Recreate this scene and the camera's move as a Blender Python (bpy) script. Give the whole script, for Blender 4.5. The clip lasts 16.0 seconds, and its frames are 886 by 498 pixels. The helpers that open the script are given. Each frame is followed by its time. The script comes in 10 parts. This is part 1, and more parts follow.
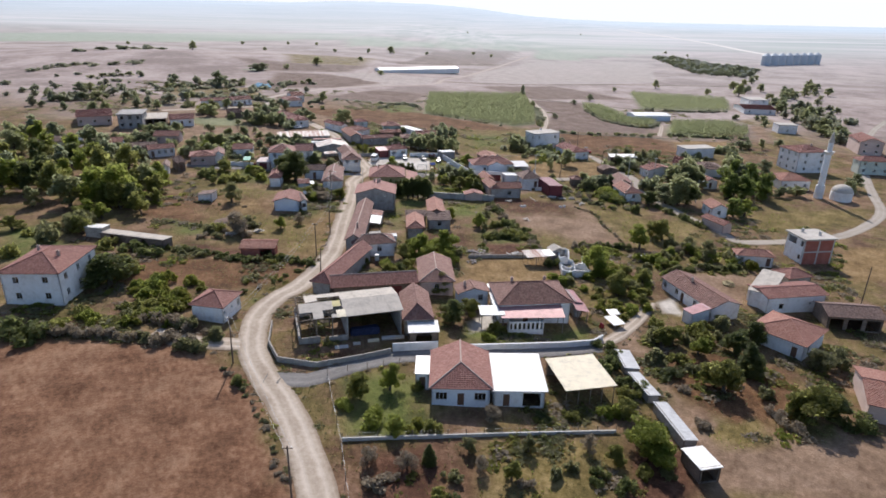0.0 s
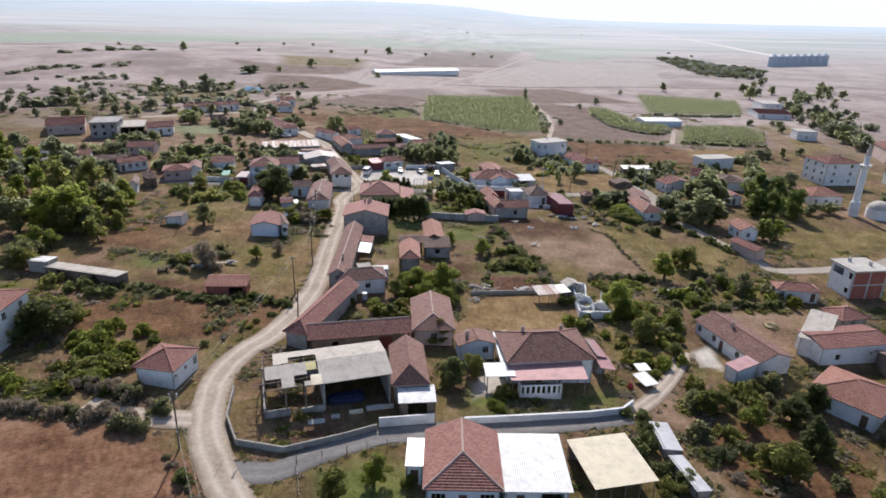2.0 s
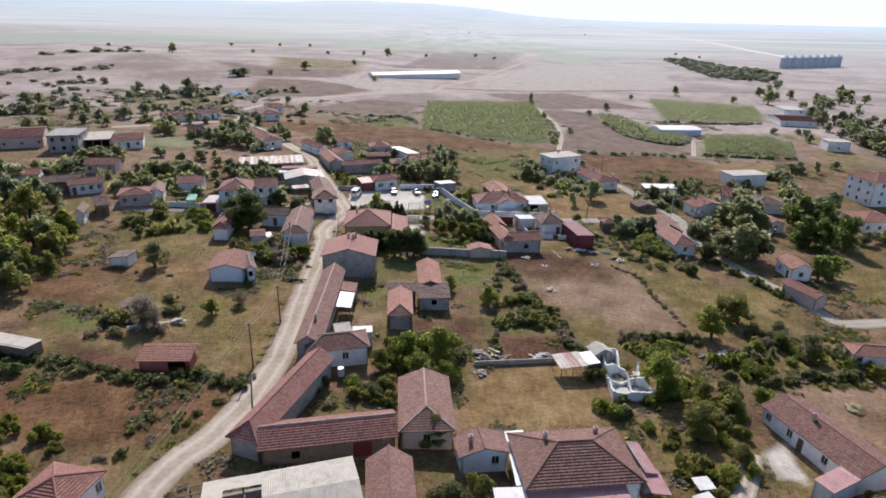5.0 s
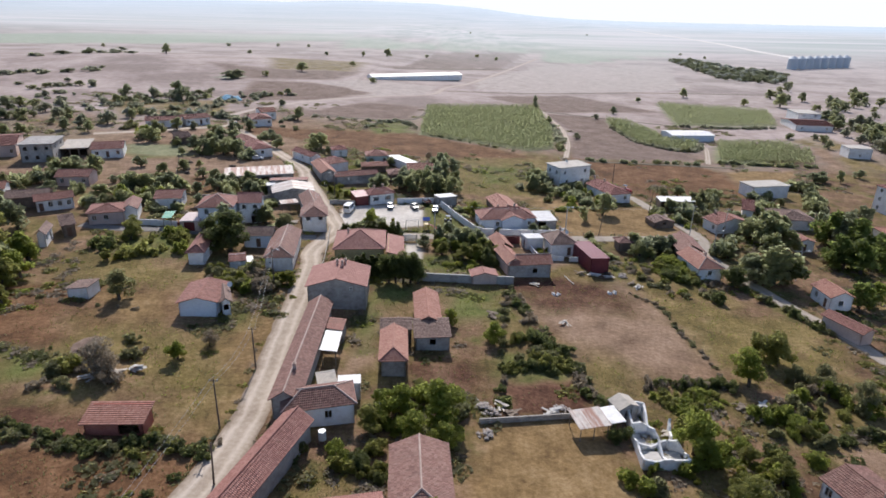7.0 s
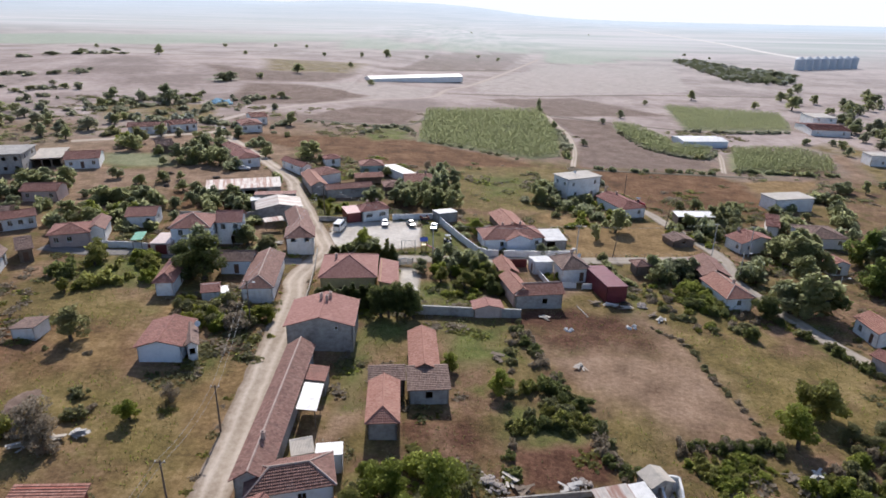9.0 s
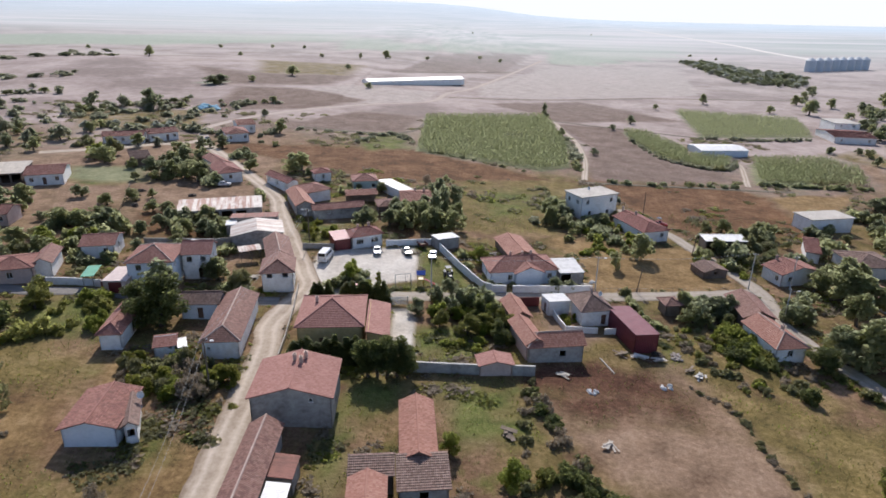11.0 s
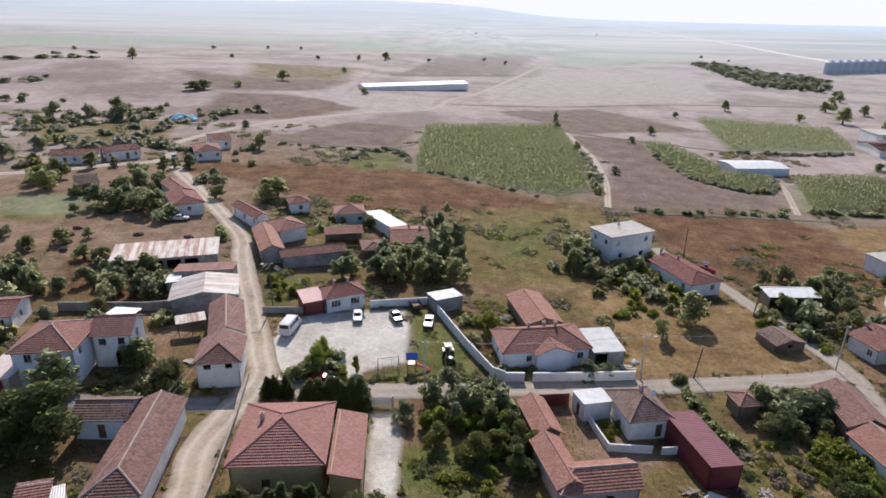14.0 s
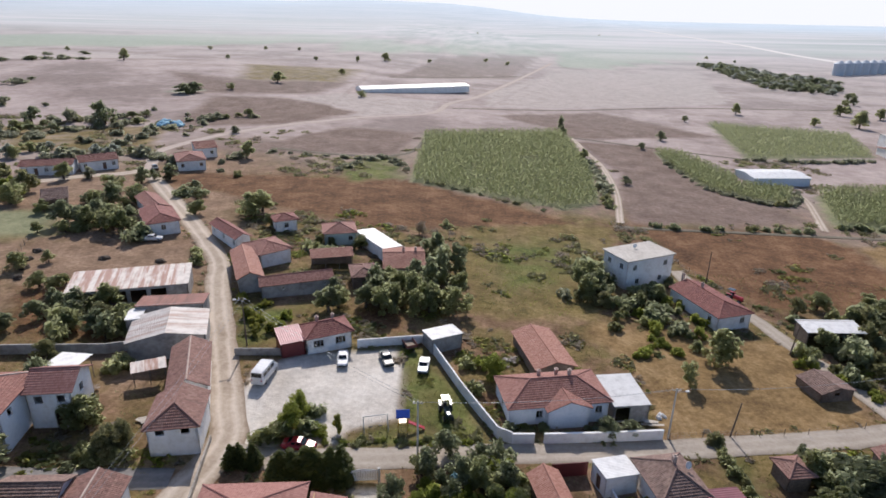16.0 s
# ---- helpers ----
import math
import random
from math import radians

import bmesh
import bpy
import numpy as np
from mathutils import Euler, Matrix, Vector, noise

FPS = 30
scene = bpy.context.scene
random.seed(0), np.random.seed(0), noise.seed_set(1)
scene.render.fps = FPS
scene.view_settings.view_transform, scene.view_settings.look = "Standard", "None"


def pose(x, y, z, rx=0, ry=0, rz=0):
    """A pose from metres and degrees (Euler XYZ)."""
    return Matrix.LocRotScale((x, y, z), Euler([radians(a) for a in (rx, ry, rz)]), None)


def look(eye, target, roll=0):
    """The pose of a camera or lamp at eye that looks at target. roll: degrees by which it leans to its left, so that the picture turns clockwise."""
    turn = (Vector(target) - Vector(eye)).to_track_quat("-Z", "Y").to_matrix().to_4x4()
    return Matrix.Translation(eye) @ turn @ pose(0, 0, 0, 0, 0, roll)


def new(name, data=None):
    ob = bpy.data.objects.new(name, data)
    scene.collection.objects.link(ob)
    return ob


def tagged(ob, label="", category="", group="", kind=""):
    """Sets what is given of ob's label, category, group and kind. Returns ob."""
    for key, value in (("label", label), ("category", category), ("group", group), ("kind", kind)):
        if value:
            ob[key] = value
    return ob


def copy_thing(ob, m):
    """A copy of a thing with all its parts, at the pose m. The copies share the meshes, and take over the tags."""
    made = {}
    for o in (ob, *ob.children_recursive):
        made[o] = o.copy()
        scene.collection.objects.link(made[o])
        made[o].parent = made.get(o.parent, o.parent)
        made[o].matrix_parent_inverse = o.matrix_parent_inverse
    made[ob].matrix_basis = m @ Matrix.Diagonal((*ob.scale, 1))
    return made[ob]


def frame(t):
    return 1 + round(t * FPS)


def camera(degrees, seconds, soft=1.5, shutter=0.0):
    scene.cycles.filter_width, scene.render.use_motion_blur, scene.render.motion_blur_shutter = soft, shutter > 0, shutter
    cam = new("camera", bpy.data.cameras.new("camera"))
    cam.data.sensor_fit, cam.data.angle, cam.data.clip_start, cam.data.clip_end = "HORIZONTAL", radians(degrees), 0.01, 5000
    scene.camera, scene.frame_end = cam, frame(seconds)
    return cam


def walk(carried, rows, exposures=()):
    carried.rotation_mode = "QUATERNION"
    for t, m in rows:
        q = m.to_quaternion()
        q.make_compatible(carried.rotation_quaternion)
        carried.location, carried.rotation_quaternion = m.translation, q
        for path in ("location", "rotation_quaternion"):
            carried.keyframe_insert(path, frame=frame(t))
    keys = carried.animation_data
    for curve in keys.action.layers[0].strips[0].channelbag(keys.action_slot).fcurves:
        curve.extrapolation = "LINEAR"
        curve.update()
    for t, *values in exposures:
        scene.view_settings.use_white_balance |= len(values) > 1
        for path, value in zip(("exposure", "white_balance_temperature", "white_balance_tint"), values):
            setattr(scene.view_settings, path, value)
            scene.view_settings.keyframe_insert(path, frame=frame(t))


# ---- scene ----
# The drone's camera: seconds, place, pitch, yaw and roll in degrees.
cam = camera(72.0, 16.0, 1.7)


def drone(x, y, z, pitch, yaw, roll):
    """A level-flying camera that looks pitch degrees up and leans by roll."""
    return pose(x, y, z, 90 + pitch, 0, yaw) @ pose(0, 0, 0, 0, 0, roll)


ROWS = [
    (0.0, 0.00, -0.00, 52.19, -21.03, -0.308, 1.25),
    (0.5, 0.07, 3.66, 52.21, -21.03, -0.313, 1.25),
    (1.0, 0.13, 7.44, 52.23, -21.04, -0.339, 1.25),
    (1.5, 0.14, 11.20, 52.24, -21.04, -0.356, 1.25),
    (2.0, 0.21, 19.72, 52.26, -21.04, -0.353, 1.25),
    (2.5, 0.37, 27.24, 52.28, -21.05, -0.345, 1.25),
    (3.0, 0.49, 31.28, 52.30, -21.05, -0.323, 1.25),
    (3.5, 0.58, 35.10, 52.31, -21.05, -0.302, 1.25),
    (4.0, 0.74, 38.90, 52.33, -21.06, -0.256, 1.25),
    (5.25, 0.81, 48.00, 52.37, -21.06, -0.215, 1.25),
    (6.5, 0.89, 57.09, 52.42, -21.07, -0.171, 1.25),
    (7.0, 0.96, 60.88, 52.43, -21.07, -0.108, 1.25),
    (7.5, 1.01, 64.72, 52.45, -21.08, -0.093, 1.25),
    (8.0, 0.99, 68.54, 52.47, -21.08, -0.086, 1.25),
    (8.5, 1.06, 72.22, 52.49, -21.08, -0.078, 1.25),
    (9.0, 1.22, 75.84, 52.50, -21.09, -0.041, 1.25),
    (10.4, 1.31, 86.48, 52.55, -21.09, 0.050, 1.25),
    (11.5, 1.38, 103.90, 52.59, -21.10, 0.132, 1.25),
    (12.0, 1.49, 111.78, 52.61, -21.10, 0.296, 1.25),
    (12.5, 1.64, 116.16, 52.62, -21.11, 0.337, 1.25),
    (13.0, 1.65, 119.89, 52.64, -21.11, 0.327, 1.25),
    (13.5, 1.68, 123.55, 52.66, -21.11, 0.306, 1.25),
    (14.0, 1.74, 127.20, 52.68, -21.12, 0.334, 1.25),
    (14.5, 1.88, 130.88, 52.69, -21.12, 0.392, 1.25),
    (15.0, 1.99, 134.45, 52.71, -21.12, 0.431, 1.25),
    (15.5, 2.09, 138.04, 52.73, -21.12, 0.458, 1.25),
    (16.0, 2.19, 141.57, 52.75, -21.13, 0.475, 1.25),
]
walk(cam, [(t, drone(*rest)) for t, *rest in ROWS], exposures=[(0.0, 0.05, 6400, 13), (9.0, 0.05, 6400, 13), (16.0, -0.03, 6450, 14)])

# ---- world, sun and exposure ----
SUN_HEIGHT = 40.0          # degrees above the horizon; it stands ahead of the drone, a little to its left
SUN_TURN = -3.0
world = bpy.data.worlds.new("hazy_sky")
scene.world = world
world.use_nodes = True
wn = world.node_tree.nodes
wl = world.node_tree.links
sky = wn.new("ShaderNodeTexSky")
sky.sky_type = "NISHITA"
sky.sun_disc = False
sky.sun_elevation = radians(SUN_HEIGHT)
sky.sun_rotation = radians(SUN_TURN)
sky.dust_density = 0.8
sky.air_density = 0.7
wl.new(sky.outputs[0], wn["Background"].inputs[0])
wn["Background"].inputs[1].default_value = 0.148
sun = new("sun", bpy.data.lights.new("sun", "SUN"))
sun.data.energy = 4.05
sun.data.angle = radians(0.6)
sun.data.color = (1.0, 0.945, 0.875)
_s = Vector((math.sin(radians(SUN_TURN)) * math.cos(radians(SUN_HEIGHT)),
             math.cos(radians(SUN_TURN)) * math.cos(radians(SUN_HEIGHT)), math.sin(radians(SUN_HEIGHT))))
sun.matrix_world = look(_s * 300, (0, 0, 0))


# ---- the lie of the land ----
def terrain(x, y):
    """Height of the ground: the village slopes down to the right, hills stand far off to the left."""
    z = -6.7 * math.tanh(x / 134) + 0.009 * (min(max(y, -50), 580) - 112)
    if y > 700:
        k = min(1.0, (y - 700) / 4200)
        z += 30 * k * k
        h = min(1.0, max(0.0, (y - 2300) / 1900))
        side = 1 / (1 + math.exp((x - 420 - 0.02 * y) / 230))
        z += 95 * h * h * (3 - 2 * h) * side * (0.86 + 0.10 * math.sin(x / 420 + 1.9) + 0.04 * math.sin(x / 130))
    if x < -60 and y > 300:
        b = math.exp(-((x + 260) / 150) ** 2 - ((y - 560) / 110) ** 2)
        z += 7 * b
    return z


def on_land(x, y, dz=0.0):
    return Vector((x, y, terrain(x, y) + dz))


# ---- materials ----
MATS = {}


def nodes_of(name):
    m = bpy.data.materials.new(name)
    m.use_nodes = True
    nt = m.node_tree
    return m, nt.nodes, nt.links, nt.nodes["Principled BSDF"]


def ramp(nd, stops):
    r = nd.new("ShaderNodeValToRGB")
    el = r.color_ramp.elements
    while len(el) < len(stops):
        el.new(0.5)
    for e, (p, c) in zip(el, stops):
        e.position, e.color = p, (*c, 1)
    return r


def mixer(nd, lk, a, b, fac, mode="MIX"):
    n = nd.new("ShaderNodeMix")
    n.data_type, n.blend_type = "RGBA", mode
    for sock, v in ((n.inputs[0], fac), (n.inputs[6], a), (n.inputs[7], b)):
        if isinstance(v, (int, float)):
            sock.default_value = v
        elif isinstance(v, tuple):
            sock.default_value = (*v, 1)
        else:
            lk.new(v, sock)
    return n.outputs[2]


def calc(nd, lk, op, a, b=0.0, clamp=False):
    n = nd.new("ShaderNodeMath")
    n.operation, n.use_clamp = op, clamp
    for sock, v in ((n.inputs[0], a), (n.inputs[1], b)):
        if isinstance(v, (int, float)):
            sock.default_value = v
        else:
            lk.new(v, sock)
    return n.outputs[0]


def noise_at(nd, lk, scale, coords, detail=5.0, rough=0.6):
    n = nd.new("ShaderNodeTexNoise")
    n.inputs["Scale"].default_value = scale
    n.inputs["Detail"].default_value = detail
    n.inputs["Roughness"].default_value = rough
    lk.new(coords, n.inputs["Vector"])
    return n.outputs["Fac"]


def place_of(nd):
    return nd.new("ShaderNodeNewGeometry").outputs["Position"]


def bumped(nd, lk, bsdf, height, strength, distance):
    b = nd.new("ShaderNodeBump")
    b.inputs["Strength"].default_value = strength
    b.inputs["Distance"].default_value = distance
    lk.new(height, b.inputs["Height"])
    lk.new(b.outputs[0], bsdf.inputs["Normal"])


def rough_mat(name, dark, mid, light, fine=6.0, broad=0.35, rough=0.85, bump=0.3, depth=0.02, shift=0.0, metal=0.0):
    """A mottled surface: grain at one scale, stains at another, and a shift of tone from object to object."""
    if name in MATS:
        return MATS[name]
    m, nd, lk, bs = nodes_of(name)
    pos = place_of(nd)
    a = noise_at(nd, lk, fine, pos)
    b = noise_at(nd, lk, broad, pos, 3.0)
    f = calc(nd, lk, "ADD", calc(nd, lk, "MULTIPLY", a, 0.5), calc(nd, lk, "MULTIPLY", b, 0.5))
    r = ramp(nd, [(0.33, dark), (0.5, mid), (0.66, light)])
    lk.new(f, r.inputs[0])
    col = r.outputs[0]
    if shift:
        info = nd.new("ShaderNodeObjectInfo")
        v = nd.new("ShaderNodeHueSaturation")
        lk.new(calc(nd, lk, "ADD", calc(nd, lk, "MULTIPLY", info.outputs["Random"], shift * 2), 1 - shift), v.inputs["Value"])
        lk.new(col, v.inputs["Color"])
        col = v.outputs[0]
    lk.new(col, bs.inputs["Base Color"])
    bs.inputs["Roughness"].default_value = rough
    bs.inputs["Metallic"].default_value = metal
    bumped(nd, lk, bs, a, bump, depth)
    MATS[name] = m
    return m


def tile_mat(name, dark, mid, light, lichen=0.35):
    """Clay tiles: UV in metres, u along the eave and v up the slope; each tile its own tone, streaks and lichen on top."""
    if name in MATS:
        return MATS[name]
    m, nd, lk, bs = nodes_of(name)
    uv = nd.new("ShaderNodeUVMap").outputs[0]
    sep = nd.new("ShaderNodeSeparateXYZ")
    lk.new(uv, sep.inputs[0])
    u, v = sep.outputs[0], sep.outputs[1]
    fu = calc(nd, lk, "FLOOR", calc(nd, lk, "DIVIDE", u, 0.24))
    fv = calc(nd, lk, "FLOOR", calc(nd, lk, "DIVIDE", v, 0.36))
    cmb = nd.new("ShaderNodeCombineXYZ")
    lk.new(fu, cmb.inputs[0])
    lk.new(fv, cmb.inputs[1])
    wnz = nd.new("ShaderNodeTexWhiteNoise")
    wnz.noise_dimensions = "3D"
    lk.new(cmb.outputs[0], wnz.inputs["Vector"])
    pos = place_of(nd)
    broad = noise_at(nd, lk, 0.45, pos, 6.0, 0.7)
    fine = noise_at(nd, lk, 5.0, pos, 4.0)
    info = nd.new("ShaderNodeObjectInfo")
    tone = calc(nd, lk, "ADD", calc(nd, lk, "MULTIPLY", wnz.outputs["Value"], 0.34), calc(nd, lk, "MULTIPLY", broad, 0.5))
    tone = calc(nd, lk, "ADD", tone, calc(nd, lk, "MULTIPLY", info.outputs["Random"], 0.12))
    r = ramp(nd, [(0.22, dark), (0.47, mid), (0.75, light)])
    lk.new(tone, r.inputs[0])
    run = nd.new("ShaderNodeCombineXYZ")
    lk.new(u, run.inputs[0])
    lk.new(calc(nd, lk, "MULTIPLY", v, 0.14), run.inputs[1])
    lk.new(calc(nd, lk, "MULTIPLY", info.outputs["Random"], 40.0), run.inputs[2])
    streak = calc(nd, lk, "MULTIPLY", calc(nd, lk, "SUBTRACT", noise_at(nd, lk, 1.5, run.outputs[0], 5.0, 0.7), 0.5, True), 2.2, True)
    grime = calc(nd, lk, "MULTIPLY", calc(nd, lk, "SUBTRACT", noise_at(nd, lk, 0.9, pos, 8.0, 0.75), 0.5, True), 3.0, True)
    grime = calc(nd, lk, "MAXIMUM", grime, streak)
    col = mixer(nd, lk, r.outputs[0], (0.13, 0.095, 0.075), calc(nd, lk, "MULTIPLY", grime, lichen))
    col = mixer(nd, lk, col, (0.30, 0.26, 0.20), calc(nd, lk, "MULTIPLY", calc(nd, lk, "SUBTRACT", fine, 0.6, True), lichen))
    lk.new(col, bs.inputs["Base Color"])
    bs.inputs["Roughness"].default_value = 0.8
    wave = calc(nd, lk, "SINE", calc(nd, lk, "MULTIPLY", u, 2 * math.pi / 0.24))
    bumped(nd, lk, bs, calc(nd, lk, "ADD", wave, calc(nd, lk, "MULTIPLY", wnz.outputs["Value"], 0.6)), 0.55, 0.03)
    MATS[name] = m
    return m


def sheet_mat(name, base, rust=0.0, period=0.18, rough=0.45, metal=0.25, patch=(0.25, 0.10, 0.05)):
    """Ribbed sheet metal or fibre cement: ribs run up the slope, rust and dirt come in streaks."""
    if name in MATS:
        return MATS[name]
    m, nd, lk, bs = nodes_of(name)
    uv = nd.new("ShaderNodeUVMap").outputs[0]
    sep = nd.new("ShaderNodeSeparateXYZ")
    lk.new(uv, sep.inputs[0])
    u, v = sep.outputs[0], sep.outputs[1]
    cmb = nd.new("ShaderNodeCombineXYZ")
    lk.new(u, cmb.inputs[0])
    lk.new(calc(nd, lk, "MULTIPLY", v, 0.12), cmb.inputs[1])
    streak = noise_at(nd, lk, 1.1, cmb.outputs[0], 5.0, 0.65)
    pos = place_of(nd)
    spots = noise_at(nd, lk, 0.8, pos, 6.0, 0.7)
    d = tuple(c * 0.72 for c in base)
    li = tuple(min(0.9, c * 1.12) for c in base)
    r = ramp(nd, [(0.3, d), (0.5, base), (0.7, li)])
    lk.new(spots, r.inputs[0])
    sheetno = calc(nd, lk, "FLOOR", calc(nd, lk, "DIVIDE", u, 0.9))
    wnz = nd.new("ShaderNodeTexWhiteNoise")
    wnz.noise_dimensions = "1D"
    lk.new(sheetno, wnz.inputs["W"])
    amount = calc(nd, lk, "ADD", streak, calc(nd, lk, "MULTIPLY", calc(nd, lk, "SUBTRACT", wnz.outputs["Value"], 0.5), 0.22))
    f = calc(nd, lk, "MULTIPLY", calc(nd, lk, "SUBTRACT", amount, 0.62 - rust * 0.35, True), 6.0, True)
    col = mixer(nd, lk, r.outputs[0], patch, calc(nd, lk, "MULTIPLY", f, min(1.0, 0.25 + rust)))
    lk.new(col, bs.inputs["Base Color"])
    bs.inputs["Roughness"].default_value = rough
    bs.inputs["Metallic"].default_value = metal
    wave = calc(nd, lk, "SINE", calc(nd, lk, "MULTIPLY", u, 2 * math.pi / period))
    bumped(nd, lk, bs, wave, 0.5, 0.03)
    MATS[name] = m
    return m


def leaf_mat(name, dark, mid, light, glow=(0.36, 0.39, 0.09), share=0.55):
    """Foliage: each spray its own green, some light let through."""
    if name in MATS:
        return MATS[name]
    m, nd, lk, bs = nodes_of(name)
    geo = nd.new("ShaderNodeNewGeometry")
    info = nd.new("ShaderNodeObjectInfo")
    f = calc(nd, lk, "ADD", calc(nd, lk, "MULTIPLY", geo.outputs["Random Per Island"], 0.62), calc(nd, lk, "MULTIPLY", info.outputs["Random"], 0.38))
    r = ramp(nd, [(0.05, dark), (0.5, mid), (0.95, light)])
    lk.new(f, r.inputs[0])
    lk.new(r.outputs[0], bs.inputs["Base Color"])
    bs.inputs["Roughness"].default_value = 0.6
    bs.inputs["Specular IOR Level"].default_value = 0.25
    tr = nd.new("ShaderNodeBsdfTranslucent")
    lk.new(mixer(nd, lk, r.outputs[0], glow, 0.5), tr.inputs[0])
    mx = nd.new("ShaderNodeMixShader")
    mx.inputs[0].default_value = share
    lk.new(bs.outputs[0], mx.inputs[1])
    lk.new(tr.outputs[0], mx.inputs[2])
    lk.new(mx.outputs[0], nd["Material Output"].inputs[0])
    MATS[name] = m
    return m


def plain_mat(name, base, rough=0.5, metal=0.0, transmission=0.0, coat=0.0):
    if name in MATS:
        return MATS[name]
    m, nd, lk, bs = nodes_of(name)
    pos = place_of(nd)
    r = ramp(nd, [(0.3, tuple(c * 0.82 for c in base)), (0.7, tuple(min(0.95, c * 1.08) for c in base))])
    lk.new(noise_at(nd, lk, 3.0, pos), r.inputs[0])
    lk.new(r.outputs[0], bs.inputs["Base Color"])
    bs.inputs["Roughness"].default_value = rough
    bs.inputs["Metallic"].default_value = metal
    bs.inputs["Transmission Weight"].default_value = transmission
    bs.inputs["Coat Weight"].default_value = coat
    MATS[name] = m
    return m


TILE_SALMON = tile_mat("clay_tiles_salmon", (0.27, 0.118, 0.092), (0.36, 0.166, 0.134), (0.44, 0.225, 0.187), 0.16)
TILE_RED = tile_mat("clay_tiles_red", (0.19, 0.080, 0.062), (0.31, 0.135, 0.105), (0.42, 0.21, 0.165), 0.4)
TILE_BROWN = tile_mat("clay_tiles_brown", (0.145, 0.070, 0.054), (0.255, 0.128, 0.100), (0.35, 0.205, 0.165), 0.6)
TILE_OLD = tile_mat("clay_tiles_weathered", (0.12, 0.075, 0.06), (0.24, 0.15, 0.12), (0.36, 0.25, 0.20), 0.9)
TILE_ORANGE = tile_mat("clay_tiles_orange", (0.27, 0.115, 0.078), (0.39, 0.180, 0.130), (0.48, 0.26, 0.195), 0.35)
TILE_MAROON = tile_mat("clay_tiles_maroon", (0.15, 0.05, 0.045), (0.26, 0.09, 0.075), (0.35, 0.15, 0.12), 0.4)
MORTAR = rough_mat("ridge_mortar", (0.36, 0.26, 0.21), (0.48, 0.36, 0.30), (0.60, 0.48, 0.41), 9.0, 0.8)
TIN_WHITE = sheet_mat("white_sheet_metal", (0.78, 0.77, 0.74), 0.05, 0.25, 0.4, 0.0, (0.5, 0.47, 0.42))
TIN_CREAM = sheet_mat("cream_sheet_metal", (0.72, 0.63, 0.44), 0.0, 0.25, 0.5, 0.0, (0.55, 0.46, 0.30))
TIN_PALE = sheet_mat("pale_grey_sheet_metal", (0.62, 0.62, 0.61), 0.05, 0.18, 0.6, 0.0, (0.4, 0.38, 0.34))
TIN_WORN = sheet_mat("worn_sheet_metal", (0.58, 0.54, 0.50), 0.42, 0.18, 0.6, 0.1, (0.34, 0.19, 0.13))
TIN_YELLOW = sheet_mat("yellowed_plastic_sheet", (0.52, 0.45, 0.16), 0.1, 0.18, 0.5, 0.0, (0.3, 0.25, 0.1))
TIN_GREY = sheet_mat("grey_fibre_cement", (0.55, 0.495, 0.42), 0.16, 0.18, 0.85, 0.0, (0.25, 0.21, 0.165))
TIN_RUST = sheet_mat("rusty_corrugated_iron", (0.60, 0.55, 0.50), 0.55, 0.12, 0.6, 0.15, (0.30, 0.12, 0.07))
TIN_OLDRUST = sheet_mat("red_rusted_iron", (0.28, 0.12, 0.09), 0.4, 0.12, 0.7, 0.1, (0.14, 0.07, 0.05))
TIN_MAROON = sheet_mat("maroon_sheet_metal", (0.24, 0.085, 0.095), 0.0, 0.33, 0.45, 0.1, (0.2, 0.09, 0.09))
TIN_PINK = sheet_mat("faded_red_sheet_metal", (0.50, 0.27, 0.26), 0.05, 0.25, 0.45, 0.1, (0.36, 0.2, 0.18))
TIN_GREEN = sheet_mat("green_plastic_sheet", (0.05, 0.33, 0.20), 0.0, 0.3, 0.5, 0.0, (0.04, 0.2, 0.12))
FLAT_PINK = rough_mat("pale_pink_screed", (0.56, 0.45, 0.42), (0.68, 0.57, 0.53), (0.76, 0.66, 0.62), 2.0, 0.4)
CONCRETE_ROOF = rough_mat("flat_concrete_roof", (0.40, 0.36, 0.31), (0.52, 0.48, 0.42), (0.62, 0.58, 0.52), 2.0, 0.25)
PLASTER = rough_mat("white_lime_plaster", (0.66, 0.63, 0.585), (0.82, 0.808, 0.78), (0.88, 0.876, 0.865), 1.6, 0.45, 0.9, 0.25, 0.02, 0.08)
# Pale blue paint; on white houses the sky's blue cast put into the colour.
PLASTER_BLUE = rough_mat("blue_paint_and_sky_cast_plaster", (0.63, 0.68, 0.73), (0.73, 0.775, 0.82), (0.79, 0.83, 0.87), 2.5, 0.3, 0.9, 0.2, 0.02, 0.05)
PLASTER_YELLOW = rough_mat("ochre_plaster", (0.48, 0.36, 0.16), (0.60, 0.46, 0.22), (0.68, 0.54, 0.30), 2.5, 0.3, 0.9, 0.2)
PLASTER_PINK = rough_mat("faded_pink_plaster", (0.50, 0.37, 0.32), (0.60, 0.46, 0.40), (0.68, 0.55, 0.49), 2.5, 0.3, 0.9, 0.2)
PLASTER_GREEN = rough_mat("pale_green_plaster", (0.44, 0.50, 0.42), (0.56, 0.62, 0.54), (0.64, 0.70, 0.62), 2.5, 0.3)
CEMENT_GREY = rough_mat("grey_cement_plaster", (0.22, 0.20, 0.185), (0.36, 0.34, 0.315), (0.47, 0.45, 0.42), 1.5, 0.4)
ADOBE = rough_mat("mud_brick", (0.12, 0.088, 0.065), (0.20, 0.150, 0.115), (0.29, 0.225, 0.175), 4.0, 0.5, 0.95, 0.6, 0.05)
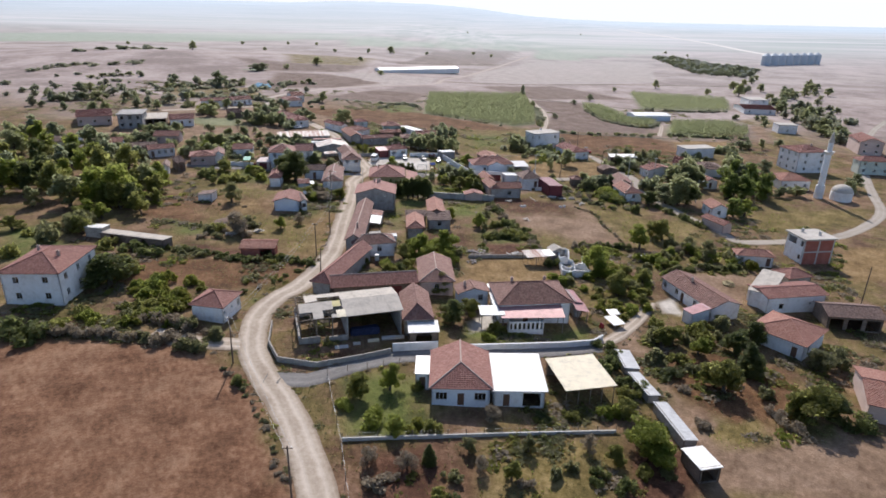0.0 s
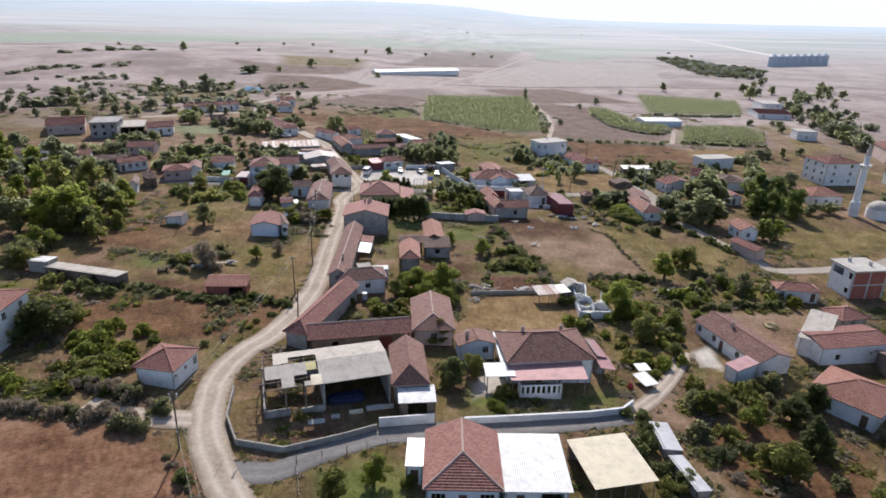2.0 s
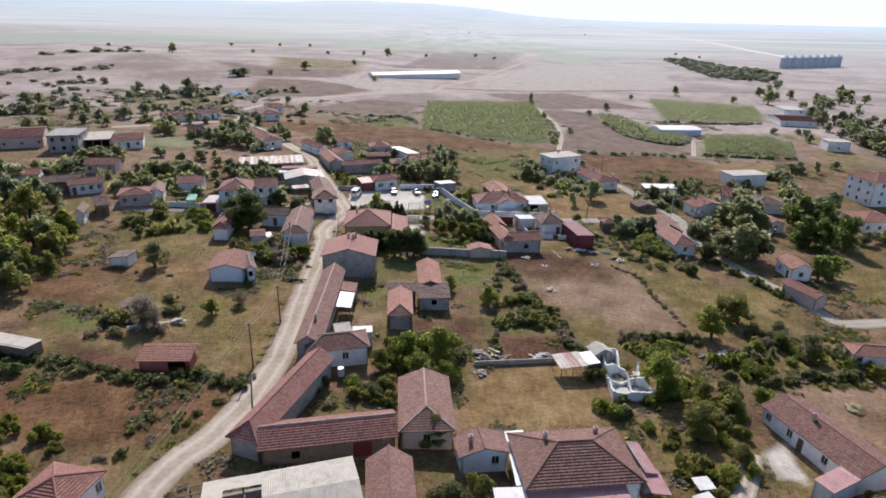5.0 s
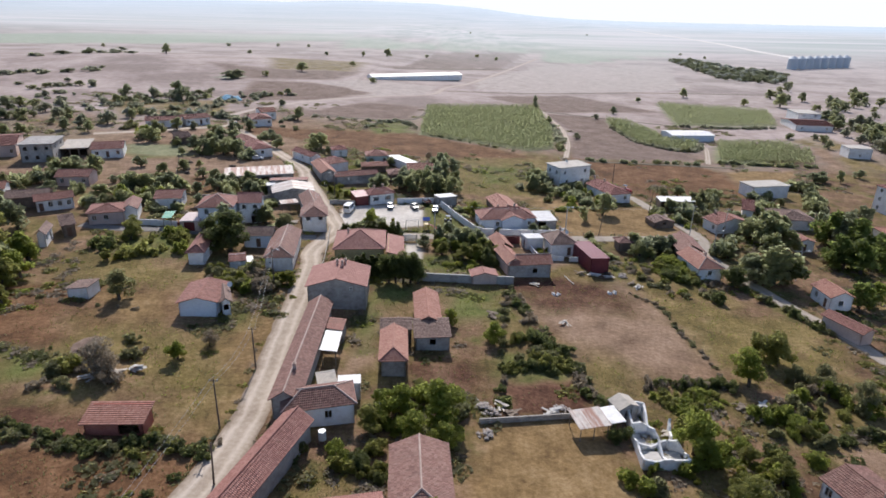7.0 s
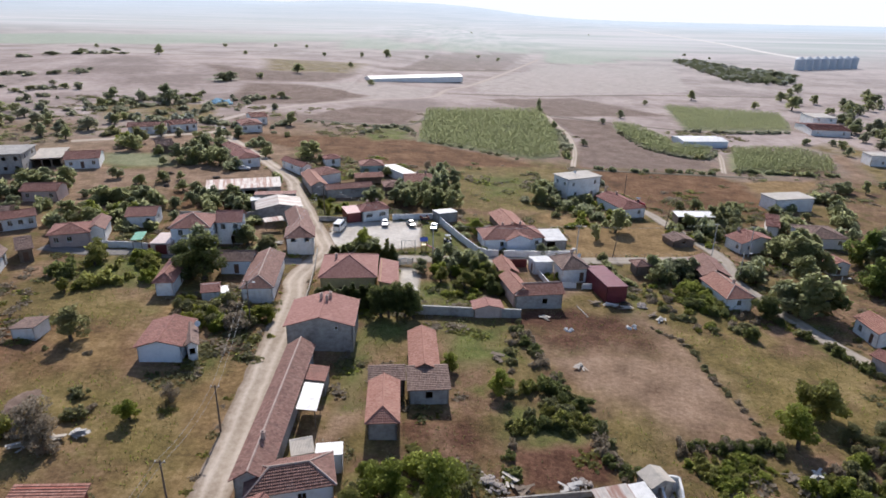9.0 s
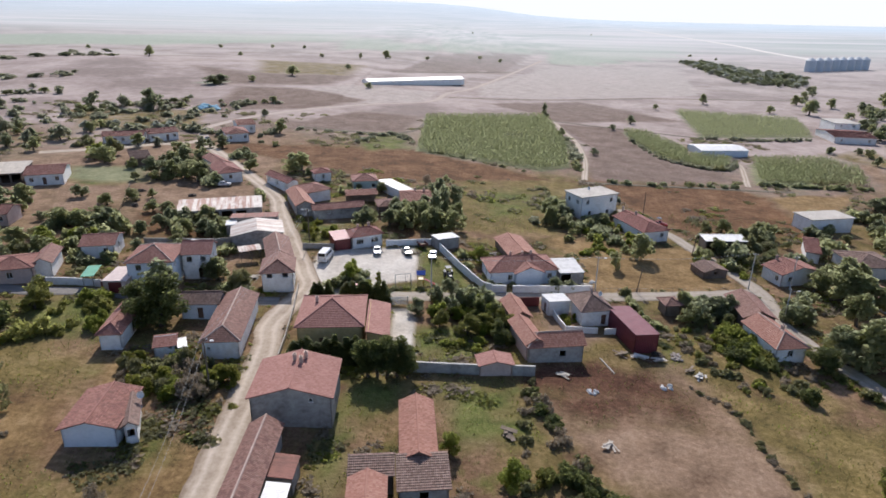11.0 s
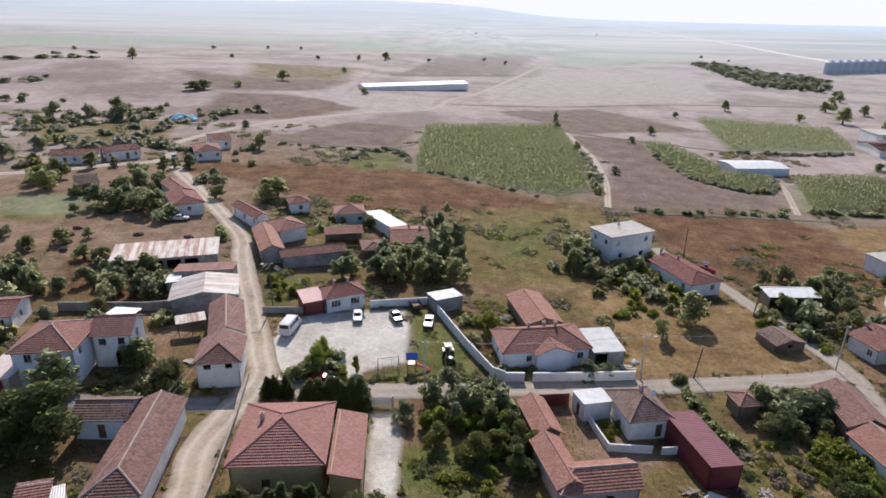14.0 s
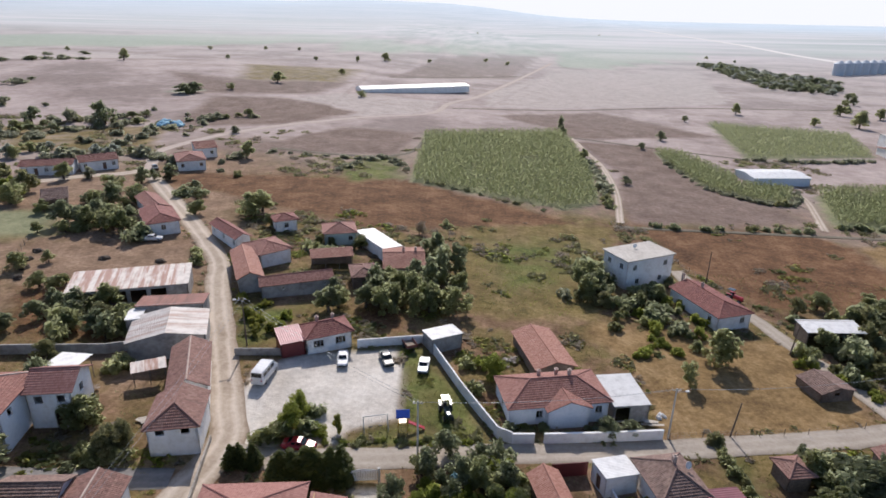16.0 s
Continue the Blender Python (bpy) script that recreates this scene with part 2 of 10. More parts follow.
STONE = rough_mat("rubble_stone", (0.22, 0.20, 0.175), (0.36, 0.33, 0.29), (0.48, 0.45, 0.40), 2.6, 0.5, 0.95, 0.9, 0.08)
MAROON_WALL = sheet_mat("maroon_wall_sheet", (0.17, 0.03, 0.04), 0.0, 0.33, 0.5, 0.1, (0.12, 0.03, 0.03))
WHITE_WALL = rough_mat("white_painted_wall", (0.66, 0.64, 0.60), (0.82, 0.81, 0.785), (0.88, 0.875, 0.865), 1.4, 0.5)
WOOD = rough_mat("weathered_timber", (0.12, 0.09, 0.065), (0.22, 0.17, 0.125), (0.32, 0.26, 0.20), 7.0, 0.6)
WOOD_POLE = rough_mat("dark_timber_pole", (0.08, 0.06, 0.045), (0.14, 0.105, 0.08), (0.20, 0.155, 0.12), 7.0, 0.6)
CONCRETE = rough_mat("pale_concrete", (0.42, 0.40, 0.37), (0.54, 0.52, 0.48), (0.64, 0.62, 0.58), 3.0, 0.4)
GLASS = plain_mat("window_glass", (0.80, 0.84, 0.85), 0.03, 0.0, 1.0)
FRAME_WHITE = plain_mat("white_window_frame", (0.75, 0.75, 0.73), 0.4)
DOOR_RED = plain_mat("maroon_steel_door", (0.17, 0.03, 0.03), 0.45)
DOOR_BROWN = plain_mat("brown_wooden_door", (0.15, 0.08, 0.05), 0.6)
BRICK_RED = rough_mat("hollow_red_brick", (0.30, 0.085, 0.055), (0.40, 0.13, 0.09), (0.48, 0.18, 0.13), 5.0, 0.6)
STEEL = plain_mat("galvanised_steel", (0.30, 0.32, 0.34), 0.5, 0.4)
BLACK = plain_mat("black_rubber", (0.02, 0.02, 0.02), 0.8)
DARK_CLOTH = rough_mat("dark_blue_tarpaulin", (0.015, 0.02, 0.05), (0.02, 0.03, 0.08), (0.04, 0.05, 0.11), 2.0, 0.5)
LEAF = leaf_mat("walnut_leaves", (0.112, 0.122, 0.038), (0.212, 0.218, 0.068), (0.34, 0.325, 0.118), (0.52, 0.53, 0.18), 0.76)
LEAF_BRIGHT = leaf_mat("bright_leaves", (0.125, 0.165, 0.030), (0.215, 0.260, 0.050), (0.32, 0.35, 0.09), (0.52, 0.55, 0.16), 0.76)
LEAF_DARK = leaf_mat("dark_evergreen_leaves", (0.055, 0.072, 0.032), (0.105, 0.130, 0.050), (0.185, 0.205, 0.082), (0.36, 0.39, 0.14), 0.68)
LEAF_PINE = leaf_mat("deep_green_needles", (0.070, 0.105, 0.030), (0.135, 0.180, 0.048), (0.22, 0.265, 0.085), (0.40, 0.46, 0.14), 0.72)
LEAF_OLIVE = leaf_mat("grey_green_leaves", (0.135, 0.138, 0.075), (0.200, 0.200, 0.108), (0.28, 0.27, 0.16), (0.48, 0.48, 0.22), 0.70)
LEAF_DRY = leaf_mat("dry_brown_twigs", (0.20, 0.165, 0.12), (0.29, 0.24, 0.175), (0.39, 0.33, 0.25), (0.45, 0.38, 0.27), 0.55)
LEAF_YELLOW = leaf_mat("yellow_green_leaves", (0.14, 0.14, 0.02), (0.23, 0.23, 0.035), (0.33, 0.31, 0.07))
# Maize green lightened and greyed with the haze over the far fields.
LEAF_MAIZE = leaf_mat("maize_leaves", (0.29, 0.315, 0.18), (0.325, 0.345, 0.20), (0.36, 0.375, 0.225), (0.50, 0.53, 0.29), 0.80)
# Leaves of farther trees: pale, greyed tones with distance haze put into the colour.
LEAF_FAR = leaf_mat("haze_toned_field_tree_leaves", (0.29, 0.31, 0.255), (0.36, 0.38, 0.32), (0.43, 0.45, 0.38), (0.70, 0.73, 0.64), 0.80)
LEAF_FAR_DARK = leaf_mat("haze_toned_lone_tree_leaves", (0.25, 0.27, 0.245), (0.31, 0.33, 0.30), (0.37, 0.39, 0.355), (0.64, 0.67, 0.61), 0.80)
LEAF_MID = leaf_mat("haze_toned_garden_leaves", (0.195, 0.212, 0.110), (0.285, 0.30, 0.155), (0.385, 0.392, 0.215), (0.56, 0.58, 0.33), 0.82)
LEAF_MID_DARK = leaf_mat("haze_toned_dark_leaves", (0.145, 0.168, 0.105), (0.21, 0.235, 0.148), (0.29, 0.312, 0.195), (0.50, 0.53, 0.33), 0.82)
LEAF_MID_OLIVE = leaf_mat("haze_toned_grey_leaves", (0.20, 0.21, 0.145), (0.26, 0.265, 0.185), (0.33, 0.33, 0.24), (0.55, 0.56, 0.40), 0.74)
GRASS_DRY = leaf_mat("dry_grass_blades", (0.20, 0.155, 0.085), (0.30, 0.24, 0.135), (0.42, 0.345, 0.21))
BARK = rough_mat("tree_bark", (0.055, 0.042, 0.03), (0.10, 0.078, 0.058), (0.16, 0.13, 0.10), 8.0, 1.0, 0.95, 0.6, 0.03)


# ---- building helpers ----
def mesh_of(name, bm, material):
    me = bpy.data.meshes.new(name)
    bm.normal_update()
    bm.to_mesh(me)
    bm.free()
    me.materials.append(material)
    return me


def part(name, bm, material, parent, label=""):
    if name in ("roof", "wall"):
        bmesh.ops.remove_doubles(bm, verts=bm.verts[:], dist=0.0005)
    ob = new(name, mesh_of(name, bm, material))
    ob.parent = parent
    if label:
        tagged(ob, label)
    return ob


def thing(name, x, y, turn, label, category, group="", dz=0.0, kind=""):
    ob = new(name)
    ob.empty_display_size = 0.5
    ob.matrix_basis = pose(x, y, terrain(x, y) + dz, 0, 0, turn)
    return tagged(ob, label, category, group, kind)


def quad(bm, pts, uvs=None):
    f = bm.faces.new([bm.verts.new(p) for p in pts])
    if uvs:
        lay = bm.loops.layers.uv.verify()
        for lp, uv in zip(f.loops, uvs):
            lp[lay].uv = uv
    return f


def box(bm, x0, x1, y0, y1, z0, z1):
    v = [bm.verts.new((x, y, z)) for z in (z0, z1) for x, y in ((x0, y0), (x1, y0), (x1, y1), (x0, y1))]
    for a in ((3, 2, 1, 0), (4, 5, 6, 7), (0, 1, 5, 4), (1, 2, 6, 5), (2, 3, 7, 6), (3, 0, 4, 7)):
        bm.faces.new([v[i] for i in a])


def beam(bm, a, b, r, sides=6, r2=None):
    """A round bar from a to b, tapering to r2."""
    a, b = Vector(a), Vector(b)
    d = (b - a).normalized()
    u = d.orthogonal().normalized()
    w = d.cross(u)
    rings = []
    for p, rr in ((a, r), (b, r if r2 is None else r2)):
        rings.append([bm.verts.new(p + (u * math.cos(2 * math.pi * k / sides) + w * math.sin(2 * math.pi * k / sides)) * rr) for k in range(sides)])
    for k in range(sides):
        bm.faces.new((rings[0][k], rings[0][(k + 1) % sides], rings[1][(k + 1) % sides], rings[1][k]))
    bm.faces.new(rings[0][::-1])
    bm.faces.new(rings[1])


def bar_on(a, b, w, h, bm):
    """A square bar from a to b, w wide and h high."""
    a, b = Vector(a), Vector(b)
    d = b - a
    side = Vector((-d.y, d.x, 0))
    side = side.normalized() * (w / 2) if side.length > 1e-6 else Vector((w / 2, 0, 0))
    up = d.cross(side).normalized() * -(h / 2)
    v = [bm.verts.new(p + s * side + t * up) for p in (a, b) for s, t in ((-1, -1), (1, -1), (1, 1), (-1, 1))]
    for k in ((3, 2, 1, 0), (4, 5, 6, 7), (0, 1, 5, 4), (1, 2, 6, 5), (2, 3, 7, 6), (3, 0, 4, 7)):
        bm.faces.new([v[i] for i in k])


def wall_mesh(bm, p, q, z0, z1, thick, holes, gable=0.0, peak=0.5):
    """A wall from p to q (seen from outside p is on the left), with real openings (u, z, w, h) through it and an optional gable on top."""
    p, q = Vector((*p, 0)), Vector((*q, 0))
    d = (q - p).normalized()
    n = Vector((-d.y, d.x, 0)) * thick
    length = (q - p).length
    us = sorted({0.0, length, *[min(max(u, 0), length) for a in holes for u in (a[0], a[0] + a[2])]})
    zs = sorted({z0, z1, *[z for a in holes for z in (a[1], a[1] + a[3])]})

    def at(u, z, inside):
        return p + d * u + Vector((0, 0, z)) + (n if inside else Vector())

    lay = bm.loops.layers.uv.verify()

    def face(pts, uvs):
        quad(bm, pts, uvs)

    for i in range(len(us) - 1):
        for k in range(len(zs) - 1):
            uc, zc = (us[i] + us[i + 1]) / 2, (zs[k] + zs[k + 1]) / 2
            if any(a[0] < uc < a[0] + a[2] and a[1] < zc < a[1] + a[3] for a in holes):
                continue
            c = [(us[i], zs[k]), (us[i + 1], zs[k]), (us[i + 1], zs[k + 1]), (us[i], zs[k + 1])]
            face([at(u, z, False) for u, z in c], c)
            face([at(u, z, True) for u, z in c[::-1]], c[::-1])
    for u, z, w, h in holes:
        for (ua, za), (ub, zb) in (((u, z), (u + w, z)), ((u + w, z), (u + w, z + h)), ((u + w, z + h), (u, z + h)), ((u, z + h), (u, z))):
            face([at(ua, za, False), at(ua, za, True), at(ub, zb, True), at(ub, zb, False)], [(0, 0), (thick, 0), (thick, 1), (0, 1)])
    if gable > 0.01:
        top = [(0, z1), (length, z1), (length * peak, z1 + gable)]
        face([at(u, z, False) for u, z in top], top)
        face([at(u, z, True) for u, z in top[::-1]], top[::-1])
    for ua, ub, z in ((0, length, z1),):
        if gable <= 0.01:
            face([at(ua, z, False), at(ub, z, False), at(ub, z, True), at(ua, z, True)], [(0, 0), (1, 0), (1, 1), (0, 1)])
    for u in (0, length):
        face([at(u, z0, False), at(u, z0, True), at(u, z1, True), at(u, z1, False)], [(0, 0), (thick, 0), (thick, 1), (0, 1)])


def roof_plane(bm, el, er, tr, tl, course=0.36, lip=0.08, thick=0.10):
    """A pitched plane from its eave (el, er) to its top (tl, tr). Tiles lie in courses, each a step proud of the next one down."""
    el, er, tr, tl = (Vector(v) for v in (el, er, tr, tl))
    along = (er - el).normalized()
    n = (er - el).cross(tl - el)
    if n.length < 1e-6:
        n = (er - el).cross(tr - el)
    n.normalize()
    if n.z < 0:
        n = -n
    up = n.cross(along).normalized()
    slope = max((tl - el).dot(up), (tr - el).dot(up))
    count = max(1, round(slope / course)) if course else 1
    origin = el

    def uv(v):
        r = v - origin
        return (r.dot(along), r.dot(up))

    for k in range(count):
        s0, s1 = k / count, (k + 1) / count
        a, b = el.lerp(tl, s0), er.lerp(tr, s0)
        c, d = er.lerp(tr, s1), el.lerp(tl, s1)
        rise = n * lip if course else Vector()
        pts = [a + rise, b + rise, c, d]
        if (c - d).length < 1e-4:
            quad(bm, [a + rise, b + rise, c], [uv(a), uv(b), uv(c)])
        else:
            quad(bm, pts, [uv(a), uv(b), uv(c), uv(d)])
        if course:
            quad(bm, [a, b, b + rise, a + rise], [uv(a), uv(b), uv(b), uv(a)])
    down = Vector((0, 0, -thick))
    low = [el, er, tr, tl] if (tl - tr).length > 1e-4 else [el, er, tl]
    quad(bm, [v + down for v in low[::-1]], [uv(v) for v in low[::-1]])
    for i in range(len(low)):
        a, b = low[i], low[(i + 1) % len(low)]
        quad(bm, [a, a + down, b + down, b], [uv(a), uv(a), uv(b), uv(b)])


def roof_shape(kind, w, d, h, rise, ov):
    """Planes and ridge lines of a roof over w by d, eaves at h. The front is -y."""
    x, y = w / 2 + ov, d / 2 + ov
    a, b, c, e = (-x, -y, h), (x, -y, h), (x, y, h), (-x, y, h)
    t = h + rise
    if kind == "hip":
        if w >= d:
            m = x - y
            p, q = (-m, 0, t), (m, 0, t)
            return [(a, b, q, p), (b, c, q, q), (c, e, p, q), (e, a, p, p)], [(p, q), (a, p), (e, p), (b, q), (c, q)]
        m = y - x
        p, q = (0, -m, t), (0, m, t)
        return [(a, b, p, p), (b, c, q, p), (c, e, q, q), (e, a, p, q)], [(p, q), (a, p), (b, p), (c, q), (e, q)]
    if kind == "hip_front":
        p, q = (0, -y + x * 0.9, t), (0, y, t)
        return [(a, b, p, p), (b, c, q, p), (e, a, p, q)], [(p, q), (a, p), (b, p)]
    if kind == "hip_left":
        p, q = (-x + y * 0.9, 0, t), (x, 0, t)
        return [(e, a, p, p), (a, b, q, p), (c, e, p, q)], [(p, q), (a, p), (e, p)]
    if kind == "hip_right":
        p, q = (-x, 0, t), (x - y * 0.9, 0, t)
        return [(b, c, q, q), (a, b, q, p), (c, e, p, q)], [(p, q), (b, q), (c, q)]
    if kind == "gable_y":
        p, q = (0, -y, t), (0, y, t)
        return [(b, c, q, p), (e, a, p, q)], [(p, q)]
    if kind == "gable_x":
        p, q = (-x, 0, t), (x, 0, t)
        return [(a, b, q, p), (c, e, p, q)], [(p, q)]
    if kind == "shed_front":       # falls towards the front
        return [(a, b, (x, y, t), (-x, y, t))], []
    if kind == "shed_back":
        return [(c, e, (-x, -y, t), (x, -y, t))], []
    if kind == "shed_left":
        return [(e, a, (x, -y, t), (x, y, t))], []
    if kind == "shed_right":
        return [(b, c, (-x, y, t), (-x, -y, t))], []
    return [], []


def window_part(parent, p, q, hole, thick, frame_mat, bars=1, name="window"):
    """A framed, glazed window set into an opening of the wall p to q."""
    p, q = Vector((*p, 0)), Vector((*q, 0))
    d = (q - p).normalized()
    n = Vector((-d.y, d.x, 0))
    u, z, w, h = hole
    bm = bmesh.new()
    f = 0.07
    o = n * (thick * 0.35)

    def slab(bmx, u0, u1, z0, z1, t0, t1):
        v = [bmx.verts.new(p + d * uu + n * tt + Vector((0, 0, zz))) for zz in (z0, z1) for uu, tt in ((u0, t0), (u1, t0), (u1, t1), (u0, t1))]
        for a in ((3, 2, 1, 0), (4, 5, 6, 7), (0, 1, 5, 4), (1, 2, 6, 5), (2, 3, 7, 6), (3, 0, 4, 7)):
            bmx.faces.new([v[i] for i in a])

    t0, t1 = thick * 0.3, thick * 0.3 + 0.06
    ring = []
    for tt in (t0, t1):
        for e in (0, f):
            ring.append([bm.verts.new(p + d * uu + n * tt + Vector((0, 0, zz))) for uu, zz in ((u + e, z + e), (u + w - e, z + e), (u + w - e, z + h - e), (u + e, z + h - e))])
    for k in range(4):
        m = (k + 1) % 4
        bm.faces.new((ring[0][k], ring[0][m], ring[1][m], ring[1][k]))
        bm.faces.new((ring[2][m], ring[2][k], ring[3][k], ring[3][m]))
        bm.faces.new((ring[1][k], ring[1][m], ring[3][m], ring[3][k]))
        bm.faces.new((ring[0][m], ring[0][k], ring[2][k], ring[2][m]))
    win = part(name, bm, frame_mat, parent)
    for k in range(bars):
        c = u + w * (k + 1) / (bars + 1)
        bm = bmesh.new()
        slab(bm, c - f / 2, c + f / 2, z + f, z + h - f, t0, t1)
        part("mullion", bm, frame_mat, win)
    bm = bmesh.new()
    slab(bm, u - 0.06, u + w + 0.06, z - 0.05, z, -0.06, thick * 0.3)
    part("sill", bm, frame_mat, win)
    bm = bmesh.new()
    slab(bm, u + f, u + w - f, z + f, z + h - f, t0 + 0.02, t0 + 0.03)
    part("pane", bm, GLASS, win)
    return win


def door_part(parent, p, q, hole, thick, mat):
    p, q = Vector((*p, 0)), Vector((*q, 0))
    d = (q - p).normalized()
    n = Vector((-d.y, d.x, 0))
    u, z, w, h = hole
    bm = bmesh.new()
    for u0, u1, z0, z1, t0, t1 in ((u, u + w, z, z + h, 0.10, 0.15), (u + 0.12, u + w - 0.12, z + 0.15, z + h * 0.45, 0.08, 0.10), (u + 0.12, u + w - 0.12, z + h * 0.52, z + h - 0.15, 0.08, 0.10)):
        v = [bm.verts.new(p + d * uu + n * tt + Vector((0, 0, zz))) for zz in (z0, z1) for uu, tt in ((u0, t0), (u1, t0), (u1, t1), (u0, t1))]
        for a in ((3, 2, 1, 0), (4, 5, 6, 7), (0, 1, 5, 4), (1, 2, 6, 5), (2, 3, 7, 6), (3, 0, 4, 7)):
            bm.faces.new([v[i] for i in a])
    return part("door", bm, mat, parent)


def chimney_part(parent, x, y, z, high=0.9, side=0.45, mat=None):
    bm = bmesh.new()
    box(bm, x - side / 2, x + side / 2, y - side / 2, y + side / 2, z - 0.8, z + high)
    box(bm, x - side / 2 - 0.06, x + side / 2 + 0.06, y - side / 2 - 0.06, y + side / 2 + 0.06, z + high, z + high + 0.1)
    box(bm, x - side / 4, x + side / 4, y - side / 4, y + side / 4, z + high + 0.1, z + high + 0.28)
    return part("chimney", bm, mat or MORTAR, parent)


DEEP = 0.9     # how far walls go into the sloping ground
SIDES = "frbl"


FOOTPRINTS = []


def built_on(x, y, margin):
    """Whether a house stands at the place."""
    for hx, hy, c, sn, w, d in FOOTPRINTS:
        u, v = (x - hx) * c + (y - hy) * sn, -(x - hx) * sn + (y - hy) * c
        if abs(u) < w / 2 + margin and abs(v) < d / 2 + margin:
            return True
    return False


def house(x, y, turn, w, d, h, roof, rise, wall, cover, label, ov=0.4, front="", right="", left="", back="", chimneys="",
          category="house", group="village houses", name="house", sides="frbl", frames=None, storeys=1, course=None, parapet=0.0, caps=None):
    """A house at (x, y). front, right, left and back tell its openings from left to right, seen from outside:
    w window, W wide window, d door, D wide door, g garage gap, s small vent, o empty opening, - nothing; storeys split by a slash, lowest first."""
    ob = thing(name, x, y, turn, label, category, group)
    FOOTPRINTS.append((x, y, math.cos(radians(turn)), math.sin(radians(turn)), w, d))
    thick = 0.25
    c = {"f": ((-w / 2, -d / 2), (w / 2, -d / 2)), "r": ((w / 2, -d / 2), (w / 2, d / 2)), "b": ((w / 2, d / 2), (-w / 2, d / 2)), "l": ((-w / 2, d / 2), (-w / 2, -d / 2))}
    plan = {"f": front, "r": right, "l": left, "b": back}
    frames = frames or FRAME_WHITE
    tiled = course if course is not None else (0.36 if "tiles" in cover.name else 0)
    for s in sides:
        p, q = c[s]
        length = math.hypot(q[0] - p[0], q[1] - p[1])
        holes, fit = [], []
        for lv, row in enumerate(plan[s].split("/")):
            base = lv * (h / storeys)
            for k, ch in enumerate(row):
                if ch == "-":
                    continue
                ww, hh, zz = {"w": (1.0, 1.2, 1.0), "W": (1.7, 1.25, 0.95), "d": (0.95, 2.05, 0.05), "D": (2.4, 2.3, 0.05), "g": (2.6, 2.3, 0.0), "s": (0.55, 0.5, 1.5), "o": (1.0, 1.1, 0.9), "N": (0.55, 1.3, 0.8)}[ch]
                mid = length * (k + 0.5) / len(row)
                ww = min(ww, length / len(row) * 0.85)
                hh = min(hh, h / storeys - zz - 0.15)
                hole = (mid - ww / 2, base + zz, ww, hh)
                holes.append(hole)
                fit.append((ch, hole))
        bm = bmesh.new()
        gable, peak = 0.0, 0.5
        if (roof == "gable_y" and s in "fb") or (roof == "gable_x" and s in "rl") or (roof == "hip_front" and s == "b") or (roof == "hip_left" and s == "r") or (roof == "hip_right" and s == "l"):
            half = (w if s in "fb" else d) / 2
            gable = rise * half / (half + ov) + rise * ov / (half + ov) * 0.75
        if roof.startswith("shed"):
            hi = {"front": "b", "back": "f", "left": "r", "right": "l"}[roof[5:]]
            if s == hi:
                wall_mesh(bm, p, q, h - 0.02, h + rise * 0.93, thick, [])
            elif s != {"f": "b", "b": "f", "l": "r", "r": "l"}[hi]:
                gable, peak = rise * 0.93, {"fl": 0.0, "fr": 1.0, "rf": 0.0, "rb": 1.0, "br": 0.0, "bl": 1.0, "lb": 0.0, "lf": 1.0}[s + hi]
        wall_mesh(bm, p, q, -DEEP, h, thick, holes, gable, peak)
        part("wall", bm, wall, ob)
        for ch, hole in fit:
            if ch in "wWsN":
                window_part(ob, p, q, hole, thick, frames, {"W": 2, "w": 1}.get(ch, 0))
            elif ch in "dD":
                door_part(ob, p, q, hole, thick, DOOR_RED if ch == "D" else DOOR_BROWN)
    if roof == "open":
        return ob
    planes, ridges = roof_shape(roof, w, d, h, rise, ov)
    bm = bmesh.new()
    if planes:
        for pl in planes:
            roof_plane(bm, *pl, course=tiled)
        rf = part("roof", bm, cover, ob)
        if tiled:
            for a, b in ridges:
                bm = bmesh.new()
                beam(bm, Vector(a) + Vector((0, 0, 0.03)), Vector(b) + Vector((0, 0, 0.03)), 0.13)
                part("ridge_cap", bm, caps or cover, rf)
    else:
        box(bm, -w / 2 - ov, w / 2 + ov, -d / 2 - ov, d / 2 + ov, h, h + 0.22)
        rf = part("roof", bm, cover, ob)
        if parapet:
            bm = bmesh.new()
            for x0, x1, y0, y1 in ((-w / 2, w / 2, -d / 2, -d / 2 + 0.2), (-w / 2, w / 2, d / 2 - 0.2, d / 2), (-w / 2, -w / 2 + 0.2, -d / 2 + 0.2, d / 2 - 0.2), (w / 2 - 0.2, w / 2, -d / 2 + 0.2, d / 2 - 0.2)):
                box(bm, x0, x1, y0, y1, h + 0.22, h + 0.22 + parapet)
            part("parapet", bm, wall, ob)
    for spot in chimneys.split():
        cx, cy = (float(v) for v in spot.split(","))
        t = 1 - max(abs(cx) / (w / 2 + ov) if roof in ("gable_y", "hip_front") else 0, abs(cy) / (d / 2 + ov) if roof == "gable_x" else 0)
        if roof.startswith("hip") and roof != "hip_front":
            t = min(1.0, min(w / 2 + ov - abs(cx), d / 2 + ov - abs(cy)) / (min(w, d) / 2 + ov))
        chimney_part(rf, cx, cy, h + rise * max(t, 0.1))
    return ob


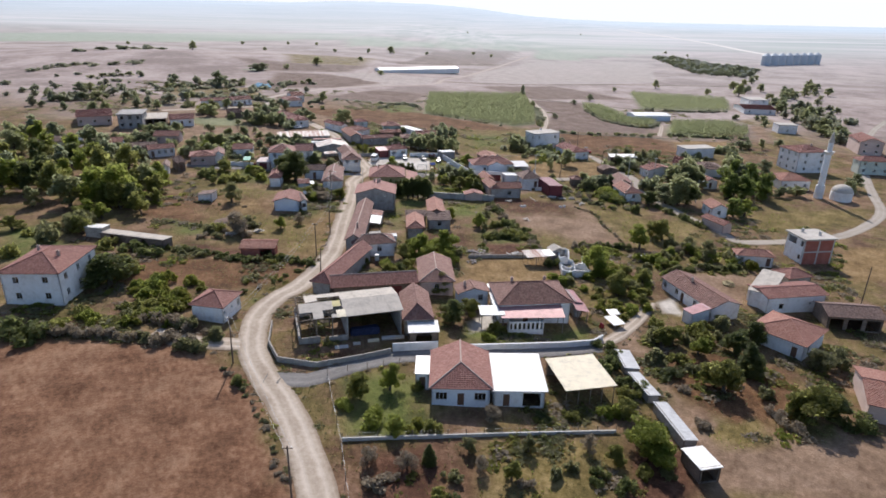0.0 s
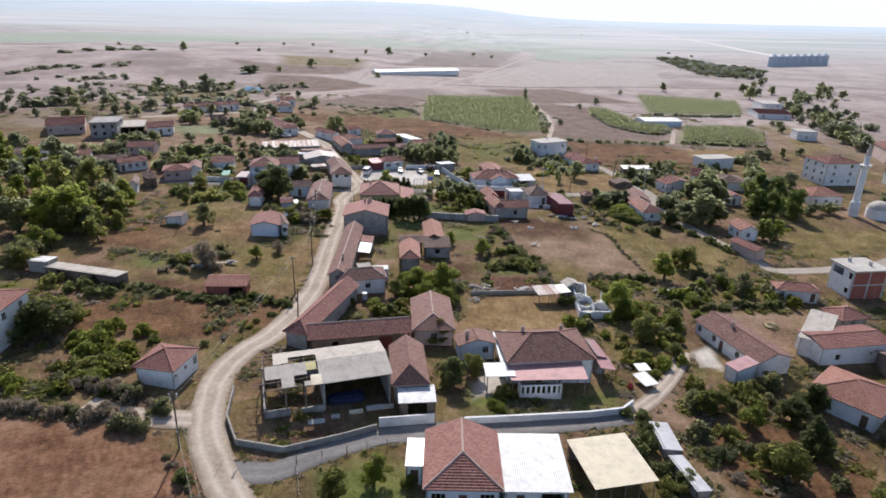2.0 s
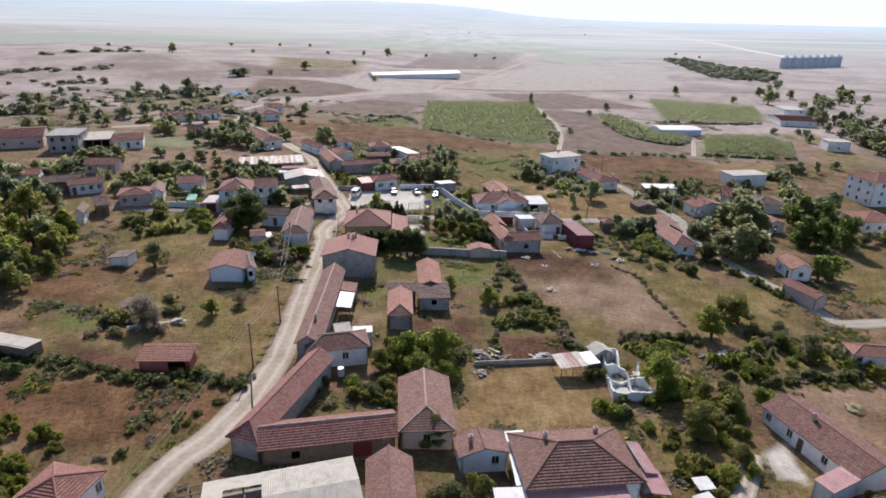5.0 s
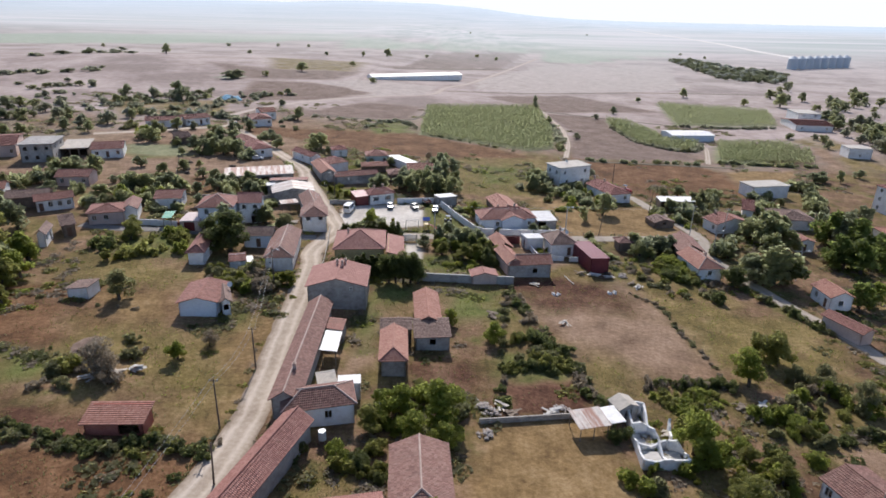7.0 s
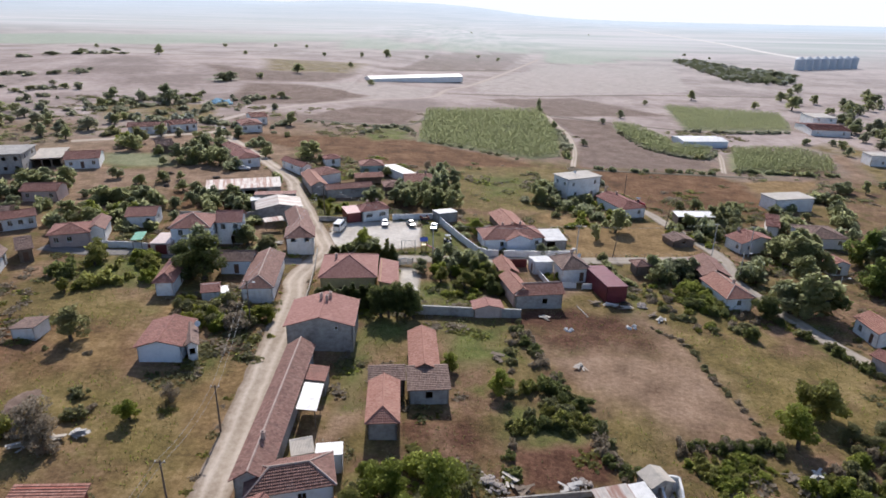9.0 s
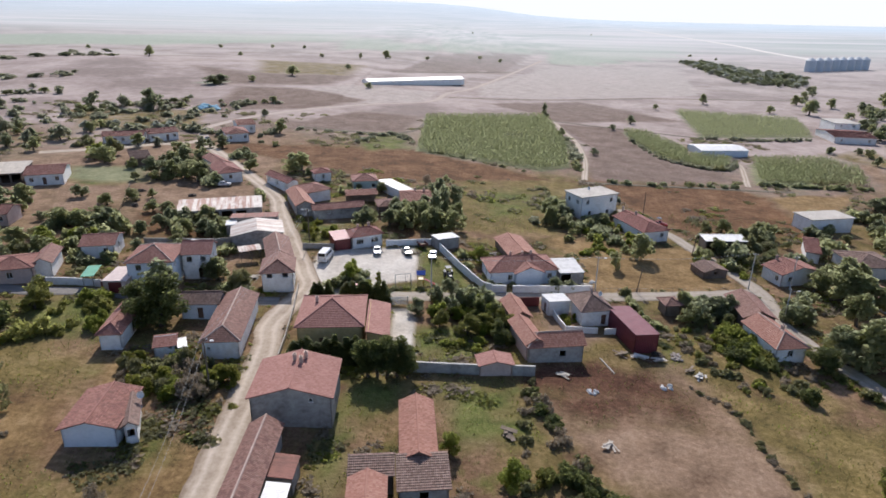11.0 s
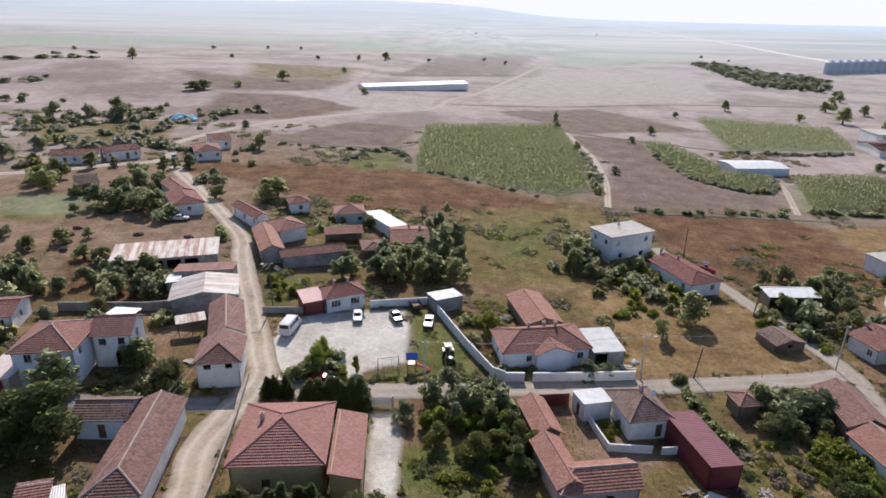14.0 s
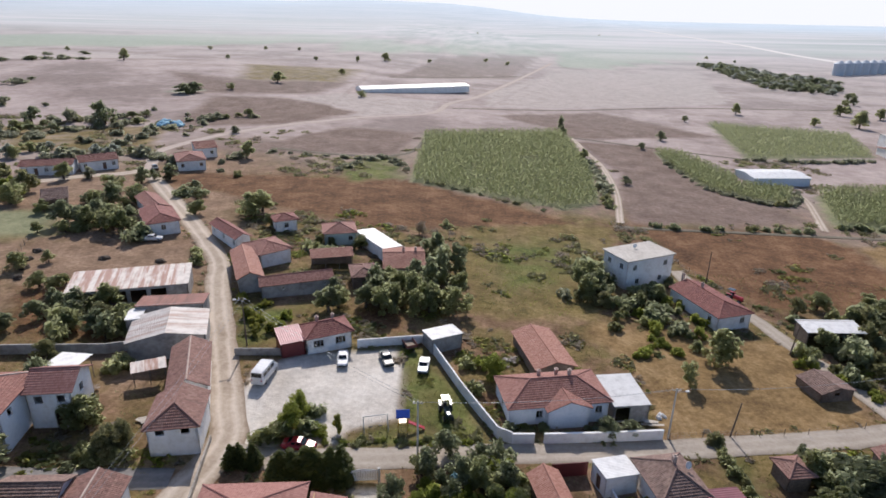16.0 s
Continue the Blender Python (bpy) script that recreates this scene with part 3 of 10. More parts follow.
def canopy(x, y, turn, w, d, h, roof, rise, cover, label, name="canopy", posts=3, category="canopy", back=None):
    """An open roof on posts."""
    ob = thing(name, x, y, turn, label, category)
    FOOTPRINTS.append((x, y, math.cos(radians(turn)), math.sin(radians(turn)), w, d))
    planes, _ = roof_shape(roof, w, d, h, rise, 0.15)
    bm = bmesh.new()
    for pl in planes:
        roof_plane(bm, *pl, course=0.36 if "tiles" in cover.name else 0, thick=0.06)
    part("roof", bm, cover, ob)

    def top(px, py):
        f = {"front": (py + d / 2) / d, "back": (d / 2 - py) / d, "left": (px + w / 2) / w, "right": (w / 2 - px) / w}.get(roof[5:], 0.0)
        return h + rise * f * 0.95
    for py in (-d / 2 + 0.1, d / 2 - 0.1):
        for k in range(posts):
            px = -w / 2 + 0.15 + (w - 0.3) * k / max(1, posts - 1)
            bm = bmesh.new()
            beam(bm, (px, py, -DEEP), (px, py, top(px, py) - 0.04), 0.07)
            part("post", bm, WOOD, ob)
        bm = bmesh.new()
        bar_on((-w / 2, py, top(-w / 2, py) - 0.1), (w / 2, py, top(w / 2, py) - 0.1), 0.08, 0.12, bm)
        part("beam", bm, WOOD, ob)
    if back:
        bm = bmesh.new()
        wall_mesh(bm, (w / 2 - 0.2, d / 2 - 0.25), (-w / 2 + 0.2, d / 2 - 0.25), -DEEP, h * 0.95, 0.15, [])
        part("back_wall", bm, back, ob)
    return ob


def spline(pts, step=2.0):
    """A smooth line through the points, as a list of Vectors in plan."""
    p = [Vector(a) for a in pts]
    p = [p[0] * 2 - p[1]] + p + [p[-1] * 2 - p[-2]]
    out = []
    for i in range(1, len(p) - 2):
        n = max(1, int((p[i + 1] - p[i]).length / step))
        for k in range(n):
            t = k / n
            a, b, c, d = p[i - 1], p[i], p[i + 1], p[i + 2]
            out.append(0.5 * (2 * b + (c - a) * t + (2 * a - 5 * b + 4 * c - d) * t * t + (3 * b - a - 3 * c + d) * t ** 3))
    out.append(p[-2])
    return out


ROAD_LINES = []


def ribbon(name, pts, width, mat, label, dz=0.05, step=2.0, ragged=0.35, category="road"):
    """A road laid on the land; its edges sink a little below the verge."""
    line = spline(pts, step)
    ROAD_LINES.append((line, width))
    bm = bmesh.new()
    lay = bm.loops.layers.uv.verify()
    rows, run = [], 0.0
    fr = (-1.0, -0.8, -0.4, 0.0, 0.4, 0.8, 1.0)
    for i, p in enumerate(line):
        d = (line[min(i + 1, len(line) - 1)] - line[max(i - 1, 0)]).normalized()
        side = Vector((d.y, -d.x))
        if i:
            run += (p - line[i - 1]).length
        row = []
        for k in fr:
            wv = width / 2 * k
            if abs(k) == 1:
                wv += ragged * noise.noise((run * 0.35, k * 7, width))  # ragged verge
            q = p + side * wv
            z = terrain(q.x, q.y) + (dz if abs(k) < 0.9 else -0.02)
            row.append((bm.verts.new((q.x, q.y, z)), k, run))
        rows.append(row)
    for a, b in zip(rows, rows[1:]):
        for k in range(len(fr) - 1):
            quad_ = (a[k], a[k + 1], b[k + 1], b[k])
            f = bm.faces.new([v[0] for v in quad_])
            for lp, v in zip(f.loops, quad_):
                lp[lay].uv = (v[1], v[2])
            f.smooth = True
    ob = new(name, mesh_of(name, bm, mat))
    return tagged(ob, label, category, "", "structure")


def yard_wall(pts, high, mat, label, thick=0.22, name="garden_wall", cap=None, group=""):
    """A wall that follows the ground along a line of corners."""
    ob = thing(name, pts[0][0], pts[0][1], 0, label, "wall", group)
    o = ob.matrix_basis.translation
    for a, b in zip(pts, pts[1:]):
        a, b = Vector(a), Vector(b)
        n = max(1, int((b - a).length / 4))
        bm = bmesh.new()
        bc = bmesh.new()
        for k in range(n):
            p, q = a.lerp(b, k / n), a.lerp(b, (k + 1) / n)
            s = Vector((-(b - a).y, (b - a).x)).normalized() * thick / 2
            zp, zq = terrain(*p) - o.z, terrain(*q) - o.z
            v = []
            for r, zz in ((p, zp), (q, zq)):
                for sg, top in ((-1, 0), (1, 0), (1, 1), (-1, 1)):
                    t = r + s * sg
                    v.append(bm.verts.new((t.x - o.x, t.y - o.y, zz + (high if top else -0.5))))
            for f in ((0, 1, 2, 3), (7, 6, 5, 4), (0, 4, 5, 1), (1, 5, 6, 2), (2, 6, 7, 3), (3, 7, 4, 0)):
                bm.faces.new([v[i] for i in f])
            if cap:
                bar_on((p.x - o.x, p.y - o.y, zp + high + 0.04), (q.x - o.x, q.y - o.y, zq + high + 0.04), thick + 0.12, 0.08, bc)
        part("wall_run", bm, mat, ob)
        if cap:
            part("coping", bc, cap, ob)
        else:
            bc.free()
    return ob


def wire_fence(pts, high, label, spacing=3.0, post_mat=None, rails=3):
    ob = thing("wire_fence", pts[0][0], pts[0][1], 0, label, "fence")
    o = ob.matrix_basis.translation
    line = []
    for a, b in zip(pts, pts[1:]):
        a, b = Vector(a), Vector(b)
        n = max(1, round((b - a).length / spacing))
        line += [a.lerp(b, k / n) for k in range(n)]
    line.append(Vector(pts[-1]))
    spots = [Vector((p.x - o.x, p.y - o.y, terrain(*p) - o.z)) for p in line]
    for s in spots:
        bm = bmesh.new()
        beam(bm, s + Vector((0, 0, -0.4)), s + Vector((0, 0, high)), 0.05, 5)
        part("post", bm, post_mat or WOOD, ob)
    for k in range(rails):
        z = Vector((0, 0, high * (k + 0.8) / rails - 0.05))
        for a, b in zip(spots, spots[1:]):
            bm = bmesh.new()
            beam(bm, a + z, b + z, 0.006, 4)
            part("wire", bm, STEEL, ob)
    return ob


# ---- plants ----
TREES = {}


def leaf_cloud(rng, lobes, count, size, flat=0.0):
    """Many small leaf sprays (bent quads) scattered through the lobes (x, y, z, rx, ry, rz), thicker towards the outside."""
    lobes = np.array(lobes, float)
    vol = lobes[:, 3] * lobes[:, 4] * lobes[:, 5]
    pick = rng.choice(len(lobes), count, p=vol ** 0.75 / (vol ** 0.75).sum())
    d = rng.normal(size=(count, 3))
    d /= np.linalg.norm(d, axis=1)[:, None]
    r = rng.uniform(0.25, 1.0, count) ** 0.5
    c = lobes[pick, :3] + d * lobes[pick, 3:] * (r * rng.uniform(0.85, 1.12, count))[:, None]
    nrm = d * 0.7 + rng.normal(size=(count, 3)) * 0.7 + np.array([0, 0, 0.95])
    nrm /= np.linalg.norm(nrm, axis=1)[:, None]
    u = np.cross(nrm, rng.normal(size=(count, 3)))
    u /= np.linalg.norm(u, axis=1)[:, None]
    v = np.cross(nrm, u)
    s = size * rng.uniform(0.55, 1.35, count)[:, None]
    w = s * rng.uniform(0.55, 0.9, count)[:, None]
    bend = nrm * s * 0.25
    verts = np.stack([c - u * s - bend, c + v * w, c + u * s - bend, c - v * w], 1).reshape(-1, 3)
    verts[:, 2] = np.maximum(verts[:, 2], 0.05)
    faces = [(4 * i, 4 * i + 1, 4 * i + 2, 4 * i + 3) for i in range(count)]
    return verts, faces


def cloud_mesh(name, verts, faces, material):
    me = bpy.data.meshes.new(name)
    me.from_pydata(verts.tolist(), [], faces)
    me.materials.append(material)
    return me


def tree_parts(ob, kind, seed, crowd=False):
    """Trunk, limbs and crown of a tree about 6 m high under ob, with coarser sprays where it is one of a crowd."""
    rng = np.random.default_rng(seed)
    spec = {
        "round": (LEAF, 6.0, 2.6, 2600, 0.23), "bright": (LEAF_BRIGHT, 5.5, 2.5, 2400, 0.21), "dark": (LEAF_DARK, 6.5, 2.5, 2600, 0.23),
        "olive": (LEAF_OLIVE, 5.0, 2.3, 2000, 0.20), "dry": (LEAF_DRY, 4.5, 2.4, 1100, 0.20), "yellow": (LEAF_YELLOW, 4.5, 1.9, 1100, 0.26),
        "poplar": (LEAF, 8.0, 1.5, 1300, 0.28), "pine": (LEAF_PINE, 6.5, 2.9, 2600, 0.24), "cypress": (LEAF_DARK, 6.0, 0.95, 1500, 0.20),
        "bush": (LEAF, 2.0, 1.5, 900, 0.19), "bush_bright": (LEAF_BRIGHT, 2.0, 1.5, 900, 0.19), "bush_dark": (LEAF_DARK, 2.0, 1.5, 900, 0.19),
        "bush_olive": (LEAF_OLIVE, 1.8, 1.5, 650, 0.22), "bush_dry": (LEAF_DRY, 1.5, 1.4, 600, 0.18), "bush_yellow": (LEAF_YELLOW, 1.6, 1.3, 600, 0.22),
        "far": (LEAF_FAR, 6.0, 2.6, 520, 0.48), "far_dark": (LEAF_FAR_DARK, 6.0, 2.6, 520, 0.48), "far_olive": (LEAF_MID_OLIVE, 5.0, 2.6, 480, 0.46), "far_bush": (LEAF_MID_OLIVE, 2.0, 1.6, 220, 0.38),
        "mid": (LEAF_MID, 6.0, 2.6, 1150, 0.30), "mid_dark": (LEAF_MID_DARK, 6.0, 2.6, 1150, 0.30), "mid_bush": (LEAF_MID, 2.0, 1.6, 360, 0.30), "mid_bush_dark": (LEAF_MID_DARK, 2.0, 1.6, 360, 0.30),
        "weed_green": (LEAF, 1.0, 1.4, 70, 0.27), "weed_bright": (LEAF_BRIGHT, 1.0, 1.4, 70, 0.27), "weed_olive": (LEAF_OLIVE, 1.0, 1.4, 70, 0.27), "weed_dry": (LEAF_DRY, 1.0, 1.4, 60, 0.25), "weed_dark": (LEAF_DARK, 1.0, 1.4, 70, 0.27),
    }[kind]
    mat, high, rad, count, size = spec
    if not kind.startswith(("far", "mid", "weed")):
        count, size = (int(count * 0.62), size * 1.18) if crowd else (int(count * 1.75), size * 0.74)
    lobes = []
    if kind.endswith("cypress"):
        for k in range(7):
            z = 0.5 + (high - 0.9) * k / 6
            rr = rad * (1 - 0.75 * (k / 6) ** 1.6)
            lobes.append((rng.normal(0, 0.05), rng.normal(0, 0.05), z, rr, rr, 0.75))
        trunk_top = 0.8
    elif "bush" in kind or "weed" in kind:
        for k in range(11):
            a = rng.uniform(0, 6.28)
            o = rad * rng.uniform(0.1, 0.95)
            rr = rad * rng.uniform(0.24, 0.54)
            zz = rng.uniform(0.12, 0.66) * high * (1 - 0.45 * o / rad)
            lobes.append((o * math.cos(a), o * math.sin(a), zz, rr, rr * rng.uniform(0.7, 1.2), min(zz + 0.1, high * rng.uniform(0.2, 0.42))))
        trunk_top = 0.4
    else:
        base = high * (0.13 if kind not in ("poplar", "pine") else 0.12)
        n = {"pine": 14, "poplar": 10}.get(kind, 14)
        sway = rng.normal(0, 0.16, 2) * rad
        for k in range(n):
            a = 6.28 * k / n * 2.4 + rng.uniform(-0.8, 0.8)
            f = (k + 0.5) / n
            zz = base + (high - base) * (0.08 + 0.84 * f) * rng.uniform(0.85, 1.08)
            o = rad * (0.78 * math.sqrt(max(0.05, 1 - (2 * f - 0.7) ** 2))) * rng.uniform(0.45, 1.15)
            rr = rad * rng.uniform(0.24, 0.52)
            if kind == "poplar":
                o *= 0.55
            lobes.append((o * math.cos(a) + sway[0] * f, o * math.sin(a) + sway[1] * f, zz, rr, rr * rng.uniform(0.75, 1.25), rr * rng.uniform(0.55, 0.95)))
        lobes.append((sway[0] * 0.5, sway[1] * 0.5, base + (high - base) * 0.48, rad * 0.5, rad * 0.5, (high - base) * 0.38))
        trunk_top = base + (high - base) * 0.35
    bm = bmesh.new()
    r0 = 0.05 * high ** 0.9 * (0.6 if "bush" in kind else 0.3 if "weed" in kind else 1)
    lean = Vector((rng.normal(0, 0.15), rng.normal(0, 0.15), trunk_top))
    beam(bm, (0, 0, -0.5), lean * 0.5, r0 * 1.25, 7, r0)
    beam(bm, lean * 0.5, lean, r0, 7, r0 * 0.75)
    if not kind.startswith(("far", "weed")):
        for lb in lobes[:6]:
            beam(bm, lean * rng.uniform(0.6, 1.0), Vector(lb[:3]) * 0.96, r0 * 0.5, 5, r0 * 0.15)
    part("trunk", bm, BARK, ob)
    verts, faces = leaf_cloud(rng, lobes, count, size)
    cr = new("crown", cloud_mesh("crown", verts, faces, mat))
    cr.parent = ob


TREE_WORDS = {
    "round": ("leafy green garden tree with a rounded uneven crown", "tree"), "bright": ("fresh green fruit tree in full leaf", "tree"),
    "dark": ("dark green broad tree with a dense crown", "tree"), "olive": ("grey-green tree with thin dusty foliage", "tree"),
    "dry": ("bare brownish tree with dry twigs", "tree"), "yellow": ("yellow-green tree turning towards autumn", "tree"),
    "poplar": ("tall narrow tree with green leaves", "tree"), "pine": ("bright green domed tree with billowing foliage", "tree"), "cypress": ("clipped dark cypress tree of conical shape", "tree"),
    "bush": ("green leafy shrub in a garden", "bush"), "bush_bright": ("light green leafy shrub in a garden", "bush"), "bush_dark": ("dense dark green shrub in full leaf", "bush"),
    "bush_olive": ("dusty grey-green shrub with thin leaves", "bush"), "bush_dry": ("dry brown thorny shrub on poor ground", "bush"), "bush_yellow": ("low yellowish flowering garden shrub", "bush"),
    "far": ("green field tree standing among dry land", "tree"), "far_dark": ("dark lone tree in the open fields", "tree"),
    "mid": ("leafy green tree among the village gardens", "tree"), "mid_dark": ("dark green tree among the village gardens", "tree"),
    "mid_bush": ("green garden shrub among the houses", "bush"), "mid_bush_dark": ("dark green garden shrub among the houses", "bush"),
    "far_olive": ("grey-green tree paled by haze far out in the fields", "tree"), "far_bush": ("low grey-green shrub in the fields", "bush"),
}
TREE_RNG = random.Random(7)
# Garden kinds and their haze-toned copies for the farther plots.
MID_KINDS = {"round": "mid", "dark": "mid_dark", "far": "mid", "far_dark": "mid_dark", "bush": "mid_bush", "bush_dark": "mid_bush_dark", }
CROWD = {}


def near_stretch(x, y, shrub):
    """The part of the plan whose trees and shrubs stand as objects of their own."""
    return -62 < x < 66 and 60 < y < (232 if shrub else 262)


def tree(kind, x, y, high, wide=None, label="", group="", crowd=False):
    """A tree or shrub of the given height and crown width at (x, y)."""
    # Farther trees take leaf copies whose colour already holds the distance haze.
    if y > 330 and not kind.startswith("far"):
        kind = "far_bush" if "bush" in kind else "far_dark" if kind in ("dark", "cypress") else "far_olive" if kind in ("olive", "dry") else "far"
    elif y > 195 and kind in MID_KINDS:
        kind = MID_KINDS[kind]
    proto = {"bush": 2.0, "bush_bright": 2.0, "bush_dark": 2.0, "bush_olive": 1.8, "bush_dry": 1.5, "bush_yellow": 1.6, "far_bush": 2.0, "mid_bush": 2.0, "mid_bush_dark": 2.0, "poplar": 8.0, "pine": 6.5, "cypress": 6.0, "dry": 4.5, "yellow": 4.5, "olive": 5.0, "far_olive": 5.0, "bright": 5.5, "dark": 6.5}.get(kind, 6.0)
    pw = {"poplar": 3.8, "cypress": 1.9, "pine": 6.6}.get(kind, 3.4 if "bush" in kind else 6.0)
    sz = high / proto
    sx = (wide / pw) if wide else sz
    v = TREE_RNG.randrange(4)
    skew = TREE_RNG.uniform(0.8, 1.25)
    m = Matrix.Translation(on_land(x, y, -0.05)) @ pose(0, 0, 0, TREE_RNG.gauss(0, 3.5), TREE_RNG.gauss(0, 3.5), TREE_RNG.uniform(0, 360)) @ Matrix.Diagonal((sx * skew, sx / skew, sz, 1))
    words, cat = TREE_WORDS[kind]
    if (crowd and cat == "bush") or not near_stretch(x, y, cat == "bush"):
        CROWD.setdefault("shrubs" if cat == "bush" else "trees", []).append((kind, v, m))
        return None
    if (kind, v) not in TREES:
        ob = new("shrub" if cat == "bush" else "tree")
        tagged(ob, label or words, cat, group)
        tree_parts(ob, kind, hash_of(kind) + v)
        TREES[(kind, v)] = ob
        ob.matrix_basis = m
        return ob
    src = TREES[(kind, v)]
    keep = src.matrix_basis.copy()
    src.matrix_basis = Matrix.Identity(4)
    ob = copy_thing(src, m)
    src.matrix_basis = keep
    ob["label"] = label or words
    if group:
        ob["group"] = group
    elif "group" in ob:
        del ob["group"]
    return ob


def plant_crowd():
    """All the trees that stand too far off to be told apart, joined into one object, and the shrubs into another."""
    shapes = {}
    for what, name, label in (("trees", "distant_trees", "many green trees in gardens and fields further off"), ("shrubs", "distant_shrubs", "many low shrubs along plots and field edges"), ("weeds", "undergrowth", "tangled low weeds and brambles along plots and walls")):
        mats, verts, faces, slots, base = [], [], [], [], 0
        for kind, v, m in CROWD.get(what, []):
            if (kind, v) not in shapes:
                holder = new("mould")
                tree_parts(holder, kind, hash_of(kind) + v, True)
                shapes[(kind, v)] = []
                for ob in list(holder.children):
                    co = np.empty(len(ob.data.vertices) * 3)
                    ob.data.vertices.foreach_get("co", co)
                    shapes[(kind, v)].append((co.reshape(-1, 3), [tuple(p.vertices) for p in ob.data.polygons], ob.data.materials[0]))
                    bpy.data.objects.remove(ob)
                bpy.data.objects.remove(holder)
            mm = np.array(m)
            for co, polys, mat in shapes[(kind, v)]:
                if mat not in mats:
                    mats.append(mat)
                verts.append(co @ mm[:3, :3].T + mm[:3, 3])
                faces += [tuple(i + base for i in p) for p in polys]
                slots += [mats.index(mat)] * len(polys)
                base += len(co)
        if not verts:
            continue
        me = bpy.data.meshes.new(name)
        me.from_pydata(np.concatenate(verts).tolist(), [], faces)
        for mat in mats:
            me.materials.append(mat)
        me.polygons.foreach_set("material_index", slots)
        tagged(new(name, me), label, what, "", "stuff")


def hash_of(s):
    return sum((i + 1) * ord(c) for i, c in enumerate(s))


def grove(kinds, pts, count, high, wide, seed, label="", group=""):
    """Trees scattered in a polygon."""
    r = random.Random(seed)
    poly = [Vector(p) for p in pts]
    x0, x1 = min(p.x for p in poly), max(p.x for p in poly)
    y0, y1 = min(p.y for p in poly), max(p.y for p in poly)
    made, tries, spots = 0, 0, []
    while made < count and tries < count * 60:
        tries += 1
        x, y = r.uniform(x0, x1), r.uniform(y0, y1)
        if not inside(poly, x, y):
            continue
        if any((x - a) ** 2 + (y - b) ** 2 < (wide * 0.4) ** 2 for a, b in spots):
            continue
        if built_on(x, y, 0.2 + 0.12 * wide):
            continue
        spots.append((x, y))
        k = r.uniform(0.65, 1.3)
        tree(r.choice(kinds), x, y, high * k, wide * k * r.uniform(0.85, 1.15), label, group, crowd=high < 1.7)
        made += 1


def hedge_row(kinds, pts, gap, high, wide, seed, label="", group=""):
    """Shrubs along a line."""
    r = random.Random(seed)
    for p in spline(pts, gap):
        k = r.uniform(0.7, 1.25)
        if r.random() < 0.12:
            continue
        tree(r.choice(kinds), p.x + r.uniform(-0.4, 0.4), p.y + r.uniform(-0.5, 0.5), high * k, wide * k, label, group, crowd=high < 1.7)


def inside(poly, x, y):
    c = False
    j = len(poly) - 1
    for i in range(len(poly)):
        a, b = poly[i], poly[j]
        if (a.y > y) != (b.y > y) and x < (b.x - a.x) * (y - a.y) / (b.y - a.y) + a.x:
            c = not c
        j = i
    return c


# ---- ground cover ----
COVERS = []
KINDS = ["green", "soil", "dirt", "straw", "stubble", "rust", "meadow", "crop", "fallow_dark", "fallow_green", "paved", "fallow_pale"]


def cover(kind, pts, soft):
    """A patch of ground with a ragged edge that is about soft metres wide."""
    COVERS.append((KINDS.index(kind), np.array(pts, float), soft))


def value_noise(x, y, size, seed):
    """Smooth random values between 0 and 1 over the plane."""
    rng = np.random.default_rng(seed)
    table = rng.random((256, 256))
    u, v = x / size, y / size
    i, j = np.floor(u).astype(int), np.floor(v).astype(int)
    f, g = u - i, v - j
    f, g = f * f * (3 - 2 * f), g * g * (3 - 2 * g)
    a, b = table[i % 256, j % 256], table[(i + 1) % 256, j % 256]
    c, d = table[i % 256, (j + 1) % 256], table[(i + 1) % 256, (j + 1) % 256]
    return (a * (1 - f) + b * f) * (1 - g) + (c * (1 - f) + d * f) * g


def signed_gap(px, py, poly):
    """Distance to a polygon's edge, positive inside."""
    best = np.full(px.shape, 1e9)
    odd = np.zeros(px.shape, bool)
    for (ax, ay), (bx, by) in zip(poly, np.roll(poly, -1, axis=0)):
        dx, dy = bx - ax, by - ay
        t = np.clip(((px - ax) * dx + (py - ay) * dy) / (dx * dx + dy * dy + 1e-9), 0, 1)
        best = np.minimum(best, np.hypot(px - ax - t * dx, py - ay - t * dy))
        cross = (ay > py) != (by > py)
        with np.errstate(divide="ignore", invalid="ignore"):
            odd ^= cross & (px < dx * (py - ay) / (by - ay + 1e-12) + ax)
    return np.where(odd, best, -best)


def ground_lines(fine0, fine1, fine, mid0, mid1, mid, far0, far1):
    out = list(np.arange(fine0, fine1, fine)) + list(np.arange(fine1, mid1, mid)) + list(np.arange(fine0 - mid, mid0, -mid))
    for start, end, sign in ((mid1, far1, 1), (mid0, far0, -1)):
        v, s = start, mid * 2
        while (end - v) * sign > 0:
            out.append(v)
            v += sign * s
            s *= 1.22
        out.append(end)
    return np.array(sorted(set(np.round(out, 3))))


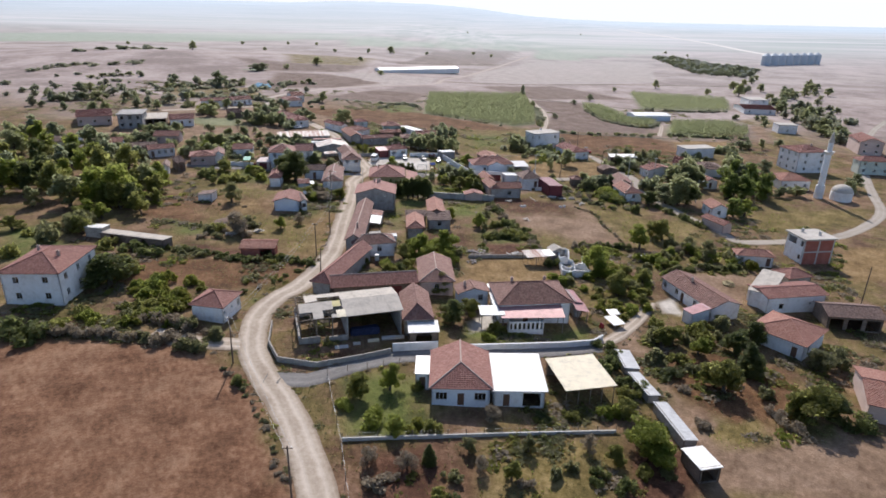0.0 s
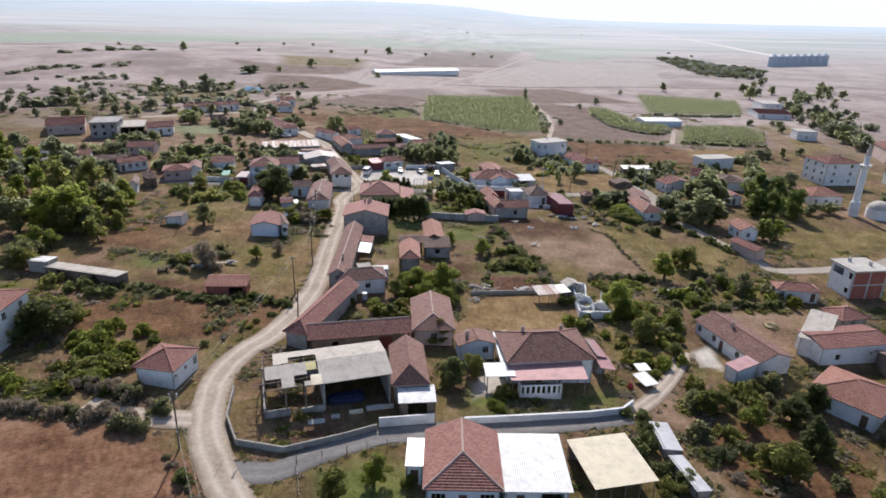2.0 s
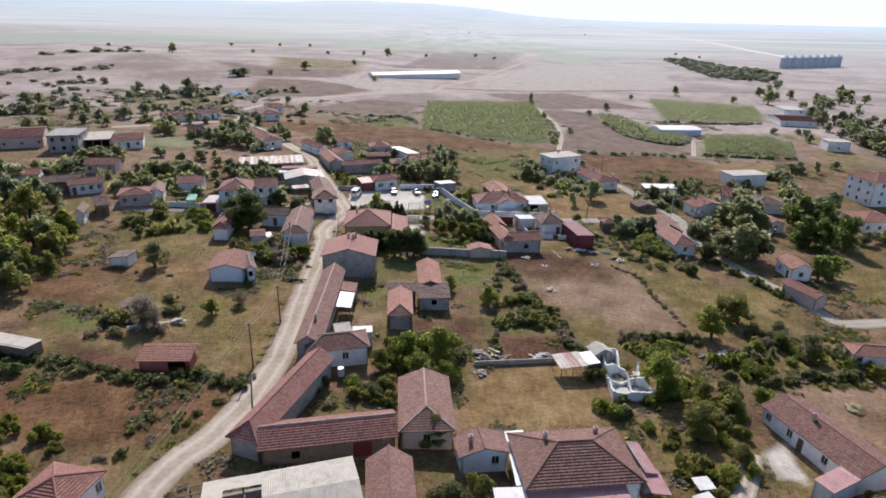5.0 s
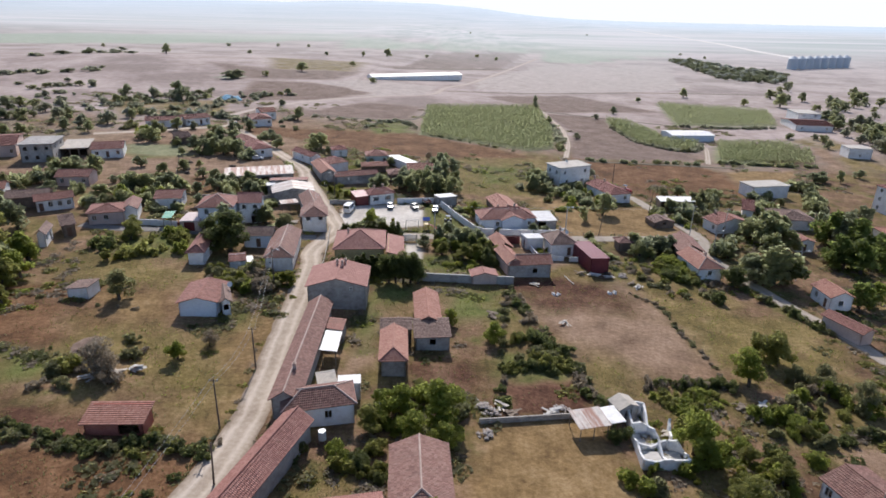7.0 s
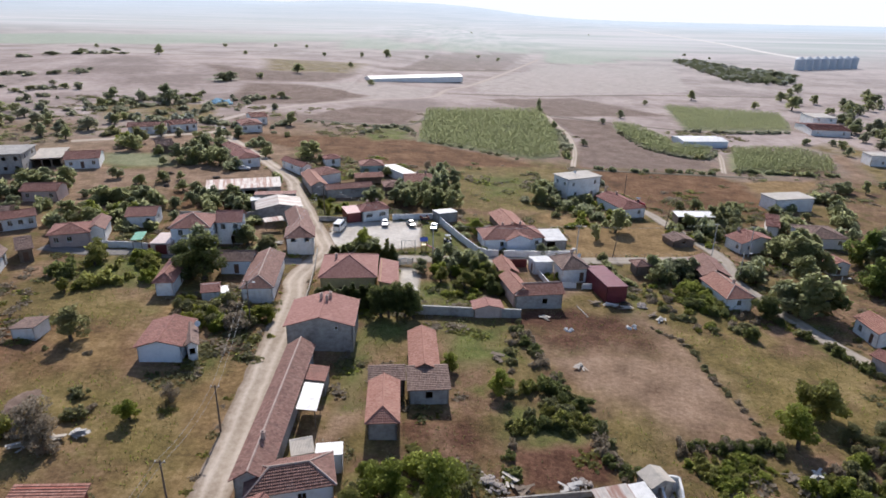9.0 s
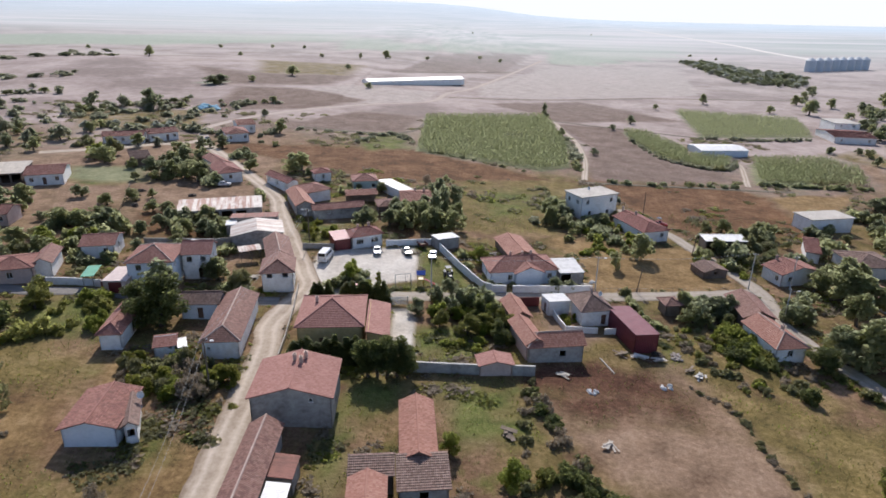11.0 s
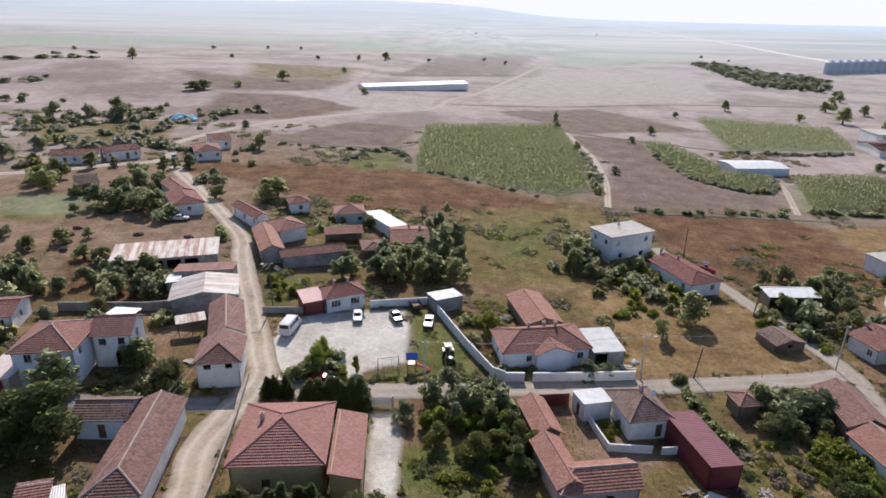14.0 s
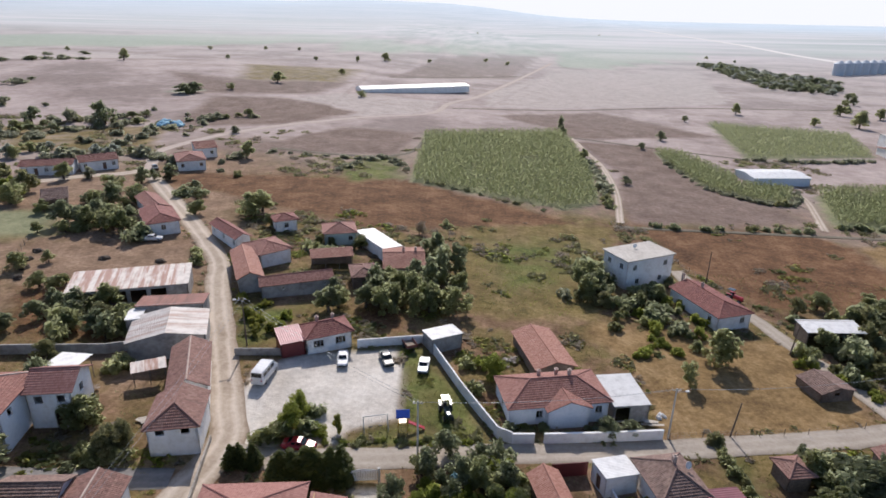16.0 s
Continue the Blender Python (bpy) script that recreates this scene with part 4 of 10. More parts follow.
def ground_material():
    m, nd, lk, bs = nodes_of("village_ground")
    pos = place_of(nd)
    n1 = noise_at(nd, lk, 0.9, pos, 8.0, 0.7)
    n2 = noise_at(nd, lk, 0.12, pos, 5.0, 0.6)
    n3 = noise_at(nd, lk, 4.0, pos, 4.0, 0.6)
    n4 = noise_at(nd, lk, 0.02, pos, 4.0, 0.55)
    f = calc(nd, lk, "ADD", calc(nd, lk, "MULTIPLY", n1, 0.45), calc(nd, lk, "MULTIPLY", n2, 0.35))
    f = calc(nd, lk, "ADD", f, calc(nd, lk, "MULTIPLY", n3, 0.2))

    def tone(a, b, c, fac=f, lo=0.41, hi=0.60):
        r = ramp(nd, [(lo, a), (0.5, b), (hi, c)])
        lk.new(fac, r.inputs[0])
        return r.outputs[0]

    lumps = calc(nd, lk, "ADD", calc(nd, lk, "MULTIPLY", noise_at(nd, lk, 1.35, pos, 9.0, 0.74), 0.52), calc(nd, lk, "MULTIPLY", noise_at(nd, lk, 0.17, pos, 6.0, 0.66), 0.48))
    tones = {
        "green": tone((0.066, 0.082, 0.022), (0.130, 0.150, 0.040), (0.21, 0.205, 0.075)),
        "soil": tone((0.046, 0.022, 0.014), (0.108, 0.052, 0.032), (0.205, 0.108, 0.070), lumps, 0.38, 0.62),
        "dirt": tone((0.153, 0.097, 0.061), (0.267, 0.178, 0.117), (0.393, 0.275, 0.191), lumps, 0.37, 0.63),
        "straw": tone((0.133, 0.083, 0.037), (0.255, 0.166, 0.074), (0.377, 0.261, 0.137), lumps, 0.38, 0.62),
        "stubble": tone((0.102, 0.048, 0.025), (0.209, 0.108, 0.061), (0.321, 0.193, 0.118), lumps, 0.39, 0.62),
        "rust": tone((0.073, 0.039, 0.020), (0.163, 0.085, 0.042), (0.275, 0.159, 0.086), lumps, 0.38, 0.62),
        "meadow": tone((0.090, 0.073, 0.025), (0.194, 0.145, 0.052), (0.316, 0.236, 0.108), lumps, 0.38, 0.62),
        # Crop tone is paled the same way, haze put into its green.
        "crop": tone((0.165, 0.178, 0.098), (0.225, 0.232, 0.130), (0.29, 0.288, 0.168)),
        "fallow_dark": tone((0.155, 0.108, 0.084), (0.212, 0.154, 0.123), (0.28, 0.212, 0.176)),
        "fallow_green": tone((0.25, 0.29, 0.20), (0.32, 0.36, 0.26), (0.40, 0.43, 0.33)),
        "fallow_pale": tone((0.37, 0.305, 0.265), (0.435, 0.37, 0.328), (0.50, 0.435, 0.395)),
        "paved": tone((0.49, 0.44, 0.38), (0.61, 0.56, 0.49), (0.71, 0.665, 0.595), lumps, 0.38, 0.62),
    }
    bare = tone((0.114, 0.068, 0.039), (0.214, 0.133, 0.078), (0.342, 0.224, 0.145), lumps, 0.38, 0.62)
    weedy = tone((0.084, 0.068, 0.025), (0.165, 0.123, 0.047), (0.275, 0.198, 0.092), lumps, 0.38, 0.62)
    earth = tone((0.076, 0.042, 0.025), (0.145, 0.083, 0.052), (0.240, 0.150, 0.100), lumps, 0.38, 0.62)

    def spread(scale, lo, gain, shift):
        mv = nd.new("ShaderNodeVectorMath")
        mv.inputs[1].default_value = (shift, shift * 0.7, 0)
        lk.new(pos, mv.inputs[0])
        return calc(nd, lk, "MULTIPLY", calc(nd, lk, "SUBTRACT", noise_at(nd, lk, scale, mv.outputs[0], 7.0, 0.62), lo, True), gain, True)
    yard = mixer(nd, lk, bare, weedy, spread(0.085, 0.43, 7.0, 13.0))
    yard = mixer(nd, lk, yard, earth, spread(0.11, 0.55, 9.0, 47.0))
    lush = tone((0.062, 0.070, 0.020), (0.132, 0.132, 0.038), (0.225, 0.205, 0.078), lumps, 0.38, 0.62)
    yard = mixer(nd, lk, yard, lush, spread(0.15, 0.56, 7.0, 91.0))
    # Broad fields, plain and hills grow paler: distance haze put into the colour.
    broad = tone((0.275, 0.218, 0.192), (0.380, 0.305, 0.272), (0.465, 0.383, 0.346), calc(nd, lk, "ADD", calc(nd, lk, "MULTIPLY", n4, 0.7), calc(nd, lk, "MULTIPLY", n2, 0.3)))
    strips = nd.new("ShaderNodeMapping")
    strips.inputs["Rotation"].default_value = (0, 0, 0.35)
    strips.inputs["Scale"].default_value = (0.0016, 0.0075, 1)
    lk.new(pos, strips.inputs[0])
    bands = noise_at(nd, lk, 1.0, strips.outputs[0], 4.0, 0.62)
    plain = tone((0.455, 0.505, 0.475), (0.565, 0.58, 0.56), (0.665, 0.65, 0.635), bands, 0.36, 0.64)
    zones = nd.new("ShaderNodeAttribute")
    zones.attribute_name = "zones"
    zs = nd.new("ShaderNodeSeparateColor")
    lk.new(zones.outputs["Color"], zs.inputs[0])
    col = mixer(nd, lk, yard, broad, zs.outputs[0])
    for group in range(3):
        at = nd.new("ShaderNodeAttribute")
        at.attribute_name = "cover_%d" % group
        sp = nd.new("ShaderNodeSeparateColor")
        lk.new(at.outputs["Color"], sp.inputs[0])
        outs = [sp.outputs[0], sp.outputs[1], sp.outputs[2], at.outputs["Alpha"]]
        for k, name in enumerate(KINDS[group * 4:group * 4 + 4]):
            col = mixer(nd, lk, col, tones[name], outs[k])
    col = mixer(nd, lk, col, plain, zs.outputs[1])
    # Hill tones are blue-grey from painted haze.
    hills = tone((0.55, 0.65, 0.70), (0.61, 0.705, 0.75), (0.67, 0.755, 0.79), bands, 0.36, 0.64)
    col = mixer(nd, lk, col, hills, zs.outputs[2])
    stain = nd.new("ShaderNodeHueSaturation")
    blot = calc(nd, lk, "SUBTRACT", noise_at(nd, lk, 0.28, pos, 7.0, 0.68), 0.49)
    blot = calc(nd, lk, "MULTIPLY", blot, calc(nd, lk, "SUBTRACT", 0.85, calc(nd, lk, "MULTIPLY", zs.outputs[1], 1.1), True))
    lk.new(calc(nd, lk, "ADD", 1.0, blot), stain.inputs["Value"])
    lk.new(col, stain.inputs["Color"])
    lk.new(stain.outputs[0], bs.inputs["Base Color"])
    bs.inputs["Roughness"].default_value = 0.95
    bs.inputs["Specular IOR Level"].default_value = 0.15
    bumped(nd, lk, bs, calc(nd, lk, "ADD", n1, calc(nd, lk, "MULTIPLY", n3, 0.35)), 0.8, 0.25)
    return m


def build_ground():
    gx = ground_lines(-75, 105, 1.0, -330, 330, 3.0, -4900, 4900)
    gy = ground_lines(30, 300, 1.0, -60, 640, 2.6, -400, 4950)
    X, Y = np.meshgrid(gx, gy)
    x, y = X.ravel(), Y.ravel()
    z = np.array([terrain(a, b) for a, b in zip(x, y)])
    near = (x > -80) & (x < 110) & (y > 25) & (y < 310)
    z = z + np.where(near, (value_noise(x, y, 2.3, 5) - 0.5) * 0.07 + (value_noise(x, y, 7.0, 6) - 0.6) * 0.08 - 0.05, 0)
    # ragged edges: places are shaken before they are sorted into patches
    wx = x + (value_noise(x, y, 2.2, 1) - 0.5) * 2.2 + (value_noise(x, y, 9, 2) - 0.5) * 3
    wy = y + (value_noise(x, y, 2.2, 3) - 0.5) * 2.2 + (value_noise(x, y, 9, 4) - 0.5) * 3
    w = np.zeros((len(x), 12))
    mottle = value_noise(x, y, 3.1, 9)
    for kind, poly, soft in COVERS:
        hard = kind in (7, 10)
        g = signed_gap(x if hard else wx, y if hard else wy, poly)
        k = np.clip(g / soft * 0.5 + 0.5, 0, 1)
        if kind in (0, 6):
            k = k * np.clip(0.45 + mottle * 0.9, 0, 1)
        w *= (1 - k)[:, None]
        w[:, kind] = np.maximum(w[:, kind], k)
    faces = np.arange(len(x)).reshape(X.shape)
    quads = np.stack([faces[:-1, :-1], faces[:-1, 1:], faces[1:, 1:], faces[1:, :-1]], -1).reshape(-1, 4)
    me = bpy.data.meshes.new("ground")
    me.from_pydata(np.stack([x, y, z], 1).tolist(), [], quads.tolist())
    for group in range(3):
        at = me.color_attributes.new("cover_%d" % group, "FLOAT_COLOR", "POINT")
        at.data.foreach_set("color", w[:, group * 4:group * 4 + 4].astype(np.float32).ravel())
    # Weights of the haze tones: wide fields, then the plain, then the hills.
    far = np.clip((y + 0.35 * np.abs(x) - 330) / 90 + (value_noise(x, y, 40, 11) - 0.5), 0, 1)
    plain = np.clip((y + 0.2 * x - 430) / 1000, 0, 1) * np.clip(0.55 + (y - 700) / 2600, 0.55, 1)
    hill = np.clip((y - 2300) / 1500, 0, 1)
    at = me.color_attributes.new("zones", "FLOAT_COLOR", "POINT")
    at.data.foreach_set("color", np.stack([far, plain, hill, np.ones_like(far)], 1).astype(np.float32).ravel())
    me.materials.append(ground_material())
    me.shade_smooth()
    ob = new("ground", me)
    return tagged(ob, "dry village ground of grass, bare earth and wide fields", "ground", "", "structure")


def road_material(name, dark, mid, light, tracks):
    """Worn surface: paler wheel tracks along the road, dusty noise all over."""
    m, nd, lk, bs = nodes_of(name)
    uv = nd.new("ShaderNodeUVMap").outputs[0]
    sep = nd.new("ShaderNodeSeparateXYZ")
    lk.new(uv, sep.inputs[0])
    pos = place_of(nd)
    a, b = noise_at(nd, lk, 1.6, pos, 7.0, 0.7), noise_at(nd, lk, 0.18, pos, 4.0)
    wob = calc(nd, lk, "MULTIPLY", calc(nd, lk, "SUBTRACT", b, 0.5), 0.5)
    across = calc(nd, lk, "ABSOLUTE", calc(nd, lk, "ADD", sep.outputs[0], wob))
    tr = calc(nd, lk, "SUBTRACT", 1.0, calc(nd, lk, "MULTIPLY", calc(nd, lk, "ABSOLUTE", calc(nd, lk, "SUBTRACT", across, 0.42)), 4.0), True)
    f = calc(nd, lk, "ADD", calc(nd, lk, "ADD", calc(nd, lk, "MULTIPLY", a, 0.5), calc(nd, lk, "MULTIPLY", b, 0.45)), calc(nd, lk, "MULTIPLY", tr, tracks))
    edge = calc(nd, lk, "MULTIPLY", calc(nd, lk, "SUBTRACT", across, 0.75, True), 0.9)
    f = calc(nd, lk, "SUBTRACT", f, edge)
    r = ramp(nd, [(0.28, dark), (0.5, mid), (0.72, light)])
    lk.new(f, r.inputs[0])
    lk.new(r.outputs[0], bs.inputs["Base Color"])
    bs.inputs["Roughness"].default_value = 0.95
    bumped(nd, lk, bs, calc(nd, lk, "SUBTRACT", a, calc(nd, lk, "MULTIPLY", tr, 0.5)), 0.6, 0.06)
    return m


DIRT_ROAD = road_material("dirt_road", (0.27, 0.205, 0.145), (0.45, 0.368, 0.285), (0.60, 0.515, 0.42), 0.22)
FIELD_TRACK = road_material("field_track_earth", (0.38, 0.305, 0.245), (0.47, 0.385, 0.32), (0.55, 0.465, 0.40), 0.1)
# Tone lifted until the far highway shows on the plain.
PALE_ROAD = road_material("pale_far_road", (0.62, 0.58, 0.52), (0.74, 0.71, 0.66), (0.82, 0.80, 0.76), 0.05)
ASPHALT = road_material("dusty_asphalt", (0.14, 0.13, 0.12), (0.22, 0.205, 0.19), (0.32, 0.295, 0.27), 0.1)
CONCRETE_LANE = road_material("concrete_lane", (0.28, 0.235, 0.185), (0.40, 0.345, 0.28), (0.50, 0.44, 0.37), 0.1)
SOIL_EDGE = road_material("weedy_soil_edge", (0.10, 0.085, 0.055), (0.17, 0.145, 0.10), (0.26, 0.22, 0.16), 0.05)

# patches of ground
cover("dirt", [(-147.82, 273.38), (-118.13, 305.82), (-62.63, 347.67), (-41.76, 246.16), (-65.53, 232.18), (-85.42, 227.59), (-117.74, 228.33)], 10)
cover("stubble", [(-99.63, 80.02), (-61.46, 84.98), (-40.4, 85.74), (-31.14, 80.76), (-25.91, 73.65), (-20.22, 63.28), (-16.4, 53.21), (-15.5, 42.64), (-59.58, 40.14)], 1.0)
cover("rust", [(-64.37, 118.63), (-30.85, 124.07), (-27.05, 119.7), (-29.25, 113.05), (-39.41, 107.73), (-55.35, 106.87), (-69.49, 104.27), (-78.07, 115.05)], 1.5)
cover("straw", [(6.22, 130.87), (22.18, 133.95), (23.85, 128.14), (24.95, 118.48), (3.54, 116.16), (5.02, 124.39)], 1.5)
cover("soil", [(11.78, 142.8), (24.17, 145.56), (24.82, 138.68), (11.98, 134.77)], 1.5)
cover("dirt", [(23.34, 168.87), (39.13, 176.96), (42.84, 170.86), (46, 145.05), (23.32, 145.36), (23.08, 160.03)], 1.5)
cover("soil", [(18.19, 174.65), (25.86, 179.65), (46.31, 182.38), (43.19, 176.4), (31.49, 171.84), (18.09, 170.15)], 1.5)
cover("soil", [(-3.2, 145.82), (7.98, 150.21), (8.55, 146.37), (0.07, 140.3)], 1.5)
cover("green", [(-2.39, 173.55), (15.27, 176.41), (14.72, 162.39), (3.12, 159.35), (2.21, 168.1)], 1.5)
cover("green", [(-14.41, 149.88), (-13.15, 174.2), (-4.98, 174.26), (-5.14, 169.09), (-10.72, 162.77), (-10.86, 145.05)], 1.5)
cover("dirt", [(-14.26, 138.98), (-13.22, 150.01), (-10.39, 153.16), (-10.31, 159.4), (-9.03, 142.83)], 1.5)
cover("meadow", [(39.04, 180.28), (48.31, 175.97), (70.38, 155.63), (74.13, 145.59), (49.8, 144.79), (43.15, 170.31)], 1.5)
cover("straw", [(25.09, 170.78), (29.97, 175.33), (25.74, 154.74), (38.41, 149.64), (32.59, 144.97), (20.14, 153.88)], 1.5)
cover("straw", [(-33.53, 152.58), (-28.08, 157.39), (-25.98, 133.86), (-29.26, 121.75), (-36.65, 132.76)], 1.5)
cover("rust", [(-81.26, 164.2), (-55.45, 162.7), (-43.22, 155.38), (-47.2, 147.12), (-72.84, 151.73)], 1.5)
cover("straw", [(-56.32, 160.24), (-46.77, 159.24), (-40.47, 146.14), (-49.81, 143.34)], 1.5)
cover("green", [(-68.1, 192.25), (-58.43, 193.9), (-54.42, 180.72), (-63.99, 180.8)], 1.5)
cover("dirt", [(35.1, 81.37), (41, 80.45), (41.04, 68.61), (67.07, 71.89), (65, 59.02), (33.02, 58.47), (34.28, 71.64)], 1.5)
cover("meadow", [(5.1, 66.07), (24.79, 69.33), (28.86, 56.55), (19.8, 48.08), (3.06, 47.01)], 1.5)
# Dark soil that also stands in for tree shade over the front yard.
cover("soil", [(-12.11, 64.54), (5.87, 66.48), (3.64, 47.05), (-8.46, 46.27)], 3)
cover("soil", [(-8.03, 63.27), (-2.24, 62.72), (-0.61, 54.38), (-8.27, 53.81)], 1.5)
cover("soil", [(23.44, 67.12), (32.53, 66.76), (31.65, 56.75), (21.96, 56.05)], 1.5)
cover("green", [(-15.85, 79.78), (-3.09, 83.58), (-0.53, 67.28), (-11.89, 66.01)], 1.5)
cover("green", [(4.84, 99.19), (16.84, 96.56), (28.36, 99.05), (27.47, 94.01), (9.07, 89.95), (3.94, 93.11)], 1.5)
cover("dirt", [(32.2, 101.54), (37.73, 102), (34.9, 91.83), (27.94, 91.33)], 1.5)
cover("dirt", [(60.37, 127.88), (73.64, 128.27), (64.01, 117.34), (59.16, 118.43)], 1.5)
cover("dirt", [(57.0, 128.0), (63.3, 130.2), (71.8, 131.4), (76.0, 130.4), (70.0, 126.2), (64.5, 121.5), (60.2, 122.4)], 1.6)
cover("dirt", [(178.1, 356.0), (181.5, 347.0), (167.4, 306.4), (158.4, 302.8), (170.5, 338.0)], 1.5)
cover("meadow", [(176.3, 332.0), (192.0, 334.7), (185.5, 304.6), (166.0, 297.0)], 3)
cover("meadow", [(172.0, 368.0), (200.0, 380.0), (196.0, 345.0), (182.0, 347.0)], 3)
cover("soil", [(-60.0, 117.5), (-45.0, 119.8), (-34.0, 120.5), (-30.5, 117.5), (-33.0, 113.0), (-44.0, 110.5), (-56.0, 110.0)], 4.0)
cover("soil", [(28.5, 188.0), (39.0, 188.0), (41.0, 183.3), (33.2, 178.0), (27.3, 178.2), (25.0, 181.0)], 2.0)
cover("meadow", [(42.3, 196.0), (43.5, 184.5), (48.7, 174.2), (58.8, 175.0), (63.8, 182.5), (57.0, 186.0), (52.5, 200.5)], 2.0)
cover("meadow", [(95.97, 179.77), (136.92, 191.43), (130.92, 176.58), (107.55, 166.02), (91.15, 166.08)], 1.5)
cover("straw", [(105.96, 152.5), (120.62, 154.27), (123.83, 132.66), (94.76, 129.56)], 1.5)
cover("green", [(-5.43, 228.01), (-0.4, 229.03), (5.77, 214.47), (8.49, 205.79), (-10.91, 204.15), (-10.7, 207.15), (-3.93, 210.23)], 1.5)
cover("straw", [(25.56, 238.26), (30.72, 243.21), (39.32, 240.13), (58.09, 240.49), (65.84, 241.43), (66.03, 214.92), (32.75, 210.49), (33.38, 220.35), (32.44, 229.76)], 1.5)
cover("meadow", [(3.9, 295.78), (47.3, 300.35), (31.23, 245.52), (6.41, 241.87)], 1.5)
cover("rust", [(-82.12, 323.52), (-11.44, 331.42), (19.81, 314.71), (35.65, 300.31), (3.16, 291.11), (-19.58, 286.23), (-38.9, 295.7), (-53.09, 302.77), (-77.41, 308.63)], 1.5)
cover("crop", [(-9.71, 412.57), (58.24, 442.09), (54.6, 364.93), (48.15, 320.1), (36.08, 311.91), (-10.46, 330.32)], 0.6)
cover("green", [(-37.7, 346.36), (-18.08, 365.39), (-11.44, 331.42), (-30.49, 326.28)], 1.5)
cover("rust", [(54.42, 300.82), (98.04, 303.8), (127.68, 280.73), (105.91, 252.61), (65.97, 255.22), (56.22, 274.29)], 1.5)
cover("fallow_dark", [(56.55, 417.12), (93.79, 413.28), (102.99, 352.23), (108.08, 313.56), (53.46, 302.98), (64.75, 367.56)], 1.5)
cover("crop", [(127.55, 345.95), (162.13, 351.03), (131.03, 305.72), (113.18, 310.84)], 0.6)
cover("crop", [(146.28, 490.45), (213.52, 469.88), (191.23, 411.76), (127.8, 398.87)], 0.6)
cover("straw", [(110.7, 293.55), (144.1, 301.97), (116.99, 266.92), (107.73, 271.85)], 1.5)
cover("dirt", [(-88.05, 262.14), (-56.55, 269.17), (-48.64, 255.95), (-63.46, 250.73), (-78.1, 242.1), (-82.75, 237.93)], 1.5)
cover("dirt", [(-101.44, 256.88), (-90.64, 265.17), (-79.34, 243.16), (-83.27, 233.46)], 1.5)
cover("green", [(-114.89, 277.63), (-94.29, 284.58), (-84.3, 266.9), (-102.02, 260.7)], 1.5)
cover("dirt", [(-110.89, 310.86), (-89.31, 318.52), (-82.53, 307.53), (-79.07, 292.15), (-100.23, 295.71)], 1.5)
cover("meadow", [(-172.69, 376.6), (-112.87, 390.53), (-103.24, 350.15), (-145.15, 336.85)], 1.5)
cover("green", [(-3.39, 188.26), (9.77, 193.88), (10.38, 181.29), (-2.04, 178.99)], 1.5)
cover("dirt", [(20.98, 199.8), (25.13, 194.18), (30.49, 191.97), (31.13, 179.01), (37.24, 174.7), (16.03, 171.14), (17.72, 180.92), (27.34, 186.47)], 1.5)
cover("soil", [(20.97, 182.33), (33.42, 183.54), (35.16, 176.4), (19.75, 173.21)], 1.5)
cover("green", [(40.31, 209.12), (43.95, 196.25), (44.88, 183.48), (45.9, 175.42), (38.52, 177.66), (39.87, 190.27)], 1.5)
cover("green", [(-63.46, 192.82), (-54.95, 193.78), (-50.2, 183.24), (-53.49, 178.27)], 1.5)
cover("straw", [(-51.45, 175.3), (-31.93, 177.13), (-30.12, 167.23), (-45.09, 166.01)], 1.5)
cover("paved", [(-26.54, 219.9), (-20.79, 224.96), (-5.95, 228.64), (-4.43, 223.44), (-4.06, 210.83), (-10.75, 207.49), (-10.95, 204.36), (-17.05, 205.92), (-19.68, 202.44), (-23.73, 203.08), (-26.4, 213.47)], 0.5)
cover("paved", [(-8.0, 197.0), (-4.3, 197.4), (-2.9, 181.9), (-6.8, 181.9)], 0.35)
cover("paved", [(44.88, 113), (49.41, 116.04), (48.41, 111.45), (48.55, 107.92), (44.87, 108.75)], 0.5)
cover("paved", [(5.97, 99.84), (8.62, 100.62), (8.28, 96.36), (5.46, 96.63)], 0.4)
cover("fallow_green", [(127.77, 888.46), (210.64, 955.39), (174.35, 833.99), (124.73, 831.86)], 3)
cover("fallow_green", [(-165.89, 1089.41), (660.7, 1653.71), (402.27, 1283.88), (80.75, 1039.06), (-128.03, 873.48)], 8)
cover("fallow_green", [(-753.13, 991.76), (-215.49, 1372.23), (-91.18, 1189), (-326.28, 881.04), (-562.81, 773.78)], 8)
cover("fallow_pale", [(25.53, 566.64), (120.75, 808.54), (231.32, 820.16), (184.52, 600.45), (70.2, 512.35), (22.36, 502.13)], 3)
cover("fallow_pale", [(-98.69, 457.98), (-52.87, 523.42), (-4.13, 511.44), (-12.15, 466.01), (-78, 414.8)], 2)
cover("fallow_dark", [(-179.82, 544.87), (-131.23, 530.29), (-65.61, 560.39), (-75.62, 499.88), (-133.5, 473.02)], 4)
cover("rust", [(-79.01, 156.64), (-54.02, 157.18), (-51.72, 142.96), (-74.68, 145.17)], 1.5)
cover("rust", [(-72.57, 166.46), (-51.27, 169.07), (-44.8, 155.39), (-51.89, 147.35), (-61.81, 150.54)], 1.5)
cover("soil", [(-59.43, 131.85), (-48.57, 129.02), (-30.32, 122.7), (-32, 118.56), (-43.69, 120.51), (-52.66, 121.81)], 1.5)
cover("green", [(-68.12, 144.74), (-57.26, 144.2), (-54.5, 136.54), (-62.08, 135.77)], 1.5)
cover("green", [(10.49, 148.8), (27.21, 156.48), (25.22, 139.27), (11.33, 137.81)], 1.5)
